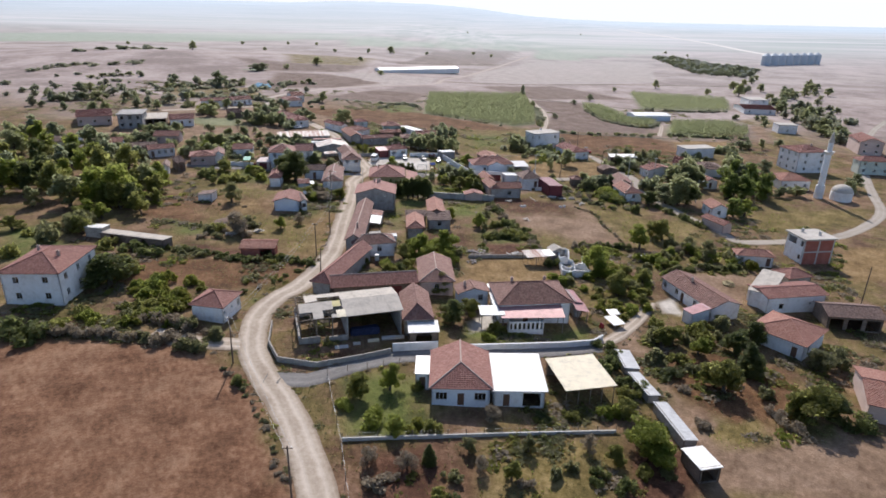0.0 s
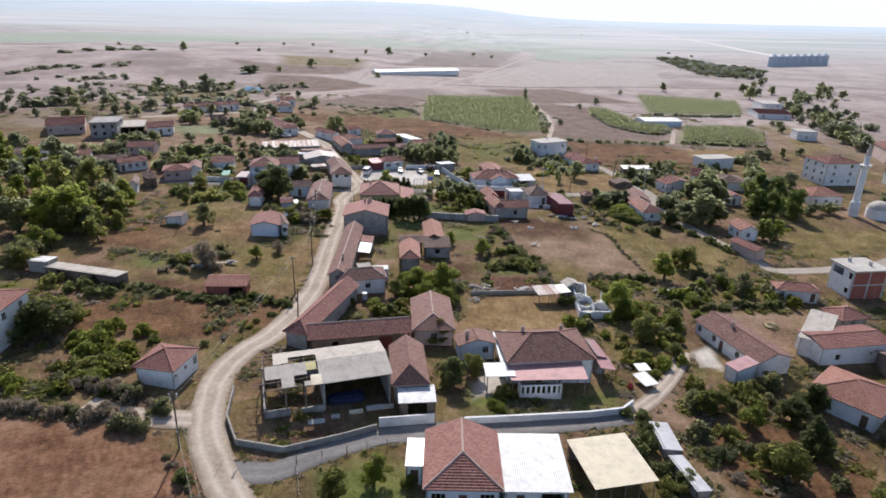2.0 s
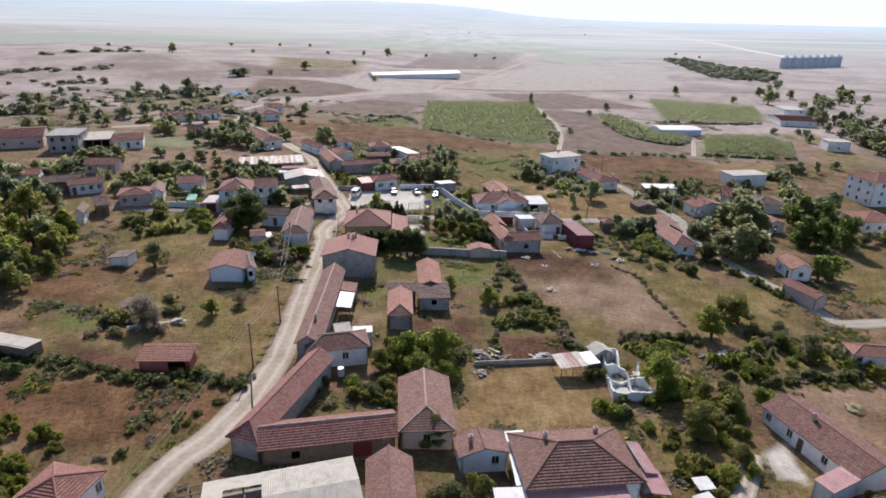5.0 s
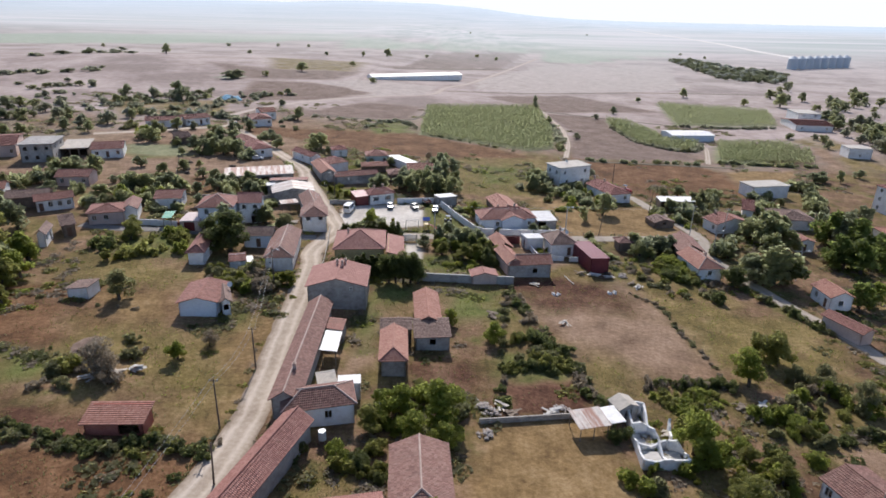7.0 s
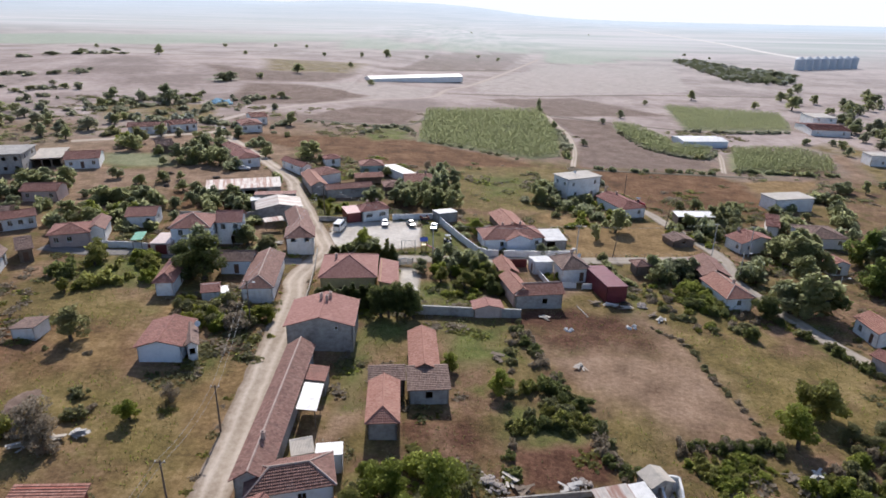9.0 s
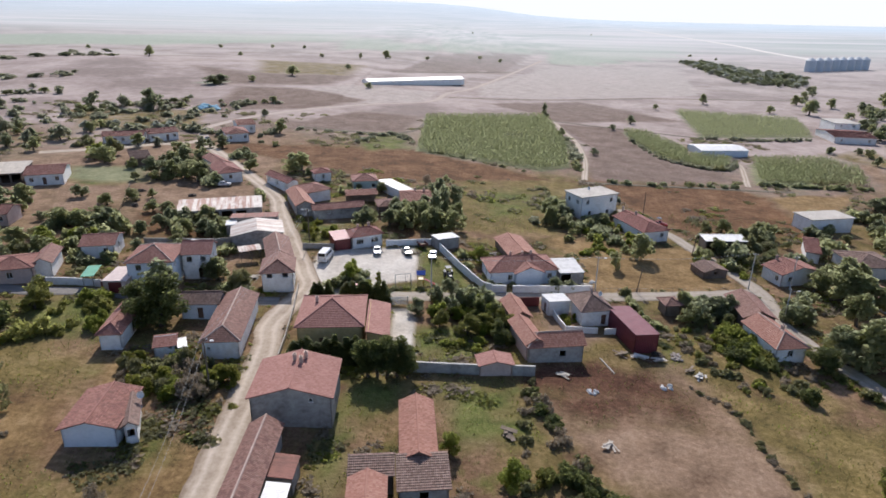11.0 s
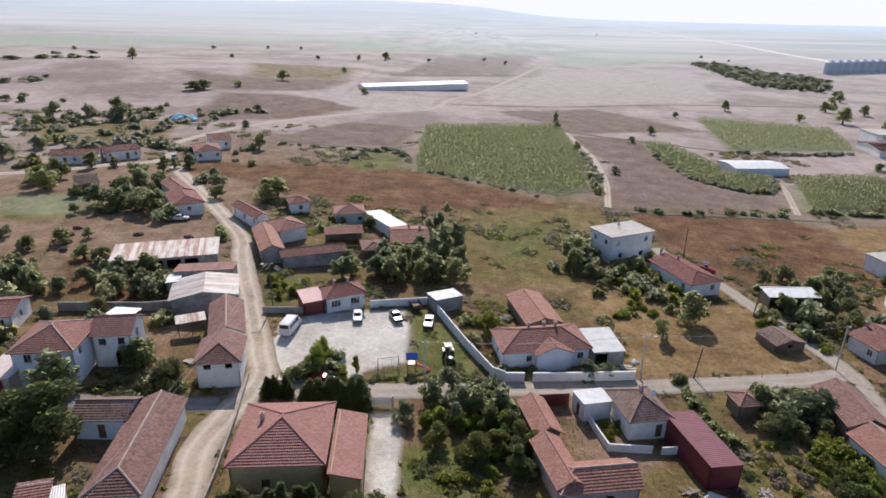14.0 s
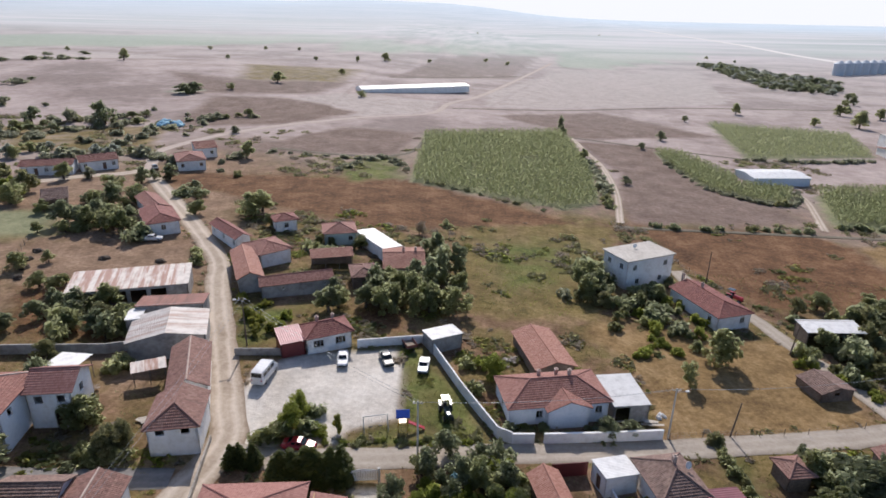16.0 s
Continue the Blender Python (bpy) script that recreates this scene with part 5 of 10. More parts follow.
cover("meadow", [(34.81, 140.45), (41.38, 124.97), (42.29, 107.13), (32.98, 101.6), (29.67, 111.24)], 1.5)
cover("green", [(-101.86, 133.34), (-89.95, 135.11), (-78.8, 122.24), (-87.42, 111.81)], 1.5)
cover("meadow", [(7, 185.23), (32.9, 191.46), (38.22, 180.29), (9.32, 158.27)], 1.5)
cover("green", [(-35.67, 238.89), (-25.71, 241.5), (-24.61, 229.38), (-30.61, 225.05)], 1.5)
cover("rust", [(-14.42, 242.08), (-5.08, 242.37), (-6.4, 233.79), (-12.11, 232.99)], 1.5)
cover("rust", [(-77.43, 243.43), (-58.93, 246.11), (-50.63, 225.96), (-64.68, 224.22)], 1.5)
cover("meadow", [(-158.15, 638.65), (-72.34, 661.98), (-72.53, 556.72), (-128.1, 531.5)], 6)
cover("fallow_dark", [(-47.19, 411.74), (-12.17, 411.63), (-18.08, 365.39), (-73.46, 355.13)], 2)
cover("straw", [(-63.09, 161.79), (-49.89, 164.67), (-45.11, 156.57), (-53.67, 148.3)], 3)
cover("rust", [(-64.46, 154.46), (-58.38, 155.11), (-46.41, 147.12), (-50.06, 142.32), (-59.87, 147.68)], 3)
cover("green", [(-74.35, 191.9), (-59.85, 194.1), (-54.73, 181.03), (-62.68, 179.05)], 2)
cover("soil", [(11.62, 141.84), (22.62, 143.53), (24.81, 136.83), (10.91, 134.2)], 0.8)
cover("rust", [(35.93, 89.68), (46.56, 94.55), (59.63, 88.65), (53.81, 74.63), (42.73, 72.39), (37.32, 80.09)], 2)
cover("dirt", [(35.7, 84.57), (37.04, 83.11), (37.64, 71.94), (35.54, 71.76)], 1)
cover("meadow", [(37.97, 70.73), (47.66, 74.1), (47.61, 69.15), (39.7, 67.35)], 1)
cover("rust", [(-64.37, 118.63), (-30.85, 124.07), (-27.05, 119.7), (-29.25, 113.05), (-39.41, 107.73), (-55.35, 106.87), (-69.49, 104.27), (-78.07, 115.05)], 1.2)
cover("dirt", [(18.8, 178.88), (41.96, 182.43), (48.68, 170.01), (48.23, 147.76), (29.97, 139.62), (21.73, 141.72), (21.74, 157.6), (15.46, 165.48)], 2)
cover("soil", [(19.88, 177.91), (34.76, 180.19), (36.37, 172.33), (23.03, 167.97)], 2)
cover("meadow", [(44.13, 183.04), (49.96, 171.65), (50.28, 148.99), (59.1, 144.18), (58.4, 160.21), (50.68, 184)], 2)
cover("green", [(-12.98, 206.34), (7.13, 208.45), (7.78, 206.26), (-12.31, 204.01)], 0.8)
cover("dirt", [(-51.78, 221.56), (-42.03, 222.76), (-38.78, 212.07), (-44.58, 212.76)], 1.5)
cover("fallow_pale", [(99.27, 764.13), (279.72, 869.81), (193.79, 573.36), (89.62, 524.13), (25.74, 503.73)], 2)
cover("fallow_dark", [(27.09, 474.39), (89.76, 509.06), (135.53, 447.88), (57.27, 421.16), (48.08, 449.02)], 2)
cover("fallow_green", [(193.92, 1296.83), (473.75, 1426.98), (372.66, 1099.21), (186.39, 884.24), (125.6, 895.72)], 4)
cover("fallow_dark", [(-9.18, 906.94), (134.36, 1083.08), (50.38, 678.85), (-40.8, 621.55)], 3)
cover("fallow_green", [(-24.35, 1846.58), (607.05, 2472.37), (334.26, 1409.05), (-10.65, 997.78)], 8)
cover("fallow_green", [(981.35, 2600.95), (1938.75, 3091.6), (788.21, 1324.94), (621.67, 1180.69), (728.73, 1630.98)], 8)
cover("fallow_dark", [(-123.28, 469.86), (-83.38, 478.29), (-42.9, 452.37), (-71.01, 407.34), (-112.87, 390.53)], 3)
cover("fallow_pale", [(-392.29, 692.17), (-341.4, 762.84), (-220.28, 670.52), (-280.32, 603.54), (-315.96, 582.79)], 4)
cover("green", [(10.21, 284.19), (37.28, 285.55), (29.89, 255.15), (11.03, 249.61)], 7)
cover("dirt", [(20.14, 203.02), (25.4, 203.67), (27.77, 194.48), (31.27, 191.78), (27.85, 188.39), (21.28, 187.71)], 1.2)
cover("soil", [(18.58, 177.75), (25.81, 179.59), (33.34, 179.17), (34.04, 174.91), (23.96, 172.5), (18.52, 173.5)], 1.5)
cover("green", [(-13.56, 166.51), (-10.5, 167.37), (-8.91, 146.1), (-13.23, 144.18)], 1)
cover("green", [(-2.39, 173.55), (15.27, 176.41), (14.72, 162.39), (3.12, 159.35), (2.21, 168.1)], 2)
cover("paved", [(7.71, 102.59), (10.44, 104.02), (10.91, 99.72), (8.38, 97.6), (6.13, 95.99), (5.95, 99.29)], 0.5)

cover("dirt", [(20.37, 164.01), (34.52, 168.6), (44.52, 163.0), (47.07, 147.57), (36.12, 146.49), (26.45, 138.48), (24.13, 147.2), (22.19, 155.5)], 2)
cover("soil", [(18.46, 175.61), (24.7, 181.62), (33.56, 179.43), (42.0, 173.4), (39.6, 167.2), (33.67, 170.2), (24.11, 165.86), (18.18, 167.9)], 4)
cover("soil", [(12.09, 176.74), (17.72, 180.9), (27.64, 184.69), (31.46, 182.22), (36.71, 182.16), (39.83, 175.84), (37.15, 174.5), (16.3, 172.72)], 2)
cover("meadow", [(25.93, 152.57), (30.16, 150.14), (34.0, 144.48), (33.59, 139.14), (24.9, 140.84), (23.6, 147.0)], 5)
cover("meadow", [(41.85, 195.96), (51.58, 201.92), (50.16, 178.33), (59.38, 171.66), (72.36, 168.81), (75.86, 156.61), (71.27, 149.82), (48.3, 147.69), (45.54, 165.77), (43.75, 177.48)], 2)
cover("soil", [(1.57, 144.79), (7.38, 148.39), (9.48, 142.5), (7.48, 139.98), (2.67, 140.36)], 2)
cover("soil", [(11.62, 141.84), (22.62, 143.53), (24.81, 136.83), (10.91, 134.2)], 0.8)
cover("meadow", [(-69.11, 169.12), (-69.28, 179.55), (-53.61, 176.31), (-48.95, 165.61), (-60.35, 165.61)], 3)
# Second dark coat: the orchard's shade put into the soil colour.
cover("soil", [(-12.11, 64.53), (0.91, 65.69), (0.94, 46.05), (-8.65, 46.16)], 3)
cover("green", [(-3.98, 190.86), (8.91, 193.76), (9.34, 182.29), (-2.75, 178.9)], 1.2)
cover("green", [(35.3, 141.0), (45.6, 141.9), (44.0, 138.4), (34.1, 136.0)], 1.0)
cover("meadow", [(-60.0, 150.5), (-47.0, 152.6), (-36.0, 148.0), (-30.5, 137.0), (-31.5, 128.0), (-44.0, 133.5), (-56.0, 140.0)], 4)
cover("soil", [(-58.43, 131.0), (-48.57, 129.02), (-33.0, 122.3), (-33.0, 120.4), (-43.69, 121.5), (-52.66, 122.8)], 1.5)
cover("crop", [(89.98, 405.54), (101.48, 402.74), (108.04, 365.52), (105.49, 354.59), (122.0, 348.8), (113.65, 332.75), (102.1, 333.63), (91.04, 346.3), (87.87, 379.19)], 0.6)
cover("fallow_dark", [(-51.48, 641.08), (58.01, 708.96), (55.58, 684.5), (-45.98, 621.03)], 3)
cover("fallow_green", [(-150.0, 474.0), (-144.6, 487.3), (-133.8, 484.0), (-138.0, 472.0)], 3)
cover("crop", [(-109.37, 266.4), (-113.69, 279.66), (-93.67, 283.5), (-86.59, 266.93), (-98.44, 264.76)], 2)
cover("dirt", [(-108.3, 257.5), (-90.73, 263.9), (-80.47, 239.6), (-94.4, 234.5)], 2)
cover("dirt", [(-87.23, 263.0), (-54.57, 267.48), (-46.09, 248.02), (-77.6, 240.0)], 2)

build_ground()

# ---- roads ----
ribbon("road", [(9.5, -38.0), (4.5, -16.0), (0.2, 4.0), (-4.5, 23.99), (-7.6, 37.52), (-10.16, 46.16), (-13.08, 54.3), (-16.49, 62.54), (-21.44, 72.09), (-27.55, 81.15), (-30.64, 88.51), (-32.1, 97.29), (-30.74, 104.57), (-27.54, 110.74), (-24.88, 123.32), (-24.42, 136.26), (-25.03, 144.25), (-25.67, 157.58), (-26.72, 179.09), (-28.03, 189.53), (-25.08, 202.94), (-27.08, 210.16), (-31.71, 221.61), (-37.17, 235.46), (-42.22, 248.69), (-45.22, 258.02), (-53.64, 271.52), (-66.41, 289.86), (-77.71, 305.66), (-90.23, 323.06)], 4.8, DIRT_ROAD, "pale dirt road with wheel tracks through the village")
ribbon("road", [(-89.34, 321.88), (-97.01, 342.91), (-97.22, 354.4), (-88.14, 379.51), (-70.68, 406.09), (-41.09, 439.54), (-9.16, 465.53), (2.61, 510.23), (30.05, 578.15), (119.66, 900.79)], 4.0, FIELD_TRACK, "dirt track that leaves the village across the fields")
ribbon("road", [(-91.12, 324.96), (-96.01, 318.4), (-104.53, 314.02), (-114.25, 305.96), (-134.2, 295.17)], 4.5, DIRT_ROAD, "dirt side track past the farmhouses")
ribbon("lane", [(-25.72, 78.25), (-19.41, 78.33), (-15.26, 81.4), (-7.75, 85.72), (1.41, 88.02), (17.83, 90.87), (28.18, 93.59)], 3.6, ASPHALT, "narrow grey lane between garden walls")
ribbon("lane", [(27.07, 93.08), (31.49, 96.74), (35.91, 101.47), (40.51, 107.76), (43.32, 113.1)], 2.6, DIRT_ROAD, "dirt drive climbing past the white wall")
ribbon("lane", [(-30.02, 87.31), (-35.43, 87.03), (-41, 87.28), (-47.22, 88.96)], 4.0, DIRT_ROAD, "dirt turning in front of the small white house")
ribbon("lane", [(-24.4, 201.97), (-18.67, 201.32), (-9.19, 202.25), (1.24, 203.69), (10.63, 205.15), (21.84, 206.58), (33.54, 208.28), (48.47, 210.86), (60.88, 213.21), (69.58, 215.57)], 4.0, CONCRETE_LANE, "pale concrete lane across the village")
ribbon("lane", [(54.34, 270.7), (56.42, 259.17), (62.12, 249.32), (64.4, 239.64), (69.87, 217.04), (68.47, 206.92), (67.39, 198.66), (73.4, 174.59), (77.59, 164.02), (79.74, 154.63), (80.88, 153.66), (94.06, 155.99), (111.64, 161.9), (130.18, 175.44), (142.88, 189.2), (153.79, 209.94), (176.59, 250), (232.13, 331.41), (275.08, 382.14)], 3.6, CONCRETE_LANE, "narrow pale lane between farmhouses")
ribbon("lane", [(-29.0, 197.0), (-34.9, 196.4), (-42.0, 195.8), (-50.1, 195.5), (-56.0, 195.8), (-65.5, 196.2), (-74.0, 195.2), (-84.0, 196.6)], 3.4, ASPHALT, "narrow grey street past the yard walls")
ribbon("track", [(50.06, 303.26), (56.81, 335.54), (60.14, 370.74), (58.89, 396.87), (58.4, 420.24), (54.56, 436.48)], 2.4, DIRT_ROAD, "pale farm track beside the maize")
ribbon("track", [(109.02, 306.39), (119.66, 334.96), (121.59, 344.98)], 2.6, DIRT_ROAD, "earth track between two green crops")
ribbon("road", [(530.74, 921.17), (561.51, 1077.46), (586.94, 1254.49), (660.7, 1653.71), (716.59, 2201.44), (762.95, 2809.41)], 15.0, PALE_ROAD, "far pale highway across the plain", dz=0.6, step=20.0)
ribbon("field_edge", [(2.66, 488.51), (69.81, 510.05), (148.99, 544.97), (258.98, 558.39)], 2.2, SOIL_EDGE, "dark weedy edge between two fields", dz=0.12, step=8.0)
ribbon("field_edge", [(-63.75, 363.56), (-34.09, 360.34), (-14.16, 369.49), (-7, 407.16)], 2.0, SOIL_EDGE, "dark weedy edge between two fields", dz=0.12, step=6.0)
ribbon("field_edge", [(56.86, 426.25), (79.47, 416.61), (127.29, 397.74), (148.48, 392.61)], 2.0, SOIL_EDGE, "dark weedy edge between two fields", dz=0.12, step=6.0)
ribbon("field_edge", [(-45.24, 622.82), (2.26, 653.45), (60.21, 705.54)], 3.0, SOIL_EDGE, "dark weedy edge between two fields", dz=0.15, step=10.0)
ribbon("field_edge", [(47.06, 299.38), (65.07, 300.07), (87.32, 301.19), (123.16, 301.55)], 2.0, SOIL_EDGE, "dark weedy edge between two fields", dz=0.12, step=4.0)

# ---- houses and barns ----
house(3.42, 78.96, -0.15, 8.35, 9.81, 3.1, "hip_front", 1.9, PLASTER_BLUE, TILE_RED, "small white house with a red hipped tile roof", front="WdW", left="w", caps=MORTAR)
house(11.86, 79.14, 0.49, 7.38, 8.93, 2.9, "shed_front", 0.5, PLASTER, TIN_WHITE, "white sheet-metal roofed porch beside the red-roofed house", front="dg", name="porch", category="porch")
canopy(21.83, 80.53, 11.96, 7.82, 8.39, 2.8, "shed_front", 0.25, TIN_CREAM, "open canopy with a cream sheet-metal roof on timber posts", posts=5, back=WOOD)
house(-2.25, 80.12, -0.02, 2, 4.94, 2.5, "flat", 0, PLASTER, TIN_WHITE, "tiny white outbuilding with a flat pale roof", ov=0.1, front="d", name="outhouse", category="shed")
house(34.01, 63.29, 11.38, 2.86, 4.15, 2, "shed_back", 0.25, ADOBE, TIN_WHITE, "small dark shed with a white metal roof", ov=0.15, front="g", name="shed", category="shed")
house(31.39, 87.96, 0.98, 2.44, 5.68, 1.2, "shed_right", 0.2, CEMENT_GREY, TIN_PALE, "narrow outbuilding with pale grey sheet roofing", ov=0.1, name="shed", category="shed")
house(32.02, 80.91, 11.89, 1.87, 6.36, 1.2, "shed_right", 0.2, CEMENT_GREY, TIN_PALE, "narrow outbuilding with pale grey sheet roofing", ov=0.1, name="shed", category="shed")
house(33.56, 71.61, 9.01, 1.98, 8.47, 1.4, "shed_right", 0.3, CEMENT_GREY, TIN_PALE, "grey-roofed lean-to by the dirt slope", ov=0.15, name="shed", category="shed")
house(17.2, 105.54, 6.64, 13.31, 9.13, 4, "hip", 2.3, PLASTER, TILE_BROWN, "large house under a brown hipped tile roof", front="wdww", left="ww", right="w", caps=TILE_BROWN, chimneys="-3.2,1.5 3.5,2.6")
house(15.65, 97.57, 4.86, 6.34, 1.8, 2.3, "open", 0.6, PLASTER, TIN_PINK, "white glazed veranda with a row of narrow windows", ov=0.1, front="NNNNNNNN", name="veranda", category="veranda", sides="frl")
canopy(16.84, 99.14, 3.8, 11.3, 3.68, 3, "shed_front", 0.6, TIN_PINK, "front porch with a faded red metal roof", posts=4)
canopy(10.9, 106.2, 3.0, 2.1, 9.4, 3, "shed_left", 0.2, TIN_WHITE, "long white canopy along the side of the house", posts=2)
canopy(9.6, 99.2, 4.0, 4.2, 3.2, 2.9, "shed_front", 0.2, TIN_WHITE, "white canopy over a side terrace", posts=2)
house(26.14, 107.36, 8.53, 1.46, 5.54, 2.9, "shed_right", 0.4, CEMENT_GREY, TIN_PINK, "side lean-to with a dull red metal roof", ov=0.15, name="lean_to", category="shed")
canopy(26.68, 103.53, 3.24, 2.12, 3.84, 2.6, "shed_right", 0.4, TIN_PINK, "open side shelter with a dull red metal roof", posts=2)
house(6.34, 108.26, 10.56, 5.77, 3.38, 2.8, "gable_y", 1, PLASTER_BLUE, TILE_BROWN, "little pale blue house with a gabled tile roof", front="-w", chimneys="-1.4,0")
house(-12.19, 96.5, 17.03, 9.4, 9.07, 4.6, "gable_x", 0.9, CEMENT_GREY, TIN_GREY, "half-ruined grey barn with weathered fibre-cement sheets", ov=0.3, sides="rbl", name="barn", category="barn")
house(-4.14, 98.82, 6.96, 4.62, 10.48, 3.2, "hip_front", 1.9, STONE, TILE_BROWN, "old stone house with a worn brown tile roof", front="o-", right="o")
house(-2.57, 92.1, 6.32, 4.97, 3.28, 2.5, "shed_front", 0.4, ADOBE, TIN_WHITE, "low shed with a whitish corrugated roof", ov=0.15, front="g", name="shed", category="shed")
house(-12.79, 109.21, 11.19, 16.1, 4.8, 2.9, "gable_x", 1.4, ADOBE, TILE_RED, "long low mud-brick wing with a red tile roof", front="-o--D-", caps=MORTAR, name="barn", category="barn")
house(-19.87, 116.17, -16.41, 3.64, 19.81, 2.9, "hip_front", 1.5, CEMENT_GREY, TILE_RED, "roadside barn wing with a long red tile roof", front="-", name="barn", category="barn")
house(-0.9, 116.09, 4.16, 6.52, 11.7, 2.9, "hip_front", 1.5, PLASTER_PINK, TILE_BROWN, "square house with a brown tile roof and a mortared ridge", front="w", caps=MORTAR)
house(-15.34, 130.5, 14.29, 9.1, 4.8, 3, "hip", 1.4, PLASTER, TILE_BROWN, "white house with a brown tiled hip roof", front="--w-", right="w", caps=MORTAR)
house(-19.86, 143.48, 1.44, 3.52, 28.82, 3.1, "gable_y", 1.4, CEMENT_GREY, TILE_BROWN, "very long brown-tiled barn along the road", caps=MORTAR, chimneys="0.3,-9", name="barn", category="barn")
canopy(-16.22, 145.49, 1.66, 2.38, 5.95, 2.7, "shed_right", 0.3, TIN_WHITE, "white sheet canopy beside the long barn", posts=2)
house(-16.69, 151.37, -0.15, 3.1, 3.63, 2.5, "shed_right", 0.4, STONE, TIN_OLDRUST, "rusty lean-to against the long barn", ov=0.15, name="shed", category="shed")
house(-15.27, 135.86, 18.14, 2.6, 2.57, 2.4, "shed_front", 0.3, CEMENT_GREY, TIN_GREY, "yard shed with a grey sheet roof", ov=0.1, name="shed", category="shed")
house(-11.9, 135.56, 8, 3.07, 2.43, 2.5, "shed_back", 0.2, PLASTER, TIN_WHITE, "white kitchen block with a flat roof", ov=0.1, name="shed", category="shed")
house(-6.36, 145.48, 4.05, 3.71, 9.05, 2.8, "hip_front", 1.2, CEMENT_GREY, TILE_ORANGE, "grey cottage with an orange tile roof", front="-")
house(-6.5, 152.04, 5.34, 5.08, 2.68, 2.6, "shed_front", 0.8, ADOBE, TILE_OLD, "weathered tiled link roof between two cottages", ov=0.2, name="shed", category="shed")
house(-1.51, 159.48, 4.52, 3.88, 11.17, 2.8, "gable_y", 1.1, ADOBE, TILE_ORANGE, "small cottage with a pinkish tile roof")
house(-0.48, 151.65, 6.05, 5.63, 4.73, 2.5, "shed_front", 0.9, CEMENT_GREY, TILE_OLD, "dark brown tiled lean-to cottage", ov=0.3, front="o")
house(-39.85, 125.5, 3.0, 7.2, 3.1, 1.9, "shed_front", 0.75, BRICK_RED, TILE_ORANGE, "small brick shed with a patched orange tile roof", front="-g", name="shed", category="shed", caps=MORTAR)
house(-41.52, 159.66, 5.55, 6.31, 8.02, 2.7, "gable_y", 1, PLASTER_BLUE, TILE_RED, "white cottage with a low red tile roof", right="w")
house(-37.72, 159.48, 21.95, 1.38, 6.1, 2.6, "gable_y", 0.7, PLASTER, TILE_OLD, "half-collapsed annex with a broken tile roof", front="o", name="annex", category="house")
house(-64.09, 161.45, -3.3, 3.8, 3.62, 1.8, "shed_left", 0.5, PLASTER, TILE_OLD, "tiny ruined hut with one white wall", ov=0.2, name="hut", category="shed")
house(-84.94, 184.51, 18.97, 1.44, 5.82, 2.8, "gable_y", 1.1, PLASTER, TILE_OLD, "old whitewashed cottage with a brown roof", right="wd")
house(-83.77, 190.98, 35.56, 2.39, 6.52, 2.8, "shed_front", 0.6, ADOBE, TILE_OLD, "old dark cottage beside the hedge", front="d")
house(-39.3, 97.0, -10.5, 5.8, 6.0, 3, "hip", 1.5, PLASTER, TILE_RED, "small white house with a red hipped roof at the road bend", front="-", right="s-s-w")
house(-71.18, 102.81, 2.59, 9.89, 12.73, 6, "hip", 2, PLASTER, TILE_RED, "two-storey white house with a red hipped roof", storeys=2, front="ww/ww", right="www/www", chimneys="-2,1 2.5,-1")
house(-67.9, 127.9, -14.8, 16.4, 3.0, 1.7, "shed_back", 0.25, ADOBE, TIN_GREY, "long low shed with a grey-beige sheet roof", ov=0.15, front="-o---o--", name="shed", category="shed")
house(-77.76, 130.59, -5.81, 4.07, 2.93, 2.2, "shed_back", 0.2, STONE, TIN_WHITE, "small animal pen with a pale roof", ov=0.1, name="shed", category="shed")
house(53.7, 114.33, 17.01, 6.68, 15.23, 2.8, "gable_y", 1.3, PLASTER, TILE_BROWN, "long white house with a brown tile roof", front="-", left="w-wd-w--", chimneys="-0.6,2")
house(49.79, 105.63, 24.22, 4.54, 2.33, 2.6, "shed_left", 0.4, PLASTER, TIN_PINK, "front porch with a dull pink metal roof", ov=0.15, name="porch", category="porch")
house(72.31, 115.36, 9.85, 13.18, 6.28, 3.6, "gable_x", 0.7, PLASTER, TILE_RED, "whitewashed barn with a red tile roof", front="os", left="", name="barn", category="barn")
house(69.49, 118.36, -38.17, 3.72, 12.22, 3.7, "shed_front", 0.5, PLASTER, TIN_GREY, "grey sheet-roofed half of the whitewashed barn", name="barn", category="barn")
house(79.64, 126.64, 14.6, 5.85, 4.7, 2.8, "hip", 1.2, STONE, TILE_RED, "low stone house with a red tile roof", front="w")
house(64.15, 99.17, -49.47, 9.16, 9.34, 3, "hip", 1.9, PLASTER, TILE_ORANGE, "farmhouse with a broad orange hipped tile roof", front="w-d", right="w-")
house(81.14, 108.37, -6.52, 10.09, 6.05, 2.9, "gable_x", 1.1, ADOBE, TILE_OLD, "long farm shed with a weathered tile roof", front="ggg", name="barn", category="barn")
house(69.83, 80.22, -23.1, 7.03, 11.07, 3, "gable_x", 1.2, PLASTER_PINK, TILE_ORANGE, "roadside house with an orange tile roof", front="w")
house(-18.3, 166.09, 2.72, 10.48, 8.92, 4.6, "gable_y", 1.6, CEMENT_GREY, TILE_SALMON, "big grey two-storey barn with a salmon tile roof", storeys=2, front="-/-s", right="o/-", chimneys="0.5,1.5 0.9,3 -0.5,2.2", name="barn", category="barn")
house(-17.04, 186.87, 4.48, 10.31, 11, 4.2, "hip", 2.4, PLASTER_YELLOW, TILE_SALMON, "ochre house with a large salmon hipped tile roof", front="-d--", chimneys="-2.6,0.8", caps=TILE_SALMON)
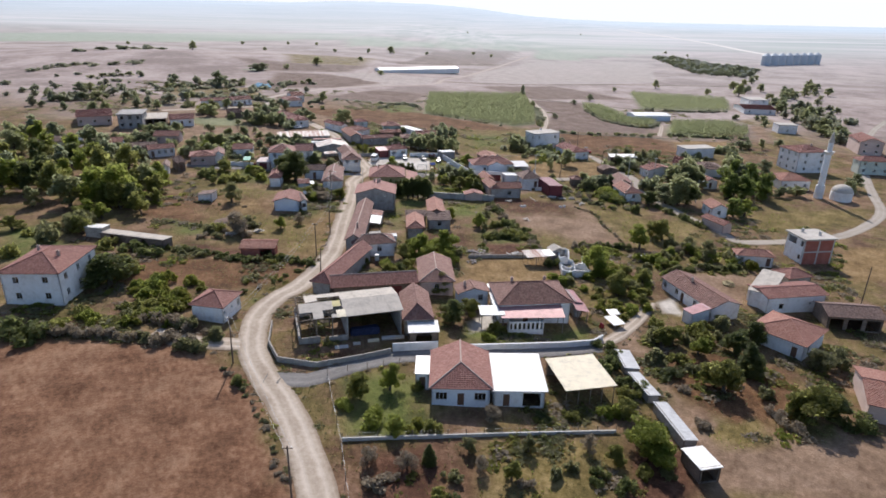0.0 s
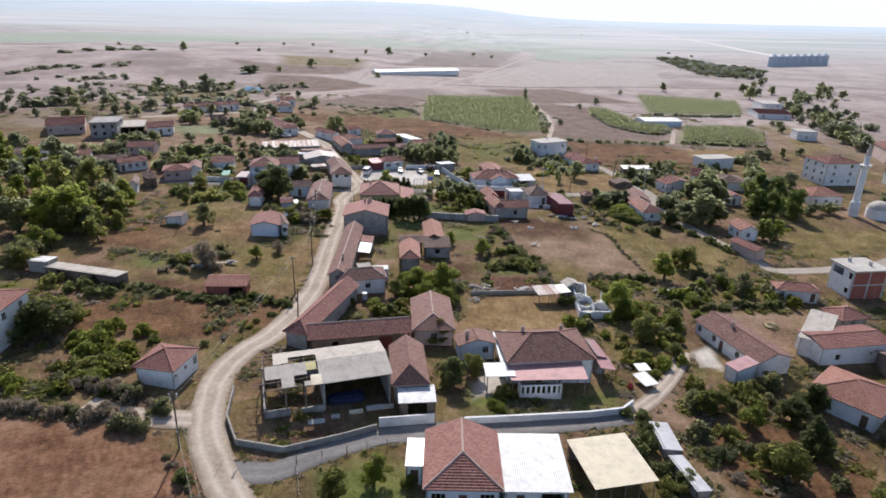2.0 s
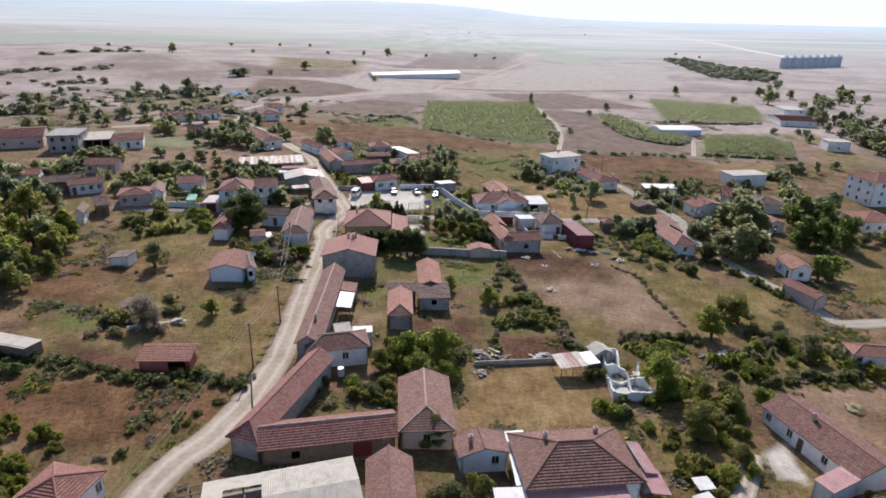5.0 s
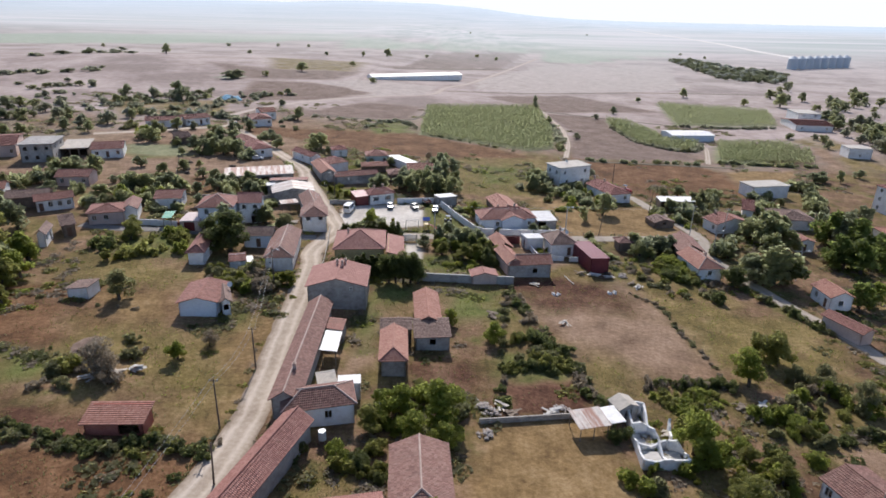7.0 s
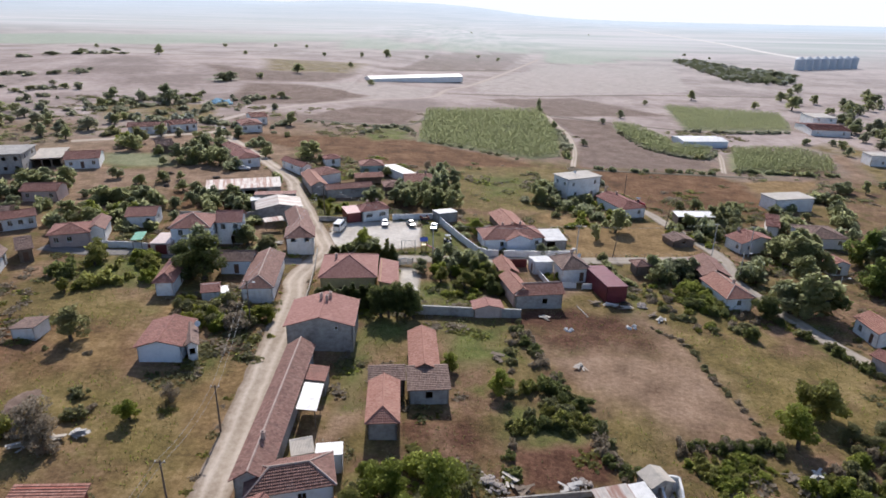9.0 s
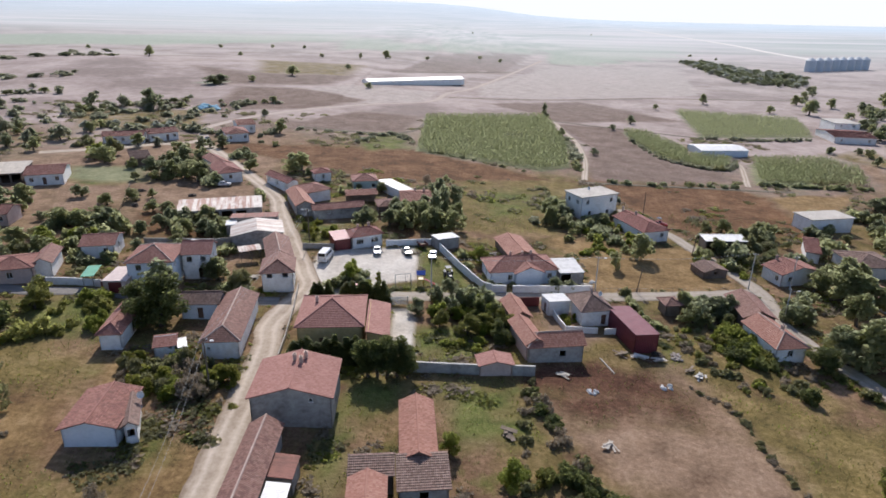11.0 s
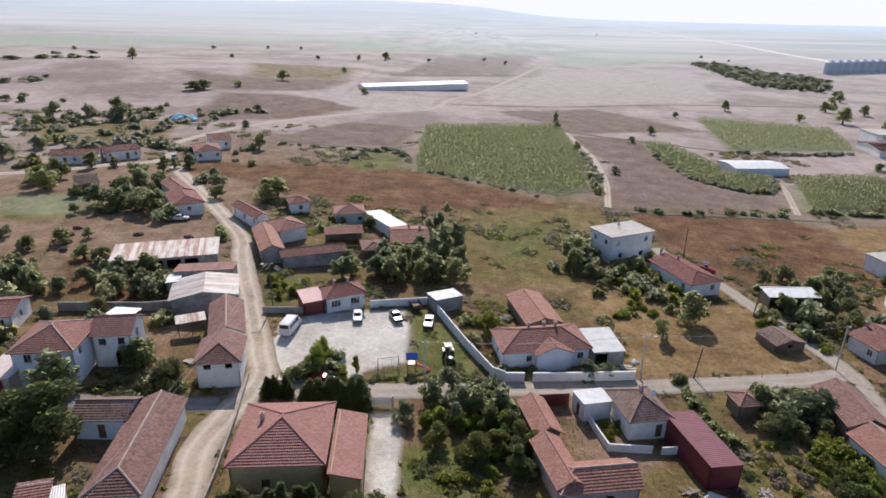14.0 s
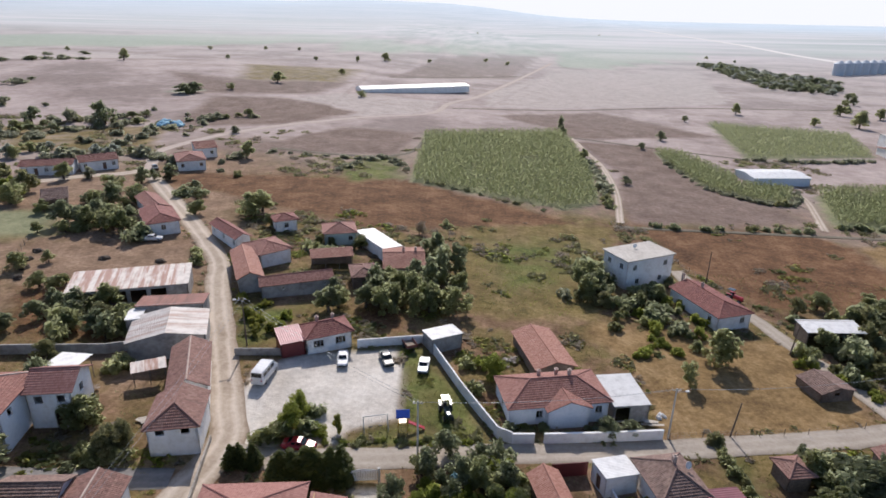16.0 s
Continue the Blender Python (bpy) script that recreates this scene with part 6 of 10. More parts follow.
house(-9.28, 186.42, 4.1, 3.43, 11.4, 3.4, "shed_right", 0.9, PLASTER_YELLOW, TILE_SALMON, "tiled side wing of the ochre house", ov=0.2, name="side_wing", category="house")
house(-33.47, 184.85, 6.68, 5.43, 16.35, 3, "hip_front", 1.4, PLASTER, TILE_BROWN, "white house with a long brown tile roof beside the road", front="s--", right="---", caps=MORTAR)
house(-40.32, 190.74, 3.87, 6.22, 4.2, 2.9, "gable_x", 1.3, PLASTER_BLUE, TILE_OLD, "pale blue back wing with a brown tile roof", front="-d-")
house(-50.43, 182.76, 7.57, 3.07, 10.99, 2.7, "hip_front", 1.2, PLASTER, TILE_RED, "narrow white cottage with a sagging red tile roof", front="--", right="d")
house(-41.08, 177.08, 15.95, 3.1, 2.26, 2, "shed_front", 0.8, PLASTER, TILE_RED, "tiny white hut with a striped red tile roof", ov=0.2, front="-s", name="hut", category="shed")
house(-38.62, 177.22, 26.22, 1.2, 2.38, 2, "shed_front", 0.3, PLASTER, TIN_WHITE, "white water closet beside the hut", ov=0.1, name="hut", category="shed")
house(19.73, 184.26, 8.72, 9.23, 4.4, 3, "hip_left", 1.4, CEMENT_GREY, TILE_ORANGE, "grey block barn with an orange-red tile roof", front="--o-", caps=MORTAR, name="barn", category="barn")
house(15.72, 186.41, 13.84, 3.14, 8.26, 2.9, "gable_y", 1.2, PLASTER_PINK, TILE_ORANGE, "orange-tiled wing of the farmyard")
house(14.74, 195.35, 11.55, 3.09, 7.07, 2.7, "gable_y", 1.2, ADOBE, TILE_ORANGE, "older orange-tiled wing of the farmyard")
house(23.01, 200.7, 17.77, 4.44, 3.19, 2.7, "shed_right", 0.35, PLASTER, TIN_WHITE, "white summer kitchen with a pale metal roof", ov=0.15, left="d", name="kitchen_shed", category="shed")
house(29.09, 199.12, 10.71, 5.74, 7.02, 3.1, "hip", 1.9, PLASTER, TILE_OLD, "whitewashed house with a steep dark tile roof", front="-d", chimneys="0.3,0.5")
house(35.19, 192.14, 11.94, 4.34, 10.82, 3.4, "shed_right", 0.25, MAROON_WALL, TIN_MAROON, "long maroon sheet-metal shed", ov=0.1, name="shed", category="shed")
house(9.72, 178.39, 6.81, 5.18, 2.97, 1.9, "gable_y", 0.7, PLASTER_PINK, TILE_SALMON, "little wash house with a salmon tile roof on the garden wall", ov=0.3, name="hut", category="shed")
house(-53.6, 203.0, 8.0, 7.9, 8.6, 5.4, "hip", 2.0, PLASTER_BLUE, TILE_RED, "two-storey pale blue house with a red hipped roof", storeys=2, front="ww/ww", right="-w/oo", caps=MORTAR)
house(-47.0, 207.2, 8.0, 5.2, 5.6, 5.2, "gable_x", 1.7, PLASTER, TILE_SALMON, "two-storey rear wing with an open balcony", storeys=2, front="-g/oo", right="w/o", name="rear_wing", category="house", caps=TILE_SALMON)
house(-58.6, 199.2, 4.0, 4.2, 6.6, 2.4, "flat", 0, PLASTER_PINK, FLAT_PINK, "low garage with a flat pale pink roof terrace", ov=0.1, front="D", name="garage", category="garage")
canopy(-49.93, 213.89, -3.94, 4.23, 3.73, 3.6, "shed_back", 0.2, TIN_WHITE, "white canopy over a side terrace", posts=2)
house(-30.68, 204.19, 10.94, 5.77, 6.76, 4, "hip_front", 1.6, PLASTER, TILE_BROWN, "shabby two-storey roadside house with a weathered roof", storeys=2, front="-/oo", right="-/o", sides="frbl")
house(-33.56, 214.92, 19.1, 4.75, 11.36, 3.4, "gable_y", 1.5, PLASTER, TILE_BROWN, "long dark brown tiled barn beside the road", caps=MORTAR, name="barn", category="barn")
house(-41.03, 225.47, 17.46, 11, 8.52, 3.4, "gable_y", 1.1, CEMENT_GREY, TIN_WORN, "wide barn with white and rusted corrugated sheets", ov=0.25, front="-", name="barn", category="barn")
house(-44, 233.84, 10.34, 10.49, 4.7, 3.3, "shed_back", 0.5, CEMENT_GREY, TIN_OLDRUST, "rust-red roofed back part of the wide barn", ov=0.2, name="barn", category="barn")
house(-55, 241.78, 16.65, 19.7, 7.87, 2.9, "shed_front", 0.7, CEMENT_GREY, TIN_RUST, "long cattle shed with streaked rusty sheets", ov=0.2, front="-gggg-", name="cattle_shed", category="barn")
canopy(-39.85, 215.65, 25.41, 4.34, 2.36, 2.4, "shed_front", 0.3, TIN_RUST, "patched lean-to roof of old sheets", posts=3)
house(-70.4, 214.7, 12.0, 6.2, 7.0, 2.8, "gable_x", 1.2, PLASTER, TILE_RED, "white cottage with a red tile roof among trees", right="w", front="-w")
house(-102.9, 229.0, 8.0, 8.4, 6.4, 2.8, "gable_x", 1.3, PLASTER_PINK, TILE_RED, "farmhouse with a faded red roof between trees", front="w-w")
house(-117.6, 212.6, 22.0, 10.0, 6.0, 2.8, "gable_x", 1.2, PLASTER, TILE_ORANGE, "long cottage with a pale red roof behind the thicket", front="w--w")
house(-48.0, 228.9, 17.0, 2.2, 4.4, 3.0, "shed_back", 0.3, CEMENT_GREY, TIN_WHITE, "narrow annex of the wide barn under new white sheets", ov=0.15, name="annex", category="barn")
canopy(-64.72, 199.83, 11.93, 1.98, 4.49, 2.4, "shed_front", 0.2, TIN_GREEN, "small shelter under a green sheet", posts=2)
house(-17.31, 228.87, 26.49, 7.18, 4.7, 2.9, "hip", 1.3, PLASTER, TILE_MAROON, "white house with a dark red tile roof facing the parking lot", front="WW", caps=TILE_MAROON, chimneys="-1,1.5 1.5,1")
house(-22.5, 226.33, 26.86, 3.65, 4.41, 2.5, "shed_front", 0.6, DOOR_RED, TIN_MAROON, "garage with a maroon roof and doors", ov=0.15, name="garage", category="garage")
house(1.67, 230.79, 30.86, 5.59, 3.38, 2.5, "shed_right", 0.3, CEMENT_GREY, TIN_WHITE, "grey sheet-metal shed with a white roof", ov=0.15, name="shed", category="shed")
house(-46.87, 270.23, 42.46, 3.17, 13.29, 2.8, "gable_y", 1, PLASTER, TILE_MAROON, "long white house with a dark red roof along the road", left="w-w-w")
house(-36.15, 261.92, 40.86, 6.68, 8.07, 2.9, "hip", 1.2, PLASTER, TILE_RED, "farmhouse with a red tile roof", front="--")
house(-37.58, 252.44, 23.33, 4.29, 15.16, 2.8, "gable_y", 1.2, CEMENT_GREY, TILE_ORANGE, "orange-tiled farm wing by the road")
house(-26.53, 247.35, 20.5, 13.04, 3.8, 2.7, "gable_x", 1, CEMENT_GREY, TILE_RED, "long low farm building with a red tile roof", front="-s--s")
canopy(-22.14, 260.26, 13.94, 8.65, 3.42, 2.7, "shed_front", 0.7, TILE_ORANGE, "open cart shed with an orange tile roof", posts=4, back=WOOD)
house(-23.21, 275.47, 13.66, 7, 6.85, 3, "hip", 1.4, PLASTER_GREEN, TILE_RED, "square house with a red hipped roof behind the farm", front="w-w")
house(-37.41, 280.74, 26.87, 5, 4.7, 2.8, "hip", 1, PLASTER, TILE_MAROON, "small house with a dark red roof", front="w")
house(-13.67, 271.52, 33.96, 4.68, 13.55, 2.6, "shed_right", 0.3, PLASTER, TIN_WHITE, "yard building with a pale sheet roof", ov=0.15, name="shed", category="shed")
house(-7.01, 260.43, 6.48, 8.09, 10.85, 3, "gable_x", 1.2, PLASTER_PINK, TILE_ORANGE, "house with an orange tile roof behind garden trees", chimneys="0,1 2.5,0.5")
house(-14.54, 253.38, 13.91, 4.59, 6.14, 2.6, "hip", 0.9, ADOBE, TILE_BROWN, "small outbuilding with brown tiles")
house(17.52, 215.88, 9.98, 14.26, 7.54, 3, "hip", 1.9, PLASTER_BLUE, TILE_RED, "pale blue house with a red hipped tile roof", front="-ww-w", left="w", chimneys="-1.5,1.8 1.2,2 2.6,0.5", caps=TILE_RED)
house(19.02, 212.61, 11.42, 6.01, 2.8, 3, "gable_y", 1.3, PLASTER_BLUE, TILE_RED, "front gabled bay of the pale blue house", ov=0.3, name="porch_bay", category="house", caps=TILE_RED)
house(28.07, 217.17, 7.79, 5.13, 7.21, 2.7, "shed_front", 0.35, CEMENT_GREY, TIN_PALE, "garage annex with a pale corrugated roof", ov=0.15, front="g-", name="annex", category="garage")
house(17.99, 228.28, 12.47, 6.09, 11.67, 2.3, "gable_y", 1.1, ADOBE, TILE_ORANGE, "old farm building with a rust-brown tile roof", name="barn", category="barn")
house(43.43, 264.57, 25.57, 12.36, 7.65, 6.4, "flat", 0, PLASTER, CONCRETE_ROOF, "two-storey white block with a flat concrete roof", ov=0.35, storeys=2, front="wo/w-w", left="w/ww", right="w/w")
house(53.73, 250.19, 18.44, 7.5, 13.79, 2.9, "hip_front", 1.3, PLASTER, TILE_MAROON, "long white house with a dark red tile roof", front="-w", left="--w", chimneys="0.4,3 -0.3,8")
house(72.23, 241.16, 1.59, 10.42, 3.94, 3, "shed_front", 0.4, WOOD, TIN_WHITE, "timber shed with a white sheet roof among trees", ov=0.2, sides="lbr", name="shed", category="shed")
house(62.15, 224.47, 12.9, 5.91, 5.13, 1.6, "gable_y", 0.8, ADOBE, TILE_OLD, "ruined dark hut with a sagging brown roof", ov=0.2, front="o", name="hut", category="shed")
house(80.27, 223.47, 15.73, 10.12, 5.77, 3, "gable_y", 1.4, PLASTER, TILE_RED, "white gabled house with a red tile roof", front="ww", left="-w", chimneys="-1.5,3")
house(110.07, 262.68, 11.89, 13.57, 7.12, 4, "flat", 0, PLASTER, CONCRETE_ROOF, "pale depot building with a flat roof", ov=0.3, front="---", name="depot", category="building")
house(94.13, 239.86, -24.31, 2.92, 10.3, 2.7, "shed_front", 0.6, PLASTER, TILE_RED, "house with a red roof half hidden by trees")
house(60.4, 191.4, 8.0, 5.6, 9.6, 2.8, "hip_front", 1.6, PLASTER, TILE_ORANGE, "house with an orange-brown tile roof by the lane", front="w", right="w-w", chimneys="0.5,-1", caps=MORTAR)
house(61.0, 202.2, -4.0, 5.6, 9.6, 2.8, "gable_y", 1.5, ADOBE, TILE_BROWN, "older brown-tiled house beside the lane", front="-o", left="o--")
house(45.9, 203.3, 7.89, 3.0, 3.2, 2.3, "hip", 0.9, ADOBE, TILE_BROWN, "small tiled hut beside the lane", name="hut", category="shed")
house(83.17, 177.52, 2.1, 4.67, 6.37, 3, "gable_y", 1.3, PLASTER, TILE_ORANGE, "white house with an orange roof and a blue terrace", front="w", left="wd")
house(78.2, 164, 21.3, 3.1, 8.05, 2.5, "gable_y", 0.8, PLASTER_PINK, TILE_RED, "long low shed with a red tile roof along the lane", left="----", name="shed", category="shed")
house(-115.7, 315.98, 18.18, 13.31, 6.59, 2.9, "gable_x", 1.1, PLASTER, TILE_RED, "white farmhouse with a red roof at the village edge", front="wdw-w")
house(-106.36, 324.79, 36.93, 10.08, 9.12, 2.9, "gable_x", 1.1, PLASTER, TILE_RED, "long white farmhouse with a red roof at the village edge", front="w-dw")
house(-65.66, 276.6, 32.44, 6.86, 12.18, 2.9, "hip_front", 1.2, PLASTER, TILE_MAROON, "white house with a dark red roof beside the road", front="-w-")
house(-71.81, 286.48, 38.87, 4.53, 12.94, 2.8, "gable_y", 1, PLASTER, TILE_RED, "red-roofed back house by the road")
house(-80.62, 331.9, 26.96, 8.05, 12.29, 3, "hip", 1.3, PLASTER, TILE_RED, "white house with a red roof where the roads meet", front="w-w")
house(-82.41, 348.41, 28.58, 6.62, 11.4, 3.2, "gable_x", 1.2, PLASTER, TILE_ORANGE, "white house with a pale red roof behind the crossroads", front="ww")
house(-97.07, 288.03, 31.43, 5.35, 8.22, 2.4, "shed_front", 0.8, ADOBE, TILE_OLD, "low dark barn under the trees", name="barn", category="barn")
house(-128.6, 255.6, 16.4, 9.0, 13.0, 5.6, "flat", 0, CEMENT_GREY, CEMENT_GREY, "tall grey unfinished house with open floors", ov=0.5, storeys=2, front="ooo/ooo", right="oo/oo")
house(-112.03, 264.51, 21.73, 9.25, 12.06, 3, "gable_x", 1.2, PLASTER, TILE_RED, "white house with a red roof by the grassy plot", front="wdw")
house(-122.79, 264.82, 20.45, 7.67, 13.12, 2.8, "shed_front", 0.4, ADOBE, TIN_GREY, "dark open barn with a pale roof", front="ggg", name="barn", category="barn")
house(-147.86, 262.05, 27.31, 12.61, 20.6, 3.6, "gable_x", 1.3, PLASTER_PINK, TILE_RED, "large farmhouse with a faded red roof", front="w-w-w")
house(-79.71, 200.96, 18.96, 7.49, 7.3, 2.9, "hip", 1.1, PLASTER_PINK, TILE_RED, "pinkish house with a red tile roof", front="ww-", right="w")
house(-75.66, 204.56, 18.51, 3, 7.91, 2.9, "gable_y", 1.1, PLASTER, TILE_BROWN, "gabled house next to the pink house")
house(-96.63, 207.54, 34.95, 7.96, 5.06, 2.8, "gable_x", 1, PLASTER, TILE_RED, "white cottage with a long red roof", front="dwww")
house(-103.53, 208.92, 19.9, 8.97, 6.44, 2.8, "gable_x", 1.1, ADOBE, TILE_OLD, "long weathered barn roof behind the cottages", name="barn", category="barn")
house(-132.72, 211.35, 11.5, 11.37, 9.17, 3.2, "gable_x", 1, PLASTER, TILE_OLD, "long white cottage behind the thicket", front="-w-d-")
house(147.6, 246.2, 8.0, 13.6, 12.0, 8.3, "hip", 1.7, PLASTER, TILE_RED, "tall white three-storey house beside the minaret", storeys=3, front="ww/ww/ww", left="www/www/www", chimneys="1.5,-1")
house(94.4, 211.8, 6.0, 4.8, 6.4, 2.6, "gable_y", 1.0, PLASTER, TILE_SALMON, "small outhouse with a salmon tile roof under the trees", front="d", name="outhouse", category="outbuilding")
house(126.6, 217.3, 2.01, 10.6, 10.2, 3.4, "hip", 1.7, PLASTER, TILE_ORANGE, "mosque hall with an orange hipped roof", front="www", name="mosque_hall", category="mosque")
house(174.36, 243.35, -7.83, 11.99, 5.89, 5.5, "hip", 1.5, PLASTER_GREEN, TILE_RED, "pale green public building of two storeys", storeys=2, front="www/www")
house(199.83, 287.14, -16.67, 9.65, 17.44, 6, "gable_y", 1.8, PLASTER_PINK, TILE_RED, "two-storey house with a red gabled roof", storeys=2, front="ww/ww")
house(102.7, 231.81, -3.02, 9.58, 10.28, 2.9, "hip", 1.4, PLASTER, TILE_OLD, "white cottage with a tile roof below the trees", front="w-w")
house(186.09, 333.42, -6.3, 9.64, 8.05, 4.4, "flat", 0, PLASTER, CONCRETE_ROOF, "small white flat-roofed building in the field", ov=0.2, front="w", name="depot", category="building")
house(120.78, 362.51, 4.85, 21.09, 13.29, 2.8, "gable_x", 0.7, PLASTER_BLUE, TIN_WHITE, "large farm hall with a white metal roof", ov=0.3, front="------", name="farm_hall", category="barn")
house(204.89, 408.3, -7.81, 19.08, 22.78, 3.2, "gable_x", 1.2, PLASTER, TILE_RED, "distant farmhouse with a red roof", front="w-w")
house(215.77, 431.82, -6.81, 12.58, 17.09, 5.6, "flat", 0, PLASTER, CONCRETE_ROOF, "far white house of two storeys", ov=0.2, storeys=2, front="ww/ww")
house(-22.35, 547.27, 26.47, 74.48, 12.6, 3.2, "gable_x", 1.4, WHITE_WALL, TIN_WHITE, "very long white poultry house far out in the fields", ov=0.2, name="poultry_house", category="barn", group="")
house(76.53, 138.77, -8.48, 8.22, 3.8, 2.6, "hip", 1, PLASTER, TILE_ORANGE, "old white cottage with an orange tile roof by the dirt yard", front="w--d")

# ---- walls and fences ----
yard_wall([(-12.19, 65.09), (-0.9, 66.67), (11.37, 68.36), (24.99, 70.07)], 0.45, CONCRETE, "low pale concrete garden kerb")
wire_fence([(-12.21, 65.2), (-0.9, 66.78), (11.38, 68.48), (25.02, 70.2)], 1.2, "wire garden fence on a low kerb", spacing=2.5)
wire_fence([(-16.62, 79.23), (-14.56, 72.11), (-12.41, 65.07), (-10.7, 58.05), (-9.53, 53.72)], 1.3, "wire fence on timber posts beside the road")
wire_fence([(-16.78, 80.14), (-11, 82.36), (-3.59, 84.84)], 1.2, "garden fence with a pale rail")
yard_wall([(-7.46, 87.85), (-0.01, 89.47)], 1.5, WHITE_WALL, "white painted wall along the lane")
yard_wall([(4.08, 89.59), (12.03, 90.92), (22.04, 92.68), (27.3, 94.07), (29.39, 96.09)], 1.0, WHITE_WALL, "low curved white garden wall", cap=WHITE_WALL)
yard_wall([(-28.87, 94.15), (-27.7, 87.58), (-25, 82.73), (-18.82, 81.8), (-12.2, 84.86), (-7.69, 87.29)], 0.9, STONE, "curved stone yard wall round the ruin")
yard_wall([(-3.98, 176.54), (6.49, 176.93), (16.09, 177.63)], 1.7, CEMENT_GREY, "grey block wall behind the garden", cap=CONCRETE)
yard_wall([(22.32, 198.84), (22.83, 195.99), (23.63, 192.7), (29.43, 192.76)], 1.1, WHITE_WALL, "white curved yard wall")
yard_wall([(30.64, 192.65), (32.79, 193.03)], 1.1, WHITE_WALL, "short white yard wall")
yard_wall([(15.5, 201.36), (20.1, 202.22)], 2.0, DOOR_RED, "maroon sheet-metal yard gate", thick=0.1, name='yard_gate')
yard_wall([(-0.23, 229.41), (5, 217.1), (9.37, 208.1), (11.17, 207.16)], 1.8, WHITE_WALL, "long white wall between the lot and the garden")
yard_wall([(11.17, 207.16), (14.18, 207.47)], 1.5, WHITE_WALL, "white front garden wall", cap=WHITE_WALL)
yard_wall([(15.47, 207.6), (24.22, 208.82), (31.99, 210.07)], 1.5, WHITE_WALL, "white front garden wall", cap=WHITE_WALL)
yard_wall([(-12.11, 228.23), (-6.94, 229.73), (-1.12, 231.35)], 1.5, WHITE_WALL, "white wall behind the parked cars")
yard_wall([(-30.54, 223.66), (-27.68, 224.02), (-22.87, 224.64)], 1.2, CEMENT_GREY, "grey wall beside the garage")
yard_wall([(-64.26, 219.78), (-58.02, 220.72), (-55.34, 221.04), (-49.46, 221.89), (-44.63, 223.99)], 1.6, CEMENT_GREY, "long grey block wall behind the courtyard")
yard_wall([(-72.5, 198.3), (-67.4, 198.7), (-62.32, 198.5)], 1.4, WHITE_WALL, "white yard wall by the street")
yard_wall([(-61.97, 197.59), (-58.11, 198.05)], 1.5, DOOR_RED, "maroon yard gate by the street", thick=0.1, name='yard_gate')
yard_wall([(-3.04, 176.73), (8.53, 177.69), (14.39, 178.06)], 1.3, CEMENT_GREY, "grey wall at the foot of the garden")
wire_fence([(33.03, 210.17), (42.54, 211.58), (53.62, 213.14), (62.98, 215.27)], 1.1, "rusty wire fence along the lane", spacing=4.0)
wire_fence([(-36.93, 170.95), (-29.8, 171.91)], 1.2, "wire fence beside the road")
wire_fence([(-88.2, 263.2), (-83.8, 251.3), (-79.5, 239.5)], 1.2, "timber post fence between two bare paddocks", spacing=2.4)
wire_fence([(56.22, 274.29), (63.51, 252.38)], 1.0, "thin wire fence beside the lane", spacing=4.0)
yard_wall([(6.61, 130.72), (22.14, 133.74)], 0.8, STONE, "tumbled stone wall at the back of the yard")
yard_wall([(-22.93, 176.15), (-22.26, 164.95)], 0.6, STONE, "stone edge beside the road")
yard_wall([(-26.98, 204), (-25.6, 194.15), (-24.53, 183.47), (-24.18, 177.87)], 0.7, STONE, "low rubble wall beside the road")

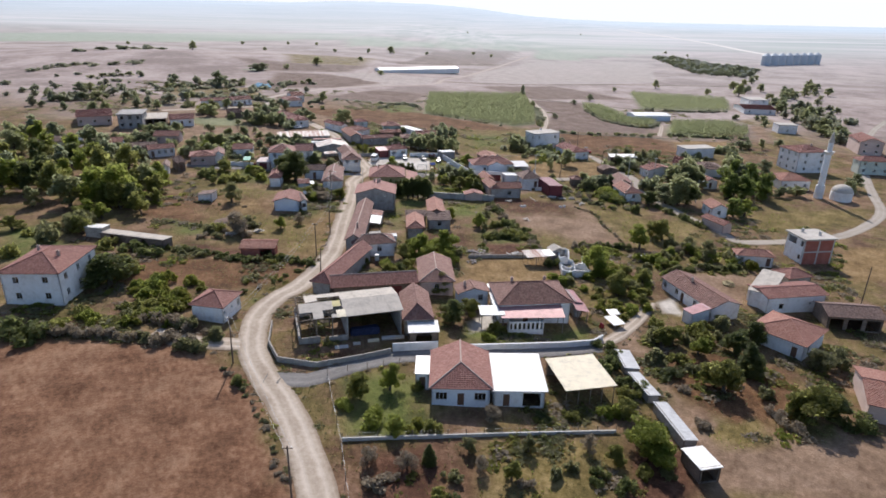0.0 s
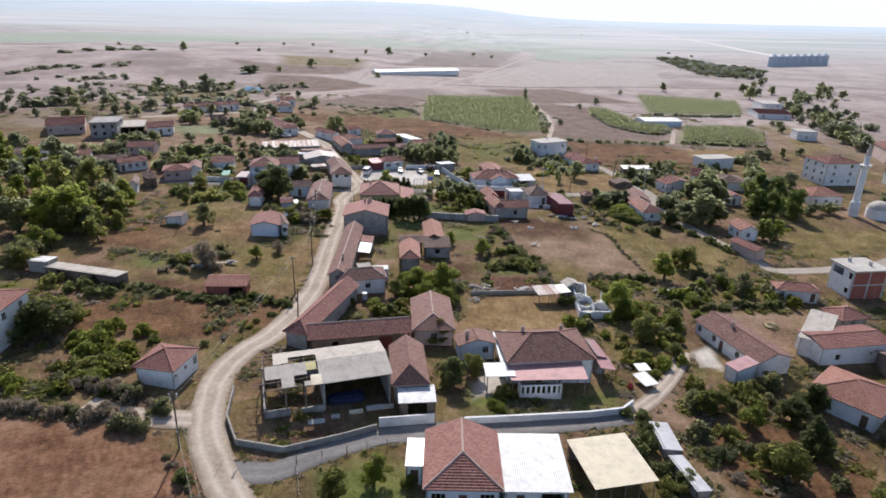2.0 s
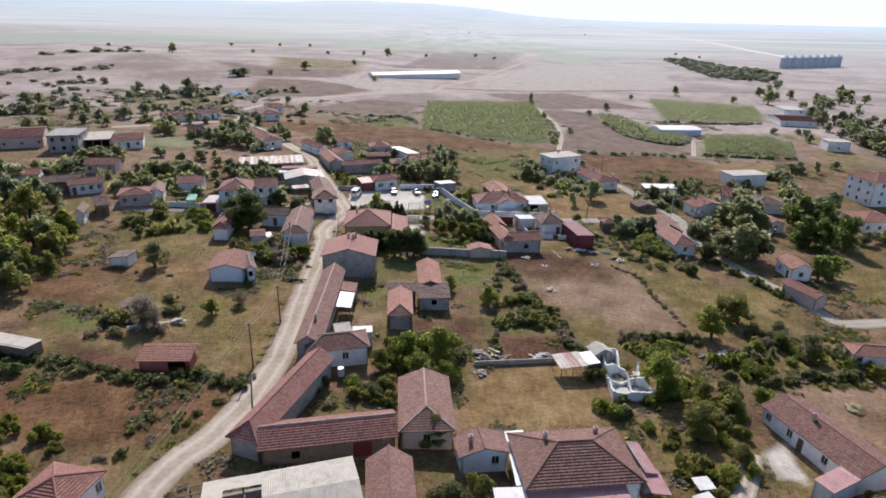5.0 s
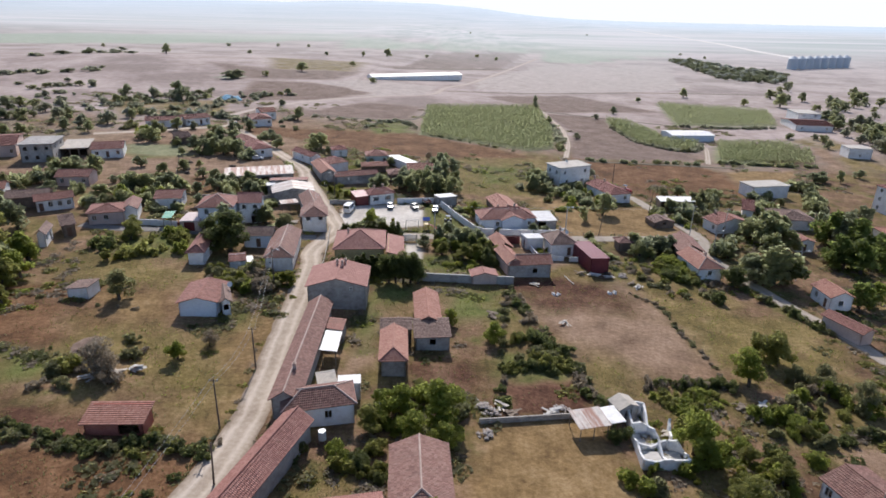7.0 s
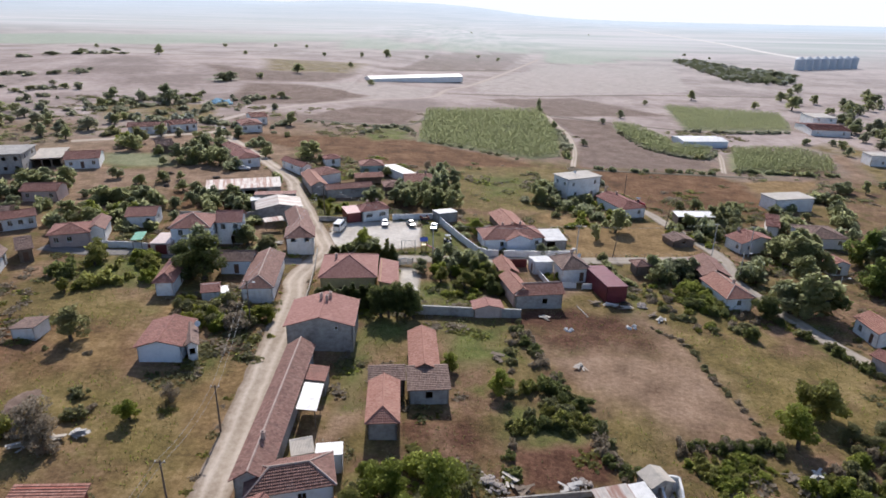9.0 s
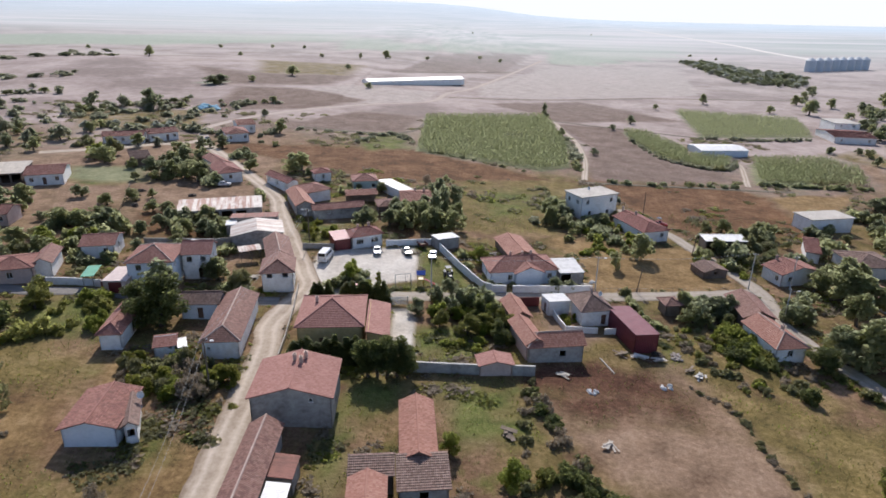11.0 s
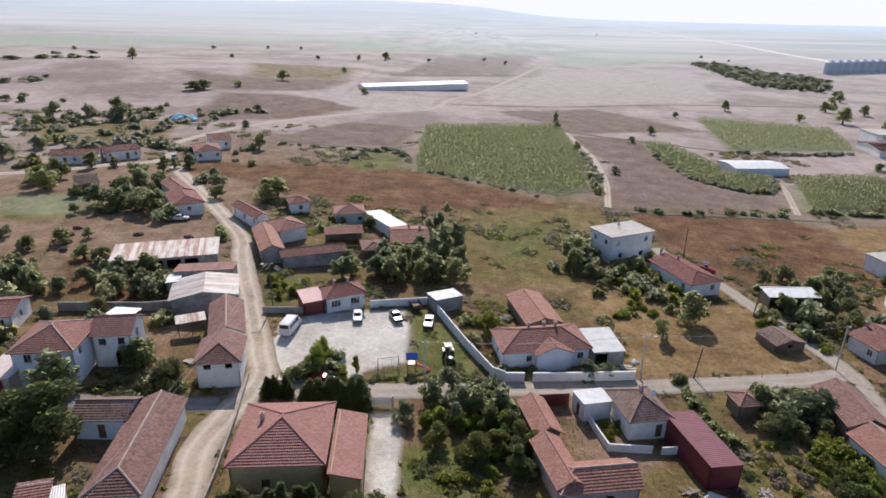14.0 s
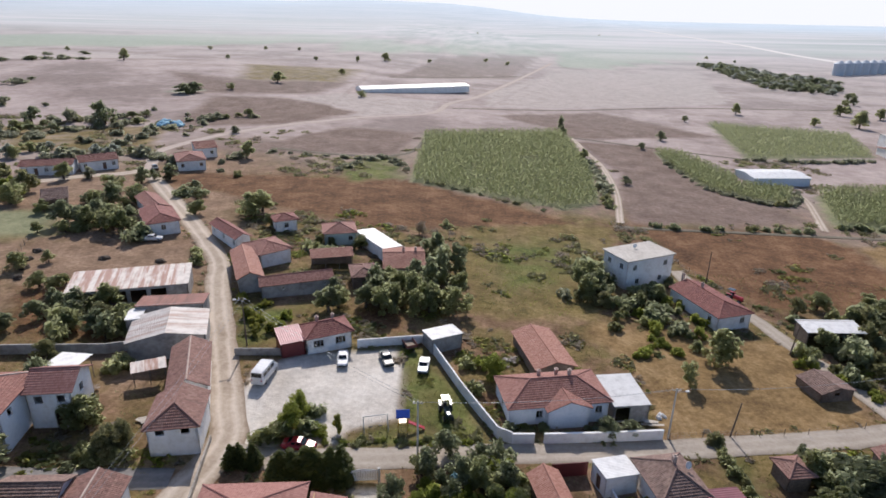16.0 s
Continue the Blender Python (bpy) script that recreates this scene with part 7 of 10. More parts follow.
# ---- special buildings ----
def ruin(x, y, turn, w, d):
    """The half-stripped end of the grey barn: timber frame and loose roof sheets in line with the barn's roof."""
    ob = thing("ruined_barn", x, y, turn, "ruined barn end of bare timbers under loose grey sheets", "ruin")
    x0, deep, rise, eave = -w / 2, d / 2 + 0.3, 0.9, 4.6

    def top(py):
        return eave + rise * (1 - abs(py) / deep)
    for k, px in enumerate((x0 - 7.6, x0 - 5.0, x0 - 2.4)):
        for py in (-0.93 * deep, 0.0, 0.93 * deep):
            bm = bmesh.new()
            beam(bm, (px, py, -DEEP), (px + 0.06 * (k - 1), py, top(py) - 0.12), 0.11, 6)
            part("post", bm, WOOD, ob)
    for k, py in enumerate((-0.95, -0.66, -0.36, -0.04, 0.3, 0.62, 0.95)):
        bm = bmesh.new()
        bar_on((x0 - 8.2 - 0.35 * (k * 7 % 4), py * deep, top(py * deep) - 0.10), (x0 + 0.1, py * deep, top(py * deep) - 0.07), 0.09, 0.11, bm)
        part("purlin", bm, WOOD, ob)
    for k in range(5):
        px = x0 - 7.7 + 1.9 * k
        for sgn in (-1, 1):
            bm = bmesh.new()
            bar_on((px, sgn * 0.97 * deep, top(0.97 * deep) - 0.2), (px, 0, top(0) - 0.2), 0.09, 0.12, bm)
            part("rafter", bm, WOOD, ob)
    sheets = ((-6.3, -5.2, 0.05, 1.0, TIN_GREY, 0.0), (-5.2, -4.2, 0.08, 1.0, TIN_GREY, 0.03), (-4.2, -2.2, 0.52, 1.0, TIN_GREY, 0.0), (-2.2, -0.1, 0.5, 0.98, TIN_GREY, 0.02),
              (-7.5, -5.4, -0.56, -0.03, TIN_GREY, 0.02), (-5.4, -3.7, -0.95, -0.02, TIN_GREY, 0.0), (-3.7, -1.9, -0.52, -0.03, TIN_GREY, 0.03),
              (-1.9, -0.5, -0.36, -0.03, TIN_YELLOW, 0.0), (-1.5, 0.0, -1.0, -0.58, TIN_CREAM, 0.02), (-2.4, -1.5, -0.98, -0.8, TIN_GREY, 0.0))
    for a, b, lo, hi, mat, lift in sheets:
        bm = bmesh.new()
        ya, yb = lo * deep, hi * deep
        roof_plane(bm, (x0 + a, ya, top(ya) + lift), (x0 + b, ya, top(ya) + lift), (x0 + b, yb, top(yb) + lift), (x0 + a, yb, top(yb) + lift), course=0, thick=0.04)
        part("roof_sheet", bm, mat, ob)
    for p, q, hh in (((x0 - 8.0, deep), (x0 - 8.0, -deep), 1.7), ((x0, deep), (x0 - 8.0, deep), 2.6), ((x0 - 8.0, -deep), (x0 - 4.5, -deep), 1.4), ((x0 - 3.0, -deep), (x0, -deep), 1.1)):
        bm = bmesh.new()
        wall_mesh(bm, p, q, -DEEP, hh, 0.35, [])
        part("wall", bm, STONE, ob)
    for k, (px, py, sw, sd, m) in enumerate(((-6, -6.9, 2.2, 0.7, CONCRETE), (-3.4, -6.4, 1.2, 0.5, TIN_GREY), (-0.5, -6.0, 1.9, 0.4, TIN_CREAM), (2.2, -5.7, 2.4, 0.5, CONCRETE), (4.0, -5.9, 1.6, 0.4, TIN_GREY))):
        bm = bmesh.new()
        roof_plane(bm, (px - sw / 2, py - sd / 2, 0.15), (px + sw / 2, py - sd / 2, 0.1), (px + sw / 2, py + sd / 2, 0.3), (px - sw / 2, py + sd / 2, 0.35), course=0, thick=0.35)
        part("fallen_sheet", bm, m, ob)
    bm = bmesh.new()
    box(bm, x0 + 0.8, x0 + 5.8, -3.6, -2.0, -0.4, 1.1)
    bmesh.ops.bevel(bm, geom=bm.edges[:], offset=0.25, segments=2, affect="EDGES")
    part("tarpaulin", bm, DARK_CLOTH, ob, "dark blue tarpaulin")


def brick_shell(x, y, turn, w, d):
    """Unfinished two-storey house: concrete frame, raw brick to the front, plaster on the side."""
    ob = thing("unfinished_house", x, y, turn, "unfinished two-storey house with raw red brick walls", "house", "village houses")
    h = 6.4
    for s, p, q, mat, holes in (("f", (-w / 2, -d / 2), (w / 2, -d / 2), BRICK_RED, []), ("r", (w / 2, -d / 2), (w / 2, d / 2), BRICK_RED, [(2.5, 4.2, 1.4, 1.3)]),
                                ("b", (w / 2, d / 2), (-w / 2, d / 2), PLASTER, []), ("l", (-w / 2, d / 2), (-w / 2, -d / 2), PLASTER, [(0.6, 4.2, 3.0, 1.7), (5.2, 4.3, 1.1, 1.4), (4.9, 0.9, 1.0, 1.2)])):
        bm = bmesh.new()
        wall_mesh(bm, p, q, -1.6, h, 0.22, holes)
        part("wall", bm, mat, ob)
    for px in (-w / 2, 0, w / 2):
        bm = bmesh.new()
        box(bm, px - 0.18, px + 0.18, -d / 2 - 0.05, -d / 2 + 0.25, -1.6, h)
        part("column", bm, CONCRETE, ob)
    for z in (3.0, h - 0.3):
        bm = bmesh.new()
        box(bm, -w / 2 - 0.06, w / 2 + 0.06, -d / 2 - 0.08, -d / 2 - 0.01, z, z + 0.3)
        part("ring_beam", bm, CONCRETE, ob)
    bm = bmesh.new()
    box(bm, -w / 2 - 0.5, w / 2 + 0.5, -d / 2 - 0.5, d / 2 + 0.5, h, h + 0.25)
    part("roof", bm, CONCRETE_ROOF, ob)
    for px, py in ((1.5, -1), (-1.2, 1.8)):
        bm = bmesh.new()
        box(bm, px - 0.25, px + 0.25, py - 0.25, py + 0.25, h + 0.25, h + 1.2)
        part("chimney", bm, CONCRETE, ob)


def minaret(x, y):
    ob = thing("minaret", x, y, 0, "slim white minaret with a balcony and pointed spire", "minaret")
    for nm, z0, z1, r0, r1, mat in (("base", -1, 4.5, 1.5, 1.4, PLASTER), ("shaft", 4.5, 15.0, 1.0, 0.95, PLASTER), ("balcony", 15.0, 16.2, 1.0, 1.7, PLASTER), ("upper_shaft", 16.2, 19.2, 0.8, 0.8, PLASTER), ("spire", 19.2, 23.0, 0.95, 0.05, TIN_GREY)):
        bm = bmesh.new()
        beam(bm, (0, 0, z0), (0, 0, z1), r0, 14, r1)
        part(nm, bm, mat, ob)


def domed_hall(x, y):
    ob = thing("ablution_house", x, y, 8, "small white building with a shallow dome", "mosque")
    bm = bmesh.new()
    beam(bm, (0, 0, -1), (0, 0, 3.0), 3.4, 12)
    part("drum", bm, PLASTER, ob)
    bm = bmesh.new()
    bmesh.ops.create_uvsphere(bm, u_segments=20, v_segments=10, radius=3.3)
    for v in bm.verts:
        v.co.z = max(0, v.co.z) * 0.72 + 3.0
    part("dome", bm, CONCRETE_ROOF, ob)


def broken_wall(ob, a, b, tops, thick=0.28):
    """A wall run of a ruin under ob: its top edge rises and falls from stop to stop."""
    o = ob.matrix_basis.translation
    a, b = Vector(a), Vector(b)
    side = Vector((-(b - a).y, (b - a).x)).normalized() * thick / 2
    n = (len(tops) - 1) * 3
    bm = bmesh.new()
    rows = []
    for k in range(n + 1):
        p = a.lerp(b, k / n)
        f = k / 3
        i0 = min(int(f), len(tops) - 2)
        hh = tops[i0] + (tops[i0 + 1] - tops[i0]) * (f - i0) + 0.14 * noise.noise((p.x * 2.1, p.y * 2.1, 3.0))
        z = terrain(*p) - o.z
        rows.append([bm.verts.new((p.x + sg * side.x - o.x, p.y + sg * side.y - o.y, z + (max(hh, 0.1) if up else -0.5))) for sg, up in ((-1, 0), (1, 0), (1, 1), (-1, 1))])
    for p, q in zip(rows, rows[1:]):
        for k in range(4):
            bm.faces.new((p[k], p[(k + 1) % 4], q[(k + 1) % 4], q[k]))
    bm.faces.new(rows[0][::-1])
    bm.faces.new(rows[-1])
    part("wall", bm, PLASTER, ob)


def roofless_house():
    """White walls of a house without its roof, broken off at uneven heights, over pale floors."""
    ob = thing("house_shell", 29.6, 128.6, 0, "roofless white house shell with broken walls and open rooms", "ruin")
    for a, b, tops in (((27.9, 134.4), (30.4, 134.9), (2.3, 2.5, 2.2)), ((30.4, 134.9), (29.9, 131.0), (2.2, 1.9, 1.2)), ((29.9, 131.0), (31.6, 127.6), (1.2, 1.5, 0.5, 1.6)),
                       ((31.6, 127.6), (33.6, 126.6), (1.6, 2.0, 0.6)), ((33.6, 126.6), (33.2, 123.9), (0.6, 1.3, 1.7)), ((33.2, 123.9), (27.2, 123.6), (1.7, 1.5, 1.6, 1.2, 1.6)),
                       ((27.2, 123.6), (27.5, 129.0), (1.6, 1.0, 1.4, 0.6)), ((27.5, 129.0), (27.9, 134.4), (0.6, 1.7, 1.9, 2.3)), ((27.4, 127.2), (31.4, 127.8), (1.2, 0.5, 1.5)),
                       ((27.6, 130.6), (30.0, 131.0), (1.7, 1.9, 1.2)), ((30.4, 127.6), (30.5, 123.8), (1.4, 0.4, 1.3)), ((33.2, 131.9), (32.6, 129.0), (1.9, 0.9, 1.2))):
        broken_wall(ob, a, b, tops)
    o = ob.matrix_basis.translation
    for x0, x1, y0, y1 in ((27.7, 29.8, 131.2, 134.3), (27.7, 30.2, 127.5, 130.4), (27.5, 30.2, 124.0, 126.9), (30.8, 32.9, 124.1, 127.0)):
        bm = bmesh.new()
        box(bm, x0 - o.x, x1 - o.x, y0 - o.y, y1 - o.y, -0.6, 0.16)
        part("floor_slab", bm, CONCRETE, ob)


# Steel colour lightened to take in the haze before the far silos.
SILO_STEEL = plain_mat("pale_blue_grey_steel", (0.46, 0.52, 0.58), 0.6, 0.0)


def silo(x, y, r, h):
    ob = thing("grain_silo", x, y, 0, "tall grey-blue steel grain silo", "silo", "silos")
    bm = bmesh.new()
    beam(bm, (0, 0, -3), (0, 0, h), r, 18)
    part("drum", bm, SILO_STEEL, ob)
    bm = bmesh.new()
    beam(bm, (0, 0, h), (0, 0, h + r * 0.55), r * 1.03, 18, r * 0.12)
    part("cone_roof", bm, SILO_STEEL, ob)


# ---- vehicles ----
def loft(bm, rings):
    rows = [[bm.verts.new(p) for p in r] for r in rings]
    n = len(rows[0])
    for a, b in zip(rows, rows[1:]):
        for k in range(n):
            bm.faces.new((a[k], a[(k + 1) % n], b[(k + 1) % n], b[k]))
    bm.faces.new(rows[0][::-1])
    bm.faces.new(rows[-1])


def hull(y, hw, z0, z1, r=0.12):
    """A cross-section with rounded shoulders."""
    return [(-hw + r, y, z0), (hw - r, y, z0), (hw, y, z0 + r), (hw, y, z1 - r), (hw - r, y, z1), (-hw + r, y, z1), (-hw, y, z1 - r), (-hw, y, z0 + r)]


def wheel(parent, x, y, r=0.31, w=0.2):
    bm = bmesh.new()
    beam(bm, (x - w / 2, y, r), (x + w / 2, y, r), r, 16)
    bmesh.ops.bevel(bm, geom=[e for e in bm.edges if e.calc_face_angle(0) > 0.9], offset=0.03, segments=1, affect="EDGES")
    wh = part("wheel", bm, BLACK, parent)
    bm = bmesh.new()
    beam(bm, (x - w / 2 - 0.012, y, r), (x + w / 2 + 0.012, y, r), r * 0.6, 12)
    part("rim", bm, STEEL, wh)


def car(x, y, turn, paint, label, kind="car"):
    """Its front looks along -y. A saloon or a minibus."""
    ob = thing("minibus" if kind == "van" else "car", x, y, turn, label, "minibus" if kind == "van" else "car", "vehicles", dz=0.04)
    if kind == "van":
        ln, hw = 5.4, 0.98
        body = [(-2.7, 0.86, 0.45, 0.95), (-2.55, 0.94, 0.32, 1.10), (-1.9, hw, 0.30, 1.25), (0, hw, 0.30, 1.28), (2.4, hw, 0.30, 1.28), (2.65, 0.92, 0.38, 1.25)]
        cab = [(-2.1, 0.90, 1.15, 1.30), (-1.45, 0.92, 1.2, 2.15), (-1.1, 0.92, 1.2, 2.32), (1.8, 0.92, 1.2, 2.36), (2.52, 0.88, 1.2, 2.28), (2.6, 0.86, 1.2, 1.4)]
        glass_side = [(-1.3, -0.2), (-0.1, 1.0), (1.1, 2.2)]
        gz = (1.38, 2.0)
        wy = (-1.75, 1.65)
    else:
        ln, hw = 4.2, 0.84
        body = [(-2.1, 0.68, 0.38, 0.62), (-1.98, 0.78, 0.28, 0.74), (-1.0, hw, 0.26, 0.90), (0.2, hw, 0.26, 0.92), (1.6, hw, 0.26, 0.93), (2.0, 0.78, 0.30, 0.88), (2.1, 0.70, 0.42, 0.80)]
        cab = [(-1.0, 0.70, 0.84, 0.92), (-0.35, 0.64, 0.86, 1.36), (0.1, 0.63, 0.86, 1.43), (0.75, 0.62, 0.86, 1.40), (1.45, 0.66, 0.86, 1.0)]
        glass_side = [(-0.35, 0.15), (0.22, 0.8)]
        gz = (0.97, 1.30)
        wy = (-1.32, 1.30)
    bm = bmesh.new()
    loft(bm, [hull(*s) for s in body])
    part("body", bm, paint, ob)
    bm = bmesh.new()
    loft(bm, [hull(*s, 0.08) for s in cab])
    cb = part("cabin", bm, paint, ob)
    bm = bmesh.new()
    a, b = cab[0], cab[1]
    f0, f1 = 0.15, 0.9
    quad(bm, [(sx * (a[1] + (b[1] - a[1]) * f - 0.08), a[0] + (b[0] - a[0]) * f - 0.015, a[3] + (b[3] - a[3]) * f + 0.012) for sx, f in ((-1, f0), (1, f0), (1, f1), (-1, f1))])
    part("windscreen", bm, DARK_GLASS, cb)
    a, b = cab[-1], cab[-2]
    bm = bmesh.new()
    quad(bm, [(sx * (a[1] + (b[1] - a[1]) * f - 0.1), a[0] + (b[0] - a[0]) * f + 0.015, a[3] + (b[3] - a[3]) * f + 0.012) for sx, f in ((1, f0), (-1, f0), (-1, f1), (1, f1))])
    part("rear_window", bm, DARK_GLASS, cb)
    for y0, y1 in glass_side:
        for sx in (-1, 1):
            bm = bmesh.new()
            xx = sx * (cab[2][1] + 0.012)
            quad(bm, [(xx, y0, gz[0]), (xx, y1, gz[0]), (xx, y1 - 0.04, gz[1]), (xx, y0 + 0.08, gz[1])])
            part("side_window", bm, DARK_GLASS, cb)
    for sx in (-1, 1):
        for yy in wy:
            wheel(ob, sx * (hw - 0.1), yy, 0.33 if kind == "van" else 0.3)
        bm = bmesh.new()
        box(bm, sx * hw * 0.68 - 0.14, sx * hw * 0.68 + 0.14, body[1][0] - 0.05, body[1][0] + 0.06, body[1][3] - 0.22, body[1][3] - 0.06)
        part("headlight", bm, STEEL, ob)
        bm = bmesh.new()
        box(bm, sx * hw * 0.75 - 0.1, sx * hw * 0.75 + 0.1, body[-1][0] - 0.05, body[-1][0] + 0.03, body[-1][3] - 0.2, body[-1][3] - 0.05)
        part("tail_light", bm, RED_PAINT, ob)
    bm = bmesh.new()
    box(bm, -hw * 0.85, hw * 0.85, body[0][0] - 0.07, body[0][0] + 0.08, 0.32, 0.5)
    part("bumper", bm, BLACK, ob)
    return ob


def tractor(x, y, turn, paint, label):
    ob = thing("tractor", x, y, turn, label, "tractor", "vehicles", dz=0.04)
    bm = bmesh.new()
    loft(bm, [hull(-1.9, 0.30, 0.6, 1.15), hull(-1.7, 0.36, 0.55, 1.3), hull(0.1, 0.40, 0.55, 1.4)])
    part("bonnet", bm, paint, ob)
    bm = bmesh.new()
    box(bm, -0.35, 0.35, 0.1, 1.3, 0.5, 0.9)
    part("chassis", bm, BLACK, ob)
    bm = bmesh.new()
    box(bm, -0.25, 0.25, 0.65, 1.05, 0.95, 1.1)
    box(bm, -0.25, 0.25, 1.0, 1.08, 1.1, 1.5)
    part("seat", bm, BLACK, ob)
    for sx in (-1, 1):
        wheel(ob, sx * 0.72, 0.85, 0.72, 0.38)
        wheel(ob, sx * 0.6, -1.35, 0.40, 0.22)
        bm = bmesh.new()
        box(bm, sx * 0.72 - 0.2, sx * 0.72 + 0.2, 0.2, 1.5, 1.46, 1.52)
        part("mudguard", bm, paint, ob)
        for yy in (0.2, 1.3):
            bm = bmesh.new()
            beam(bm, (sx * 0.45, yy, 1.4), (sx * 0.45, yy, 2.3), 0.03)
            part("post", bm, BLACK, ob)
    bm = bmesh.new()
    box(bm, -0.6, 0.6, 0.1, 1.45, 2.3, 2.38)
    part("canopy", bm, DARK_PAINT, ob)
    return ob


def trailer(x, y, turn, label):
    ob = thing("farm_trailer", x, y, turn, label, "trailer", "vehicles")
    bm = bmesh.new()
    box(bm, -0.9, 0.9, -1.6, 1.6, 0.7, 0.8)
    part("bed", bm, WOOD, ob)
    for x0, x1, y0, y1 in ((-0.9, -0.84, -1.6, 1.6), (0.84, 0.9, -1.6, 1.6), (-0.84, 0.84, 1.54, 1.6), (-0.84, 0.84, -1.6, -1.54)):
        bm = bmesh.new()
        box(bm, x0, x1, y0, y1, 0.8, 1.25)
        part("side_board", bm, RUST_PAINT, ob)
    for sx in (-1, 1):
        wheel(ob, sx * 0.85, 0.3, 0.38, 0.2)
    bm = bmesh.new()
    beam(bm, (0, -1.6, 0.7), (0, -2.8, 0.5), 0.05)
    part("drawbar", bm, BLACK, ob)


DARK_GLASS = plain_mat("tinted_car_glass", (0.015, 0.018, 0.02), 0.05)
WHITE_PAINT = plain_mat("white_car_paint", (0.74, 0.74, 0.73), 0.3, coat=0.5)
SILVER_PAINT = plain_mat("silver_grey_car_paint", (0.50, 0.51, 0.52), 0.3, 0.3, coat=0.5)
DARK_PAINT = plain_mat("dark_green_car_paint", (0.03, 0.05, 0.045), 0.25, coat=0.6)
RED_PAINT = plain_mat("red_car_paint", (0.46, 0.02, 0.025), 0.3, coat=0.5)
BLUE_PAINT = plain_mat("blue_playground_paint", (0.03, 0.09, 0.42), 0.4)
YELLOW_PAINT = plain_mat("yellow_playground_paint", (0.62, 0.42, 0.10), 0.4)
RUST_PAINT = rough_mat("rusty_red_boards", (0.12, 0.04, 0.03), (0.20, 0.07, 0.05), (0.28, 0.11, 0.08))
SACK = rough_mat("white_plastic_sacks", (0.60, 0.59, 0.56), (0.72, 0.71, 0.68), (0.80, 0.79, 0.77), 3.0, 0.6)
TARP_BLUE = rough_mat("light_blue_tarpaulin", (0.18, 0.38, 0.50), (0.26, 0.48, 0.60), (0.36, 0.58, 0.68), 2.0, 0.4)
DUNG = rough_mat("dark_dung", (0.045, 0.034, 0.024), (0.075, 0.056, 0.04), (0.12, 0.09, 0.065), 4.0, 0.8)
EARTH = rough_mat("dug_earth", (0.13, 0.085, 0.06), (0.20, 0.135, 0.10), (0.29, 0.21, 0.16), 3.0, 0.6, 0.95, 0.8, 0.06)
RUBBLE = rough_mat("building_rubble", (0.24, 0.20, 0.17), (0.38, 0.33, 0.29), (0.52, 0.47, 0.42), 3.0, 0.6, 0.95, 0.8, 0.06)
HAY = rough_mat("hay", (0.24, 0.19, 0.09), (0.36, 0.29, 0.15), (0.46, 0.39, 0.22), 5.0, 0.8)


def heap(name, x, y, w, d, h, mat, label, category, seed, group=""):
    """An uneven mound."""
    ob = tagged(new(name), label, category, group)
    ob.matrix_basis = pose(x, y, terrain(x, y), 0, 0, seed * 37 % 180)
    bm = bmesh.new()
    if name == "rubble_heap":
        r = random.Random(seed)
        bmesh.ops.create_icosphere(bm, subdivisions=1, radius=1.0)
        stone = part("stone", bm, mat, ob)
        for k in range(30):
            a, o, s = r.uniform(0, 6.28), r.random() ** 0.6, r.uniform(0.13, 0.32)
            piece = stone if k == 0 else new("stone", stone.data)
            piece.parent = ob
            piece.matrix_basis = pose(o * math.cos(a) * w / 2, o * math.sin(a) * d / 2, h * (1 - o) * 0.6 + s * 0.3, 0, 0, r.uniform(0, 180)) @ Matrix.Diagonal((s * 1.4, s * 0.9, s * 0.7, 1))
        return ob
    bmesh.ops.create_icosphere(bm, subdivisions=3, radius=1.0)
    for v in bm.verts:
        n = noise.noise(v.co * 1.7 + Vector((seed, 0, 0))) * 0.35 + noise.noise(v.co * 5 + Vector((0, seed, 0))) * 0.12
        v.co *= 1 + n
        v.co = Vector((v.co.x * w / 2, v.co.y * d / 2, max(v.co.z * h, -0.15)))
    part("mound", bm, mat, ob)
    return ob


def sacks(x, y, count, seed):
    r = random.Random(seed)
    for k in range(count):
        px, py = x + r.uniform(-0.9, 0.9), y + r.uniform(-0.7, 0.7)
        ob = heap("sack", px, py, r.uniform(0.7, 1.0), r.uniform(0.45, 0.6), 0.35, SACK, "full white plastic sack lying on bare earth", "sack", seed * 10 + k, "sacks")


def pole(x, y, h, label, mat=None, lamp=0, arms=True, lean=0.0):
    """A utility pole. Returns its top."""
    ob = thing("utility_pole", x, y, 0, label, "utility pole", "poles")
    top = Vector((lean * h, 0, h))
    bm = bmesh.new()
    beam(bm, (0, 0, -1), top, 0.14, 8, 0.09)
    part("post", bm, mat or WOOD_POLE, ob)
    if arms:
        bm = bmesh.new()
        bar_on(top + Vector((-0.6, 0, -0.3)), top + Vector((0.6, 0, -0.3)), 0.08, 0.08, bm)
        part("crossarm", bm, mat or WOOD_POLE, ob)
        for dx in (-0.5, 0.0, 0.5):
            bm = bmesh.new()
            beam(bm, top + Vector((dx, 0, -0.26)), top + Vector((dx, 0, -0.08)), 0.05, 6)
            part("insulator", bm, FRAME_WHITE, ob)
    if lamp:
        bm = bmesh.new()
        beam(bm, top + Vector((0, 0, -0.6)), top + Vector((lamp * 1.2, -0.3, -0.2)), 0.04)
        br = part("bracket", bm, STEEL, ob)
        bm = bmesh.new()
        box(bm, lamp * 1.2 - 0.15 + top.x, lamp * 1.2 + 0.35 + top.x, -0.45, -0.2, h - 0.28, h - 0.12)
        part("lamp_head", bm, FRAME_WHITE, br)
    return ob.matrix_basis.translation + top


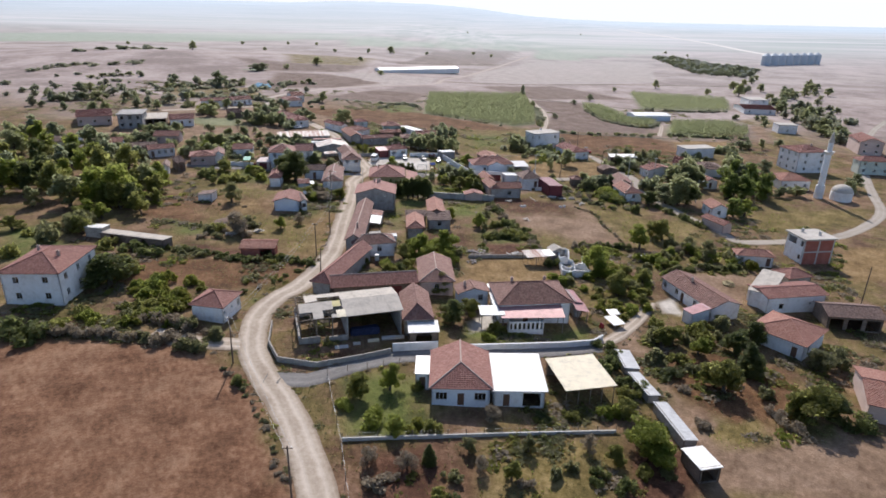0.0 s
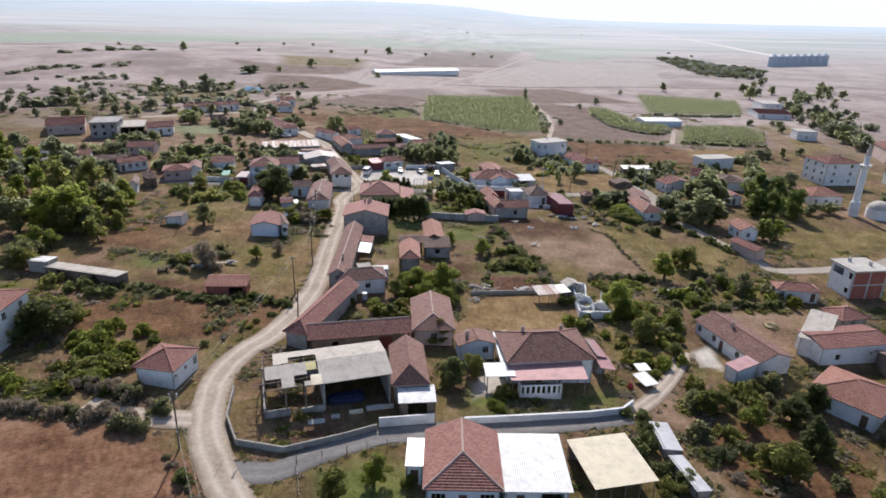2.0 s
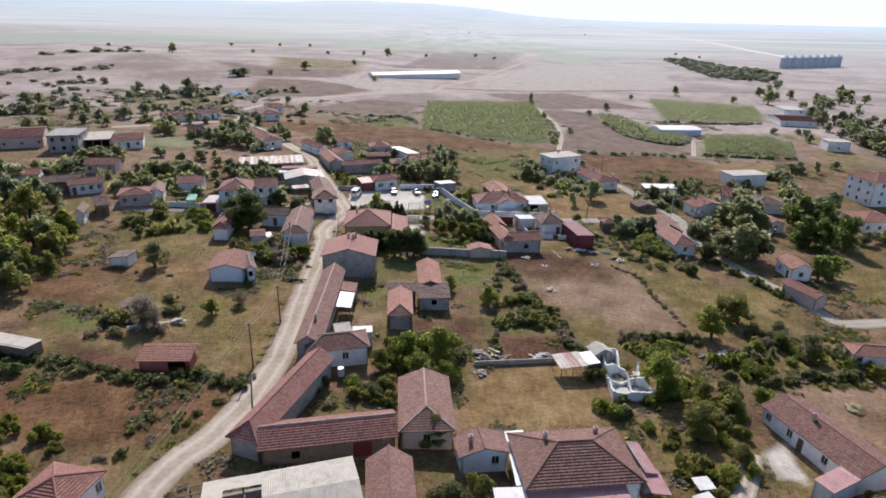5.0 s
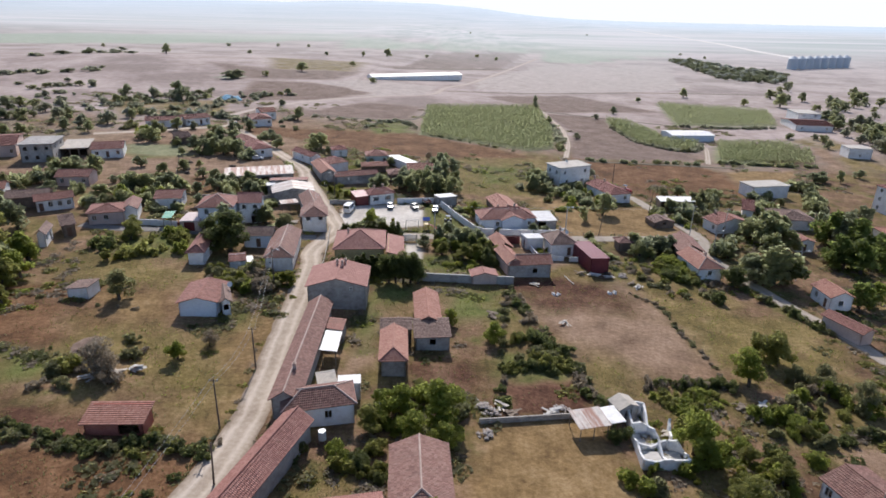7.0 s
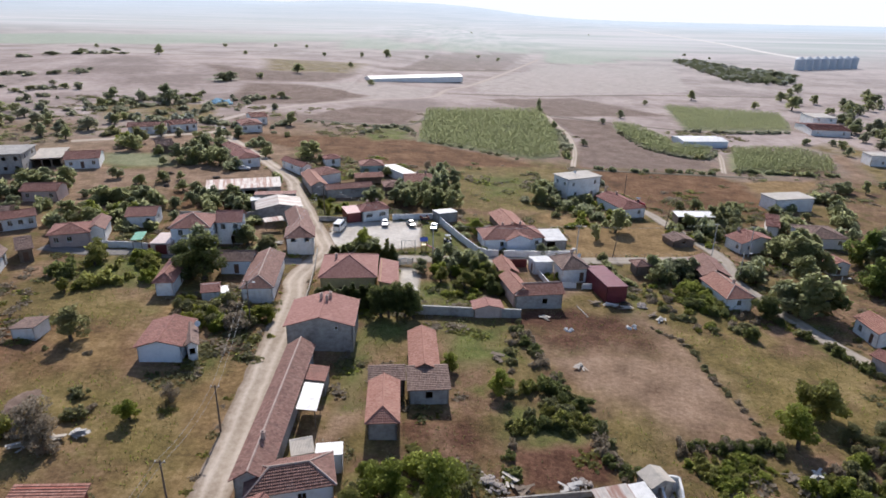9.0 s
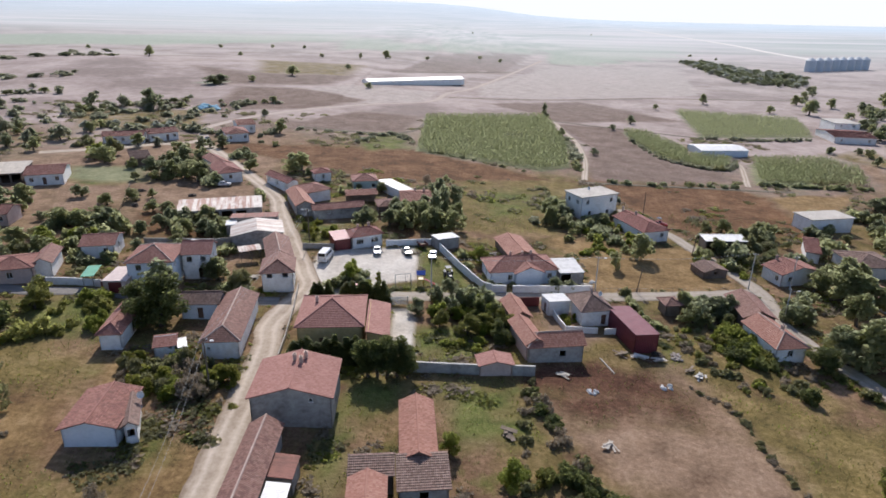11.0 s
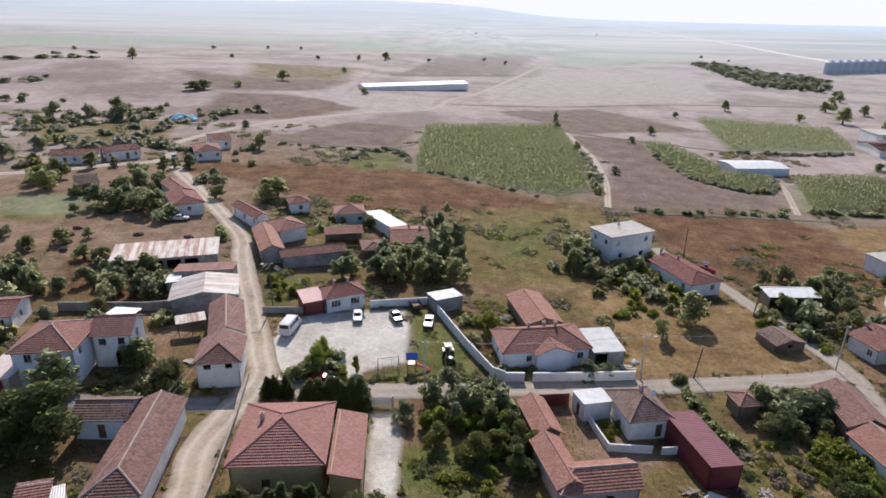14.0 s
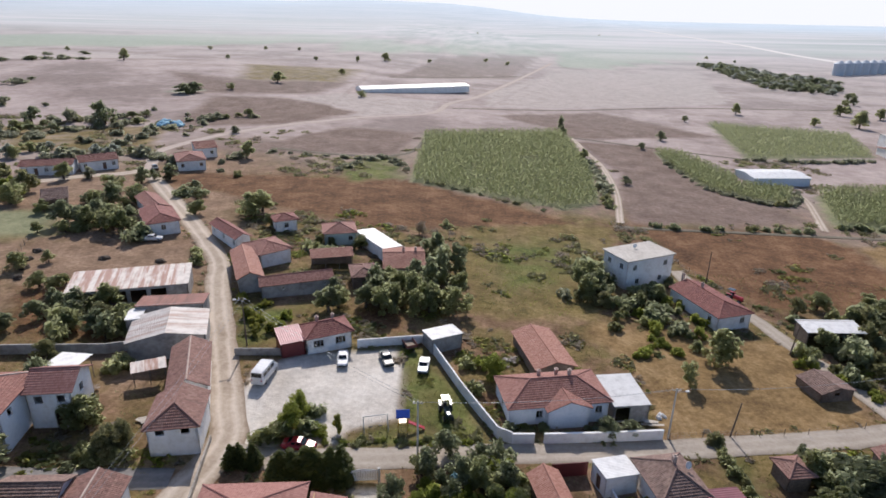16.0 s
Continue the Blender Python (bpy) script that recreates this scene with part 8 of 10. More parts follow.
def cable(a, b, sag=0.7, offset=(0, 0, -0.1)):
    """A sagging wire between two pole tops."""
    o = Vector(offset)
    a, b = a + o, b + o
    ob = new("overhead_wire")
    ob.matrix_basis = Matrix.Translation(a)
    tagged(ob, "thin grey overhead wire between poles", "wire", "overhead wires")
    bm = bmesh.new()
    n = 10
    pts = [a.lerp(b, k / n) - a - Vector((0, 0, sag * 4 * (k / n) * (1 - k / n))) for k in range(n + 1)]
    d = (b - a).normalized()
    u = d.orthogonal().normalized()
    w = d.cross(u)
    loft(bm, [[p + (u * c + w * e) * 0.014 for c, e in ((1, 0), (0, 1), (-1, 0), (0, -1))] for p in pts])
    part("strand", bm, STEEL, ob)


ruin(-12.19, 96.5, 17.03, 9.4, 9.07)
brick_shell(92.71, 143.63, 7.86, 7.8, 6.6)
minaret(129.93, 202.96)
domed_hall(136.81, 201.52)
roofless_house()
house(27.4, 134.4, 20.0, 3.2, 2.6, 2.3, "gable_y", 0.8, CEMENT_GREY, TIN_GREY, "small grey shed against the roofless house", ov=0.15, front="o", name="shed", category="shed")
canopy(25.0, 131.4, 16.0, 2.0, 3.2, 2.3, "shed_front", 0.2, TIN_WHITE, "white sheet shelter patched with rails", posts=2)
canopy(21.6, 130.4, 13.81, 4.3, 3.6, 2.2, "shed_front", 0.3, TIN_RUST, "collapsing shelter of rusty sheets and rails", posts=3)
SILO_X, SILO_Y = 427.63, 845.62
for k in range(8):
    silo(SILO_X + 13.5 * k, SILO_Y + 7 * k, 5.8, 12.5)

# ---- parked vehicles ----
car(-24.28, 218.21, 172, WHITE_PAINT, "white minibus parked at the edge of the lot", "van")
car(-13.74, 223.87, 8, WHITE_PAINT, "white saloon car parked before the white house")
car(-7.03, 224.73, 20, DARK_PAINT, "dark green saloon car parked by the wall")
car(-1.08, 223.54, -4, SILVER_PAINT, "silver car parked on the grass")
car(-15.74, 203.45, 84, RED_PAINT, "red hatchback parked beside the shrubs")
car(-63.31, 267.61, 100, WHITE_PAINT, "white saloon car parked by a farmhouse")
car(-89.06, 325.43, 30, DARK_PAINT, "dark car standing at the crossroads")
tractor(2.57, 212.18, 12, DARK_PAINT, "dark old tractor with a flat canopy on the grass")
tractor(61.6, 256.43, 40, RED_PAINT, "small red tractor behind the long house")
trailer(-3.78, 229.47, 24, "empty farm trailer with rusty boards by the wall")


def playground(x, y):
    ob = thing("play_tower", x, y, 6, "children's play tower with blue roof and red slide", "play tower")
    for px in (-0.6, 0.6):
        for py in (-0.6, 0.6):
            bm = bmesh.new()
            beam(bm, (px, py, -0.3), (px, py, 2.6), 0.06)
            part("post", bm, YELLOW_PAINT, ob)
    bm = bmesh.new()
    box(bm, -0.7, 0.7, -0.7, 0.7, 1.2, 1.3)
    part("platform", bm, YELLOW_PAINT, ob)
    bm = bmesh.new()
    roof_plane(bm, (-0.9, -0.9, 2.5), (0.9, -0.9, 2.5), (0.9, 0, 3.1), (-0.9, 0, 3.1), course=0)
    roof_plane(bm, (0.9, 0.9, 2.5), (-0.9, 0.9, 2.5), (-0.9, 0, 3.1), (0.9, 0, 3.1), course=0)
    part("roof", bm, BLUE_PAINT, ob)
    bm = bmesh.new()
    roof_plane(bm, (2.9, -0.3, 0.1), (2.9, 0.3, 0.1), (0.7, 0.3, 1.3), (0.7, -0.3, 1.3), course=0, thick=0.12)
    part("slide", bm, RED_PAINT, ob)
    for k in range(5):
        bm = bmesh.new()
        beam(bm, (-0.35, -0.75 - 0.12 * (5 - k), 0.2 + 0.22 * k), (0.35, -0.75 - 0.12 * (5 - k), 0.2 + 0.22 * k), 0.035)
        part("rung", bm, YELLOW_PAINT, ob)
    for px in (-0.38, 0.38):
        bm = bmesh.new()
        beam(bm, (px, -1.5, 0), (px, -0.7, 1.35), 0.04)
        part("ladder_rail", bm, YELLOW_PAINT, ob)
    for px in (0.7,):
        bm = bmesh.new()
        box(bm, px, px + 0.06, -0.6, 0.6, 1.3, 1.9)
        part("panel", bm, RED_PAINT, ob)


def swing(x, y, turn):
    ob = thing("swing_frame", x, y, turn, "pale metal swing frame on sandy ground", "swing")
    for px in (-1.6, 1.6):
        for py in (-0.7, 0.7):
            bm = bmesh.new()
            beam(bm, (px, py, -0.2), (px, 0, 2.2), 0.05)
            part("leg", bm, FRAME_WHITE, ob)
    bm = bmesh.new()
    beam(bm, (-1.7, 0, 2.2), (1.7, 0, 2.2), 0.05)
    part("top_bar", bm, FRAME_WHITE, ob)
    for px in (-0.7, 0.7):
        for dx in (-0.2, 0.2):
            bm = bmesh.new()
            beam(bm, (px + dx, 0, 0.5), (px + dx, 0, 2.2), 0.012, 4)
            part("chain", bm, STEEL, ob)
        bm = bmesh.new()
        box(bm, px - 0.24, px + 0.24, -0.1, 0.1, 0.46, 0.5)
        part("seat", bm, BLACK, ob)


playground(-3.18, 208.52)
swing(-6.75, 208.14, 14)

# ---- poles and wires ----
A = pole(-31.69, 81.66, 8.0, "leaning dark timber pole by the road bend", lean=0.03)
B = pole(-16.12, 53.9, 8.0, "dark timber pole beside the dirt road")
C = pole(-27.5, 126.47, 7.5, "dark timber pole beside the dirt road")
D = pole(-26.94, 140.74, 7.0, "dark timber pole beside the dirt road")
E = pole(-31.32, 168.35, 8.5, "dark timber pole with a lamp near the white cottages", lamp=1)
F = pole(-29.57, 226.56, 8.5, "timber pole with a street lamp near the lot", lamp=-1)
G = pole(-0.93, 203.06, 8.5, "pale concrete pole by the playground", CONCRETE)
H = pole(32.87, 210.39, 8.0, "pale concrete street lamp beside the garden wall", CONCRETE, 1)
I = pole(41.85, 211.64, 5.5, "leaning timber pole in the dry meadow", None, 0, False, 0.12)
J = pole(58.89, 264.34, 7.5, "timber pole at the edge of the brown field", None, 0, False)
K = pole(62.5, 235.54, 6.0, "timber pole beside the narrow lane", None, 0, False, 0.1)
L = pole(67.95, 216.82, 8.5, "pale concrete pole where the lanes meet", CONCRETE)
M = pole(68.09, 202, 7.0, "pale street lamp beside the tiled house", CONCRETE, 1, False)
N = pole(90.55, 118.06, 8.5, "dark timber pole beside the farm sheds", None, 0, False)
O = pole(82.27, 189.47, 7.5, "pale street lamp beside the lane", CONCRETE, 1, False)
P = pole(77.51, 217.67, 8.0, "pale concrete pole among the trees", CONCRETE)
Q = pole(-24.76, 116.48, 6.0, "leaning timber pole at the field corner", None, 0, False, 0.06)
for a, b in ((A, B), (A, C), (C, D), (D, E), (E, F), (G, H), (H, L), (L, M), (P, L), (G, F)):
    cable(a, b, 0.9, (-0.4, 0, -0.1))
    cable(a, b, 0.8, (0.4, 0, -0.1))

# ---- heaps and clutter ----
heap("rubble_heap", 7.69, 134.2, 3.5, 2.4, 0.9, RUBBLE, "heap of pale building rubble by the wall", "rubble", 4)
heap("rubble_heap", 18.69, 135, 3, 2, 0.6, RUBBLE, "heap of pale building rubble by the wall", "rubble", 5)
heap("rubble_heap", 7.4, 128.4, 2.4, 2, 0.7, RUBBLE, "heap of stones beside the tile-roofed house", "rubble", 6)
heap("rubble_heap", 41.37, 186.05, 3, 2, 0.6, RUBBLE, "jumble of scrap beside the maroon shed", "rubble", 7)
heap("rubble_heap", 38.34, 186.35, 2.4, 1.6, 0.6, DUNG, "dark scrap heap beside the maroon shed", "rubble", 8)
heap("rubble_heap", 12.94, 227.3, 3, 4, 0.8, RUBBLE, "pile of firewood and rubble by the old barn", "rubble", 9)
for k, (hx, hy) in enumerate([(-82.69, 257.95), (-82.03, 253.53), (-79.97, 249.59), (-78.39, 245.26), (-56.78, 256.56), (-68.14, 256.34)]):
    heap("dung_heap", hx, hy, 2.2, 1.6, 0.7, DUNG, "dark dung heap in the bare paddock", "dung heap", 20 + k, "dung heaps")
heap("tarp_stack", -114.6, 391.15, 9, 5, 2.6, TARP_BLUE, "stack under a light blue tarpaulin at the field edge", "covered stack", 31)
heap("tarp_stack", -110.3, 392.33, 8, 5, 2.2, TARP_BLUE, "stack under a light blue tarpaulin at the field edge", "covered stack", 32)
canopy(33.1, 102.26, 20, 2.2, 3.2, 0.9, "shed_front", 0.15, TIN_WHITE, "low white sheet shelter beside the drive", posts=2, name="sheet_shelter", category="shelter")
canopy(33.76, 105.94, 10, 1.9, 1.8, 0.8, "shed_front", 0.1, TIN_WHITE, "small white garden table under a sheet", posts=2, name="garden_table", category="table")
heap("flower_tub", 30.44, 101.03, 0.9, 0.9, 0.9, RED_PAINT, "bright red plastic tub by the wall", "tub", 35)
heap("soil_clods", -54.79, 144.48, 5, 3, 0.3, EARTH, "overgrown earth bank in the plot", "earth mound", 36)
heap("hay_heap", 64.57, 124.71, 3, 2.4, 0.9, HAY, "small heap of yellow hay in the yard", "hay heap", 37)
sacks(24.4, 174.25, 4, 3)
sacks(36.71, 176.72, 5, 4)
sacks(33.03, 215.1, 4, 5)


def water_tank(x, y, z, label):
    ob = thing("water_tank", x, y, 0, label, "water tank", dz=z)
    bm = bmesh.new()
    beam(bm, (0, 0, 0.4), (0, 0, 1.7), 0.5, 16)
    bmesh.ops.bevel(bm, geom=[e for e in bm.edges if e.calc_face_angle(0) > 1.2], offset=0.08, segments=2, affect="EDGES")
    part("drum", bm, WHITE_PAINT, ob)
    for px, py in ((-0.35, -0.35), (0.35, -0.35), (0.35, 0.35), (-0.35, 0.35)):
        bm = bmesh.new()
        beam(bm, (px, py, -0.3), (px, py, 0.45), 0.04)
        part("leg", bm, STEEL, ob)


def satellite_dish(x, y, z, turn, label):
    """A white dish on a bent arm."""
    ob = thing("satellite_dish", x, y, turn, label, "satellite dish", "satellite dishes", dz=z)
    bm = bmesh.new()
    beam(bm, (0, 0, -0.5), (0, 0, 0.55), 0.03, 6)
    part("mast", bm, STEEL, ob)
    bm = bmesh.new()
    rings = []
    for r, depth in ((0.05, 0.0), (0.25, 0.04), (0.45, 0.13), (0.45, 0.16), (0.25, 0.07), (0.05, 0.03)):
        rings.append([Vector((r * math.cos(k * math.pi / 8), -depth - 0.06 + 0.35 * r * math.sin(k * math.pi / 8), 0.6 + r * math.sin(k * math.pi / 8))) for k in range(16)])
    loft(bm, rings)
    part("reflector", bm, FRAME_WHITE, ob)
    bm = bmesh.new()
    beam(bm, (0, -0.06, 0.25), (0, -0.55, 0.5), 0.02, 5)
    beam(bm, (0, -0.5, 0.47), (0, -0.62, 0.56), 0.04, 6)
    part("receiver_arm", bm, STEEL, ob)


satellite_dish(-37.4, 161.6, 3.1, 20, "white satellite dish on the low cottage roof")
satellite_dish(30.9, 199.6, 4.2, 25, "white satellite dish on the dark tiled roof")
satellite_dish(42.8, 266.2, 6.6, 10, "white satellite dish on the flat roof of the white block")
water_tank(-13.86, 125.05, 0, "white round water tank on a small stand")


def plank(t, a, b):
    """A long pale board lying on the ground."""
    ob = thing("plank", a[0], a[1], 0, "long pale timber plank lying on bare earth", "plank")
    o = ob.matrix_basis.translation
    bm = bmesh.new()
    bar_on(on_land(*a, 0.12) - o, on_land(*b, 0.12) - o, 0.15, 0.08, bm)
    part("board", bm, WOOD if t else CONCRETE, ob)


plank(0, *[(27.88, 183.98), (29.2, 179.52)])
plank(1, *[(33.45, 185.87), (36.6, 183.84)])


def slatted_gate(a, b, h):
    """A white gate of upright slats between two posts."""
    ax, ay = a
    bx, by = b
    w = math.hypot(bx - ax, by - ay)
    ob = thing("driveway_gate", (ax + bx) / 2, (ay + by) / 2, math.degrees(math.atan2(by - ay, bx - ax)), "white slatted driveway gate of the ochre house", "gate")
    for px in (-w / 2, w / 2):
        bm = bmesh.new()
        box(bm, px - 0.15, px + 0.15, -0.15, 0.15, -0.4, h + 0.2)
        part("post", bm, CONCRETE, ob)
    for z in (0.25, h - 0.2):
        bm = bmesh.new()
        box(bm, -w / 2 + 0.16, w / 2 - 0.16, -0.05, -0.01, z, z + 0.08)
        part("rail", bm, WHITE_WALL, ob)
    n = 16
    for k in range(n):
        px = -w / 2 + 0.3 + (w - 0.6) * k / (n - 1)
        bm = bmesh.new()
        box(bm, px - 0.07, px + 0.07, 0.0, 0.03, 0.1, h - 0.15 + 0.25 * math.sin(math.pi * k / (n - 1)))
        part("slat", bm, WHITE_WALL, ob)


slatted_gate((-8.72, 198.43), (-5.23, 198.76), 1.7)


def boards(x, y, count, mat, label, seed):
    """Old boards or sheets thrown on a heap."""
    r = random.Random(seed)
    ob = thing("scrap_pile", x, y, r.uniform(0, 180), label, "scrap pile", "scrap piles")
    for k in range(count):
        w, d = r.uniform(1.0, 2.6), r.uniform(0.15, 0.7)
        bm = bmesh.new()
        box(bm, -w / 2, w / 2, -d / 2, d / 2, 0, 0.04)
        bmesh.ops.transform(bm, verts=bm.verts[:], matrix=pose(r.uniform(-0.6, 0.6), r.uniform(-0.5, 0.5), 0.08 + 0.1 * k, r.uniform(-9, 9), r.uniform(-6, 6), r.uniform(-50, 50)))
        part("board", bm, mat, ob)


for k, (bx, by) in enumerate([(9.73, 134.61), (11.29, 133.07), (17.3, 133.92), (32.86, 130.77), (46.56, 138.27), (49.99, 138.59), (24.03, 161.26), (10.5, 162.73), (-49.14, 135.64), (-46.39, 137.39), (-53.82, 139.65), (-44, 138.39)]):
    boards(bx, by, 5 + k % 3, (TIN_GREY, WOOD, CONCRETE)[k % 3], ("pile of grey broken sheets in the weeds", "pile of old boards dumped in a yard", "pile of pale sheets among weeds")[k % 3], 300 + k)
for k, (bx, by) in enumerate([(29.05, 218.91), (31.49, 213.06), (6.83, 219.46), (15.62, 220.58), (-36.53, 206.64), (-39.69, 204.95), (-46.76, 212.75)]):
    boards(bx, by, 4 + k % 3, (WOOD, TIN_GREY, WOOD)[k % 3], ("pile of old boards dumped in a yard", "pile of grey broken sheets in the weeds", "pile of old boards dumped in a yard")[k % 3], 330 + k)
for k, (bx, by) in enumerate([(20.88, 177.97), (31.93, 185.75), (34.45, 184.71), (37.58, 184.39), (42.53, 181.79), (43.34, 180.11)]):
    boards(bx, by, 4 + k % 3, (TIN_GREY, WOOD, CONCRETE)[k % 3], ("pile of grey broken sheets by the sheds", "pile of old boards by the sheds", "pile of pale sheets by the sheds")[k % 3], 350 + k)
heap("play_tent", 3.67, 199.66, 1.3, 1.1, 1.2, TARP_BLUE, "small blue plastic cover in the garden", "garden cover", 61)
heap("rubble_heap", 8.16, 133.8, 6, 2.4, 0.9, RUBBLE, "long heap of pale stones and scrap", "rubble", 62)


# ---- trees, shrubs and hedges ----
tree("bright", 28.38, 65.75, 5.0, 8.0, "bright green domed tree over the garden sheds")
tree("bright", 28.96, 64.07, 3.8, 5.5)
tree("bush_dark", 30.4, 80.87, 2.6, 5)
tree("bush_dark", 29.93, 89.56, 2.2, 4)
tree("bush_dark", 28.95, 92.97, 2.2, 4)
tree("bush_dark", 27.16, 86.13, 3.4, 5.0)
tree("bush", 29.39, 78.58, 2.4, 4)
tree("bush_bright", 24.78, 73.98, 2.6, 4)
tree("round", 27.13, 73.55, 3.2, 4)
tree("round", -10.97, 75.17, 4.2, 4.5)
tree("bright", -7.02, 77, 4.2, 4)
tree("bush_bright", -8.71, 69.51, 2.4, 4)
tree("bush_yellow", -2.85, 68.24, 2.2, 4)
tree("bright", -5.42, 66.83, 3, 4)
tree("bush", -0.54, 67.86, 2.2, 3.4)
tree("bush_bright", -12.99, 72.27, 1.6, 3)
tree("dry", 7.71, 71.07, 2.8, 3.4)
tree("bush", -2.42, 77.48, 2, 3)
tree("bush", 19.19, 72.8, 1.4, 3)
tree("bush_dark", 15.03, 72.15, 1.2, 2.5)
tree("dry", 5.56, 60.82, 2.4, 3)
tree("bush_olive", 2.03, 59.07, 1.6, 3)
tree("bush_olive", 17.15, 62.28, 1.5, 2.6)
tree("bush_dry", 10.96, 58.84, 1.4, 2.6)
tree("bush_dark", 20.35, 60.54, 2, 3)
tree("bush_dry", -5.47, 58.47, 1.5, 3)
tree("bush", 26.48, 62.01, 1.6, 3)
tree("bush_olive", 29.45, 62.25, 1.6, 2.6)
tree("bush", 0.01, 56.16, 1.6, 2.6)
tree("bush_dry", 38.48, 72.02, 1.2, 2.4)
tree("dark", -62.83, 106.34, 6.5, 9.5, "big dark green tree beside the two-storey house")
tree("dark", -64.68, 104.7, 4.6, 7)
tree("round", -61.47, 110.28, 4.6, 6)
tree("bush_bright", -61.13, 112.73, 2.6, 5)
tree("bush", -72.5, 124.57, 3, 5)
tree("bush_dark", -66.79, 122.81, 3.2, 4.6)
tree("bush_dark", -62.04, 121.48, 2.4, 5)
tree("bush_dark", -64.26, 85.21, 3.5, 6)
tree("bush_dark", -68.26, 86.58, 3.5, 6)
tree("bush", -62.44, 88.15, 2.4, 4)
tree("bush_yellow", -45.76, 99.47, 2.2, 4.2, "sprawling yellow-green vine on a trellis")
tree("bush_yellow", -48.42, 97.34, 2.2, 4.2, "sprawling yellow-green vine on a trellis")
tree("bush_yellow", -50.17, 94.55, 2.2, 4.2, "sprawling yellow-green vine on a trellis")
tree("bush_yellow", -52.02, 92.28, 2.2, 4.2, "sprawling yellow-green vine on a trellis")
grove(['bush', 'bush_bright'], [(-65.03, 95.93), (-55.38, 100.5), (-46, 95.07), (-45.33, 91.1), (-60.87, 90.25)], 9, 1.8, 3.2, 14)
hedge_row(['bush_dry', 'bush_dry', 'bush_olive'], [(-65.32, 86.9), (-61.72, 86.93), (-52.63, 86.85), (-43.4, 86.46), (-38.47, 84.22)], 1.3, 2.2, 3.6, 15, "overgrown dry hedge along the field")
hedge_row(['bush_dry', 'bush_olive'], [(-32.29, 80.32), (-28.03, 74.82), (-22.51, 66.43), (-18.08, 57.47)], 1.6, 0.6, 1.5, 16)
tree("bush_dark", -29.25, 76.12, 2.0, 2.6)
grove(['dark', 'bright', 'mid', 'round', 'bright', 'mid_dark'], [(-142.78, 179.2), (-153.85, 229.49), (-129.25, 212.09), (-87.85, 193.16), (-76.62, 163.23), (-76.89, 148.02), (-85.55, 139.07), (-99.48, 142.01), (-108.9, 132.34)], 50, 8.0, 8.0, 21, "tall leafy tree in a dense thicket")
grove(['bright', 'round'], [(-96.67, 159.51), (-82.73, 176.86), (-72.81, 153.54), (-75.59, 143.74), (-84.72, 140.05)], 18, 6.0, 6.0, 22, "light green tree at the edge of the thicket")
grove(['olive', 'bush_olive', 'round'], [(-95.89, 136.22), (-85.78, 142.02), (-76.86, 127.69), (-87.32, 124.38)], 8, 4.5, 5.5, 23)
grove(['bush', 'round', 'bush_bright'], [(-111.23, 132.02), (-92.55, 130.84), (-84.69, 118.17), (-95.54, 110.78)], 9, 3.0, 4.5, 24)
tree("dry", -49.49, 137.81, 5.2, 8.5, "bare grey-brown spreading tree")
tree("dry", -46.61, 136.19, 4.0, 6)
tree("olive", -57.08, 160.14, 5.6, 6.2)
tree("bright", -39.26, 142.05, 3.4, 4.0)
tree("dry", -35.87, 146.33, 3.0, 3.6)
tree("bush", -53.77, 138.11, 2.4, 5)
tree("bush_olive", -54.88, 136.5, 2.2, 4)
grove(['bush_olive', 'bush', 'bush_dry'], [(-66.49, 144.92), (-46.35, 147.22), (-41.59, 135), (-57.26, 132.06)], 8, 1.6, 3, 25)
grove(['round', 'bush_dark', 'bush'], [(-74.93, 185.74), (-68.91, 194.01), (-61.76, 181.15), (-67.65, 174.16)], 8, 4, 5, 26)
grove(['bush_bright', 'bush', 'bush_yellow'], [(-68.48, 190.33), (-58.43, 193.9), (-55.03, 182.22), (-63.71, 180.21)], 7, 1.5, 2.6, 27)
grove(['bush_yellow', 'bush_olive', 'yellow', 'bush_dry', 'olive'], [(-47.62, 174.2), (-32.16, 174.8), (-27.58, 169.94), (-33.63, 166.94), (-41.69, 166.29)], 30, 2.7, 4.2, 28)
grove(['bright', 'bush_bright', 'bush_bright', 'bush_olive'], [(-9.4, 134.6), (-3.89, 136.0), (2.91, 135.0), (6.02, 130.9), (5.03, 125.91), (-2.97, 124.1), (-8.78, 130.43)], 10, 2.8, 4.2, 31)
grove(['bush', 'bush_bright', 'bush_dark'], [(-11.82, 123.3), (-5.93, 124.91), (-5.27, 117.98), (-10.67, 118.46)], 8, 1.8, 3, 32)
tree("bush_dark", -16.92, 122.33, 2.6, 3.6)
tree("dark", 2.65, 99, 5.0, 5.5)
tree("round", 0.28, 111.08, 4.2, 5.0)
tree("round", 5.71, 102.06, 4.0, 4.4)
tree("bush", 10.42, 96.54, 2.8, 3.5)
tree("bush_bright", 8.77, 93.97, 1.8, 3)
tree("bright", 10.25, 152.96, 4.2, 4.8)
tree("bush_dark", 16.85, 154.69, 3.4, 4.0)
tree("bush", 14.23, 154.41, 2.4, 3.6)
tree("bright", 2.67, 158.48, 3.6, 3.4)
tree("bush_dark", 19.23, 153.49, 2.6, 4)
grove(['bush_dark', 'bush_olive', 'bush'], [(13.72, 150.14), (23.13, 151.79), (22.12, 143.48), (13.67, 143.27)], 11, 1.7, 3.2, 33)
hedge_row(['bush_dark', 'bush_dry'], [(10.76, 144.76), (10.3, 136.04)], 2.5, 1.3, 2, 34)
hedge_row(['bush_dark', 'bush_dry'], [(22.12, 143.48), (24.38, 136.26)], 2, 1.4, 2.2, 35)
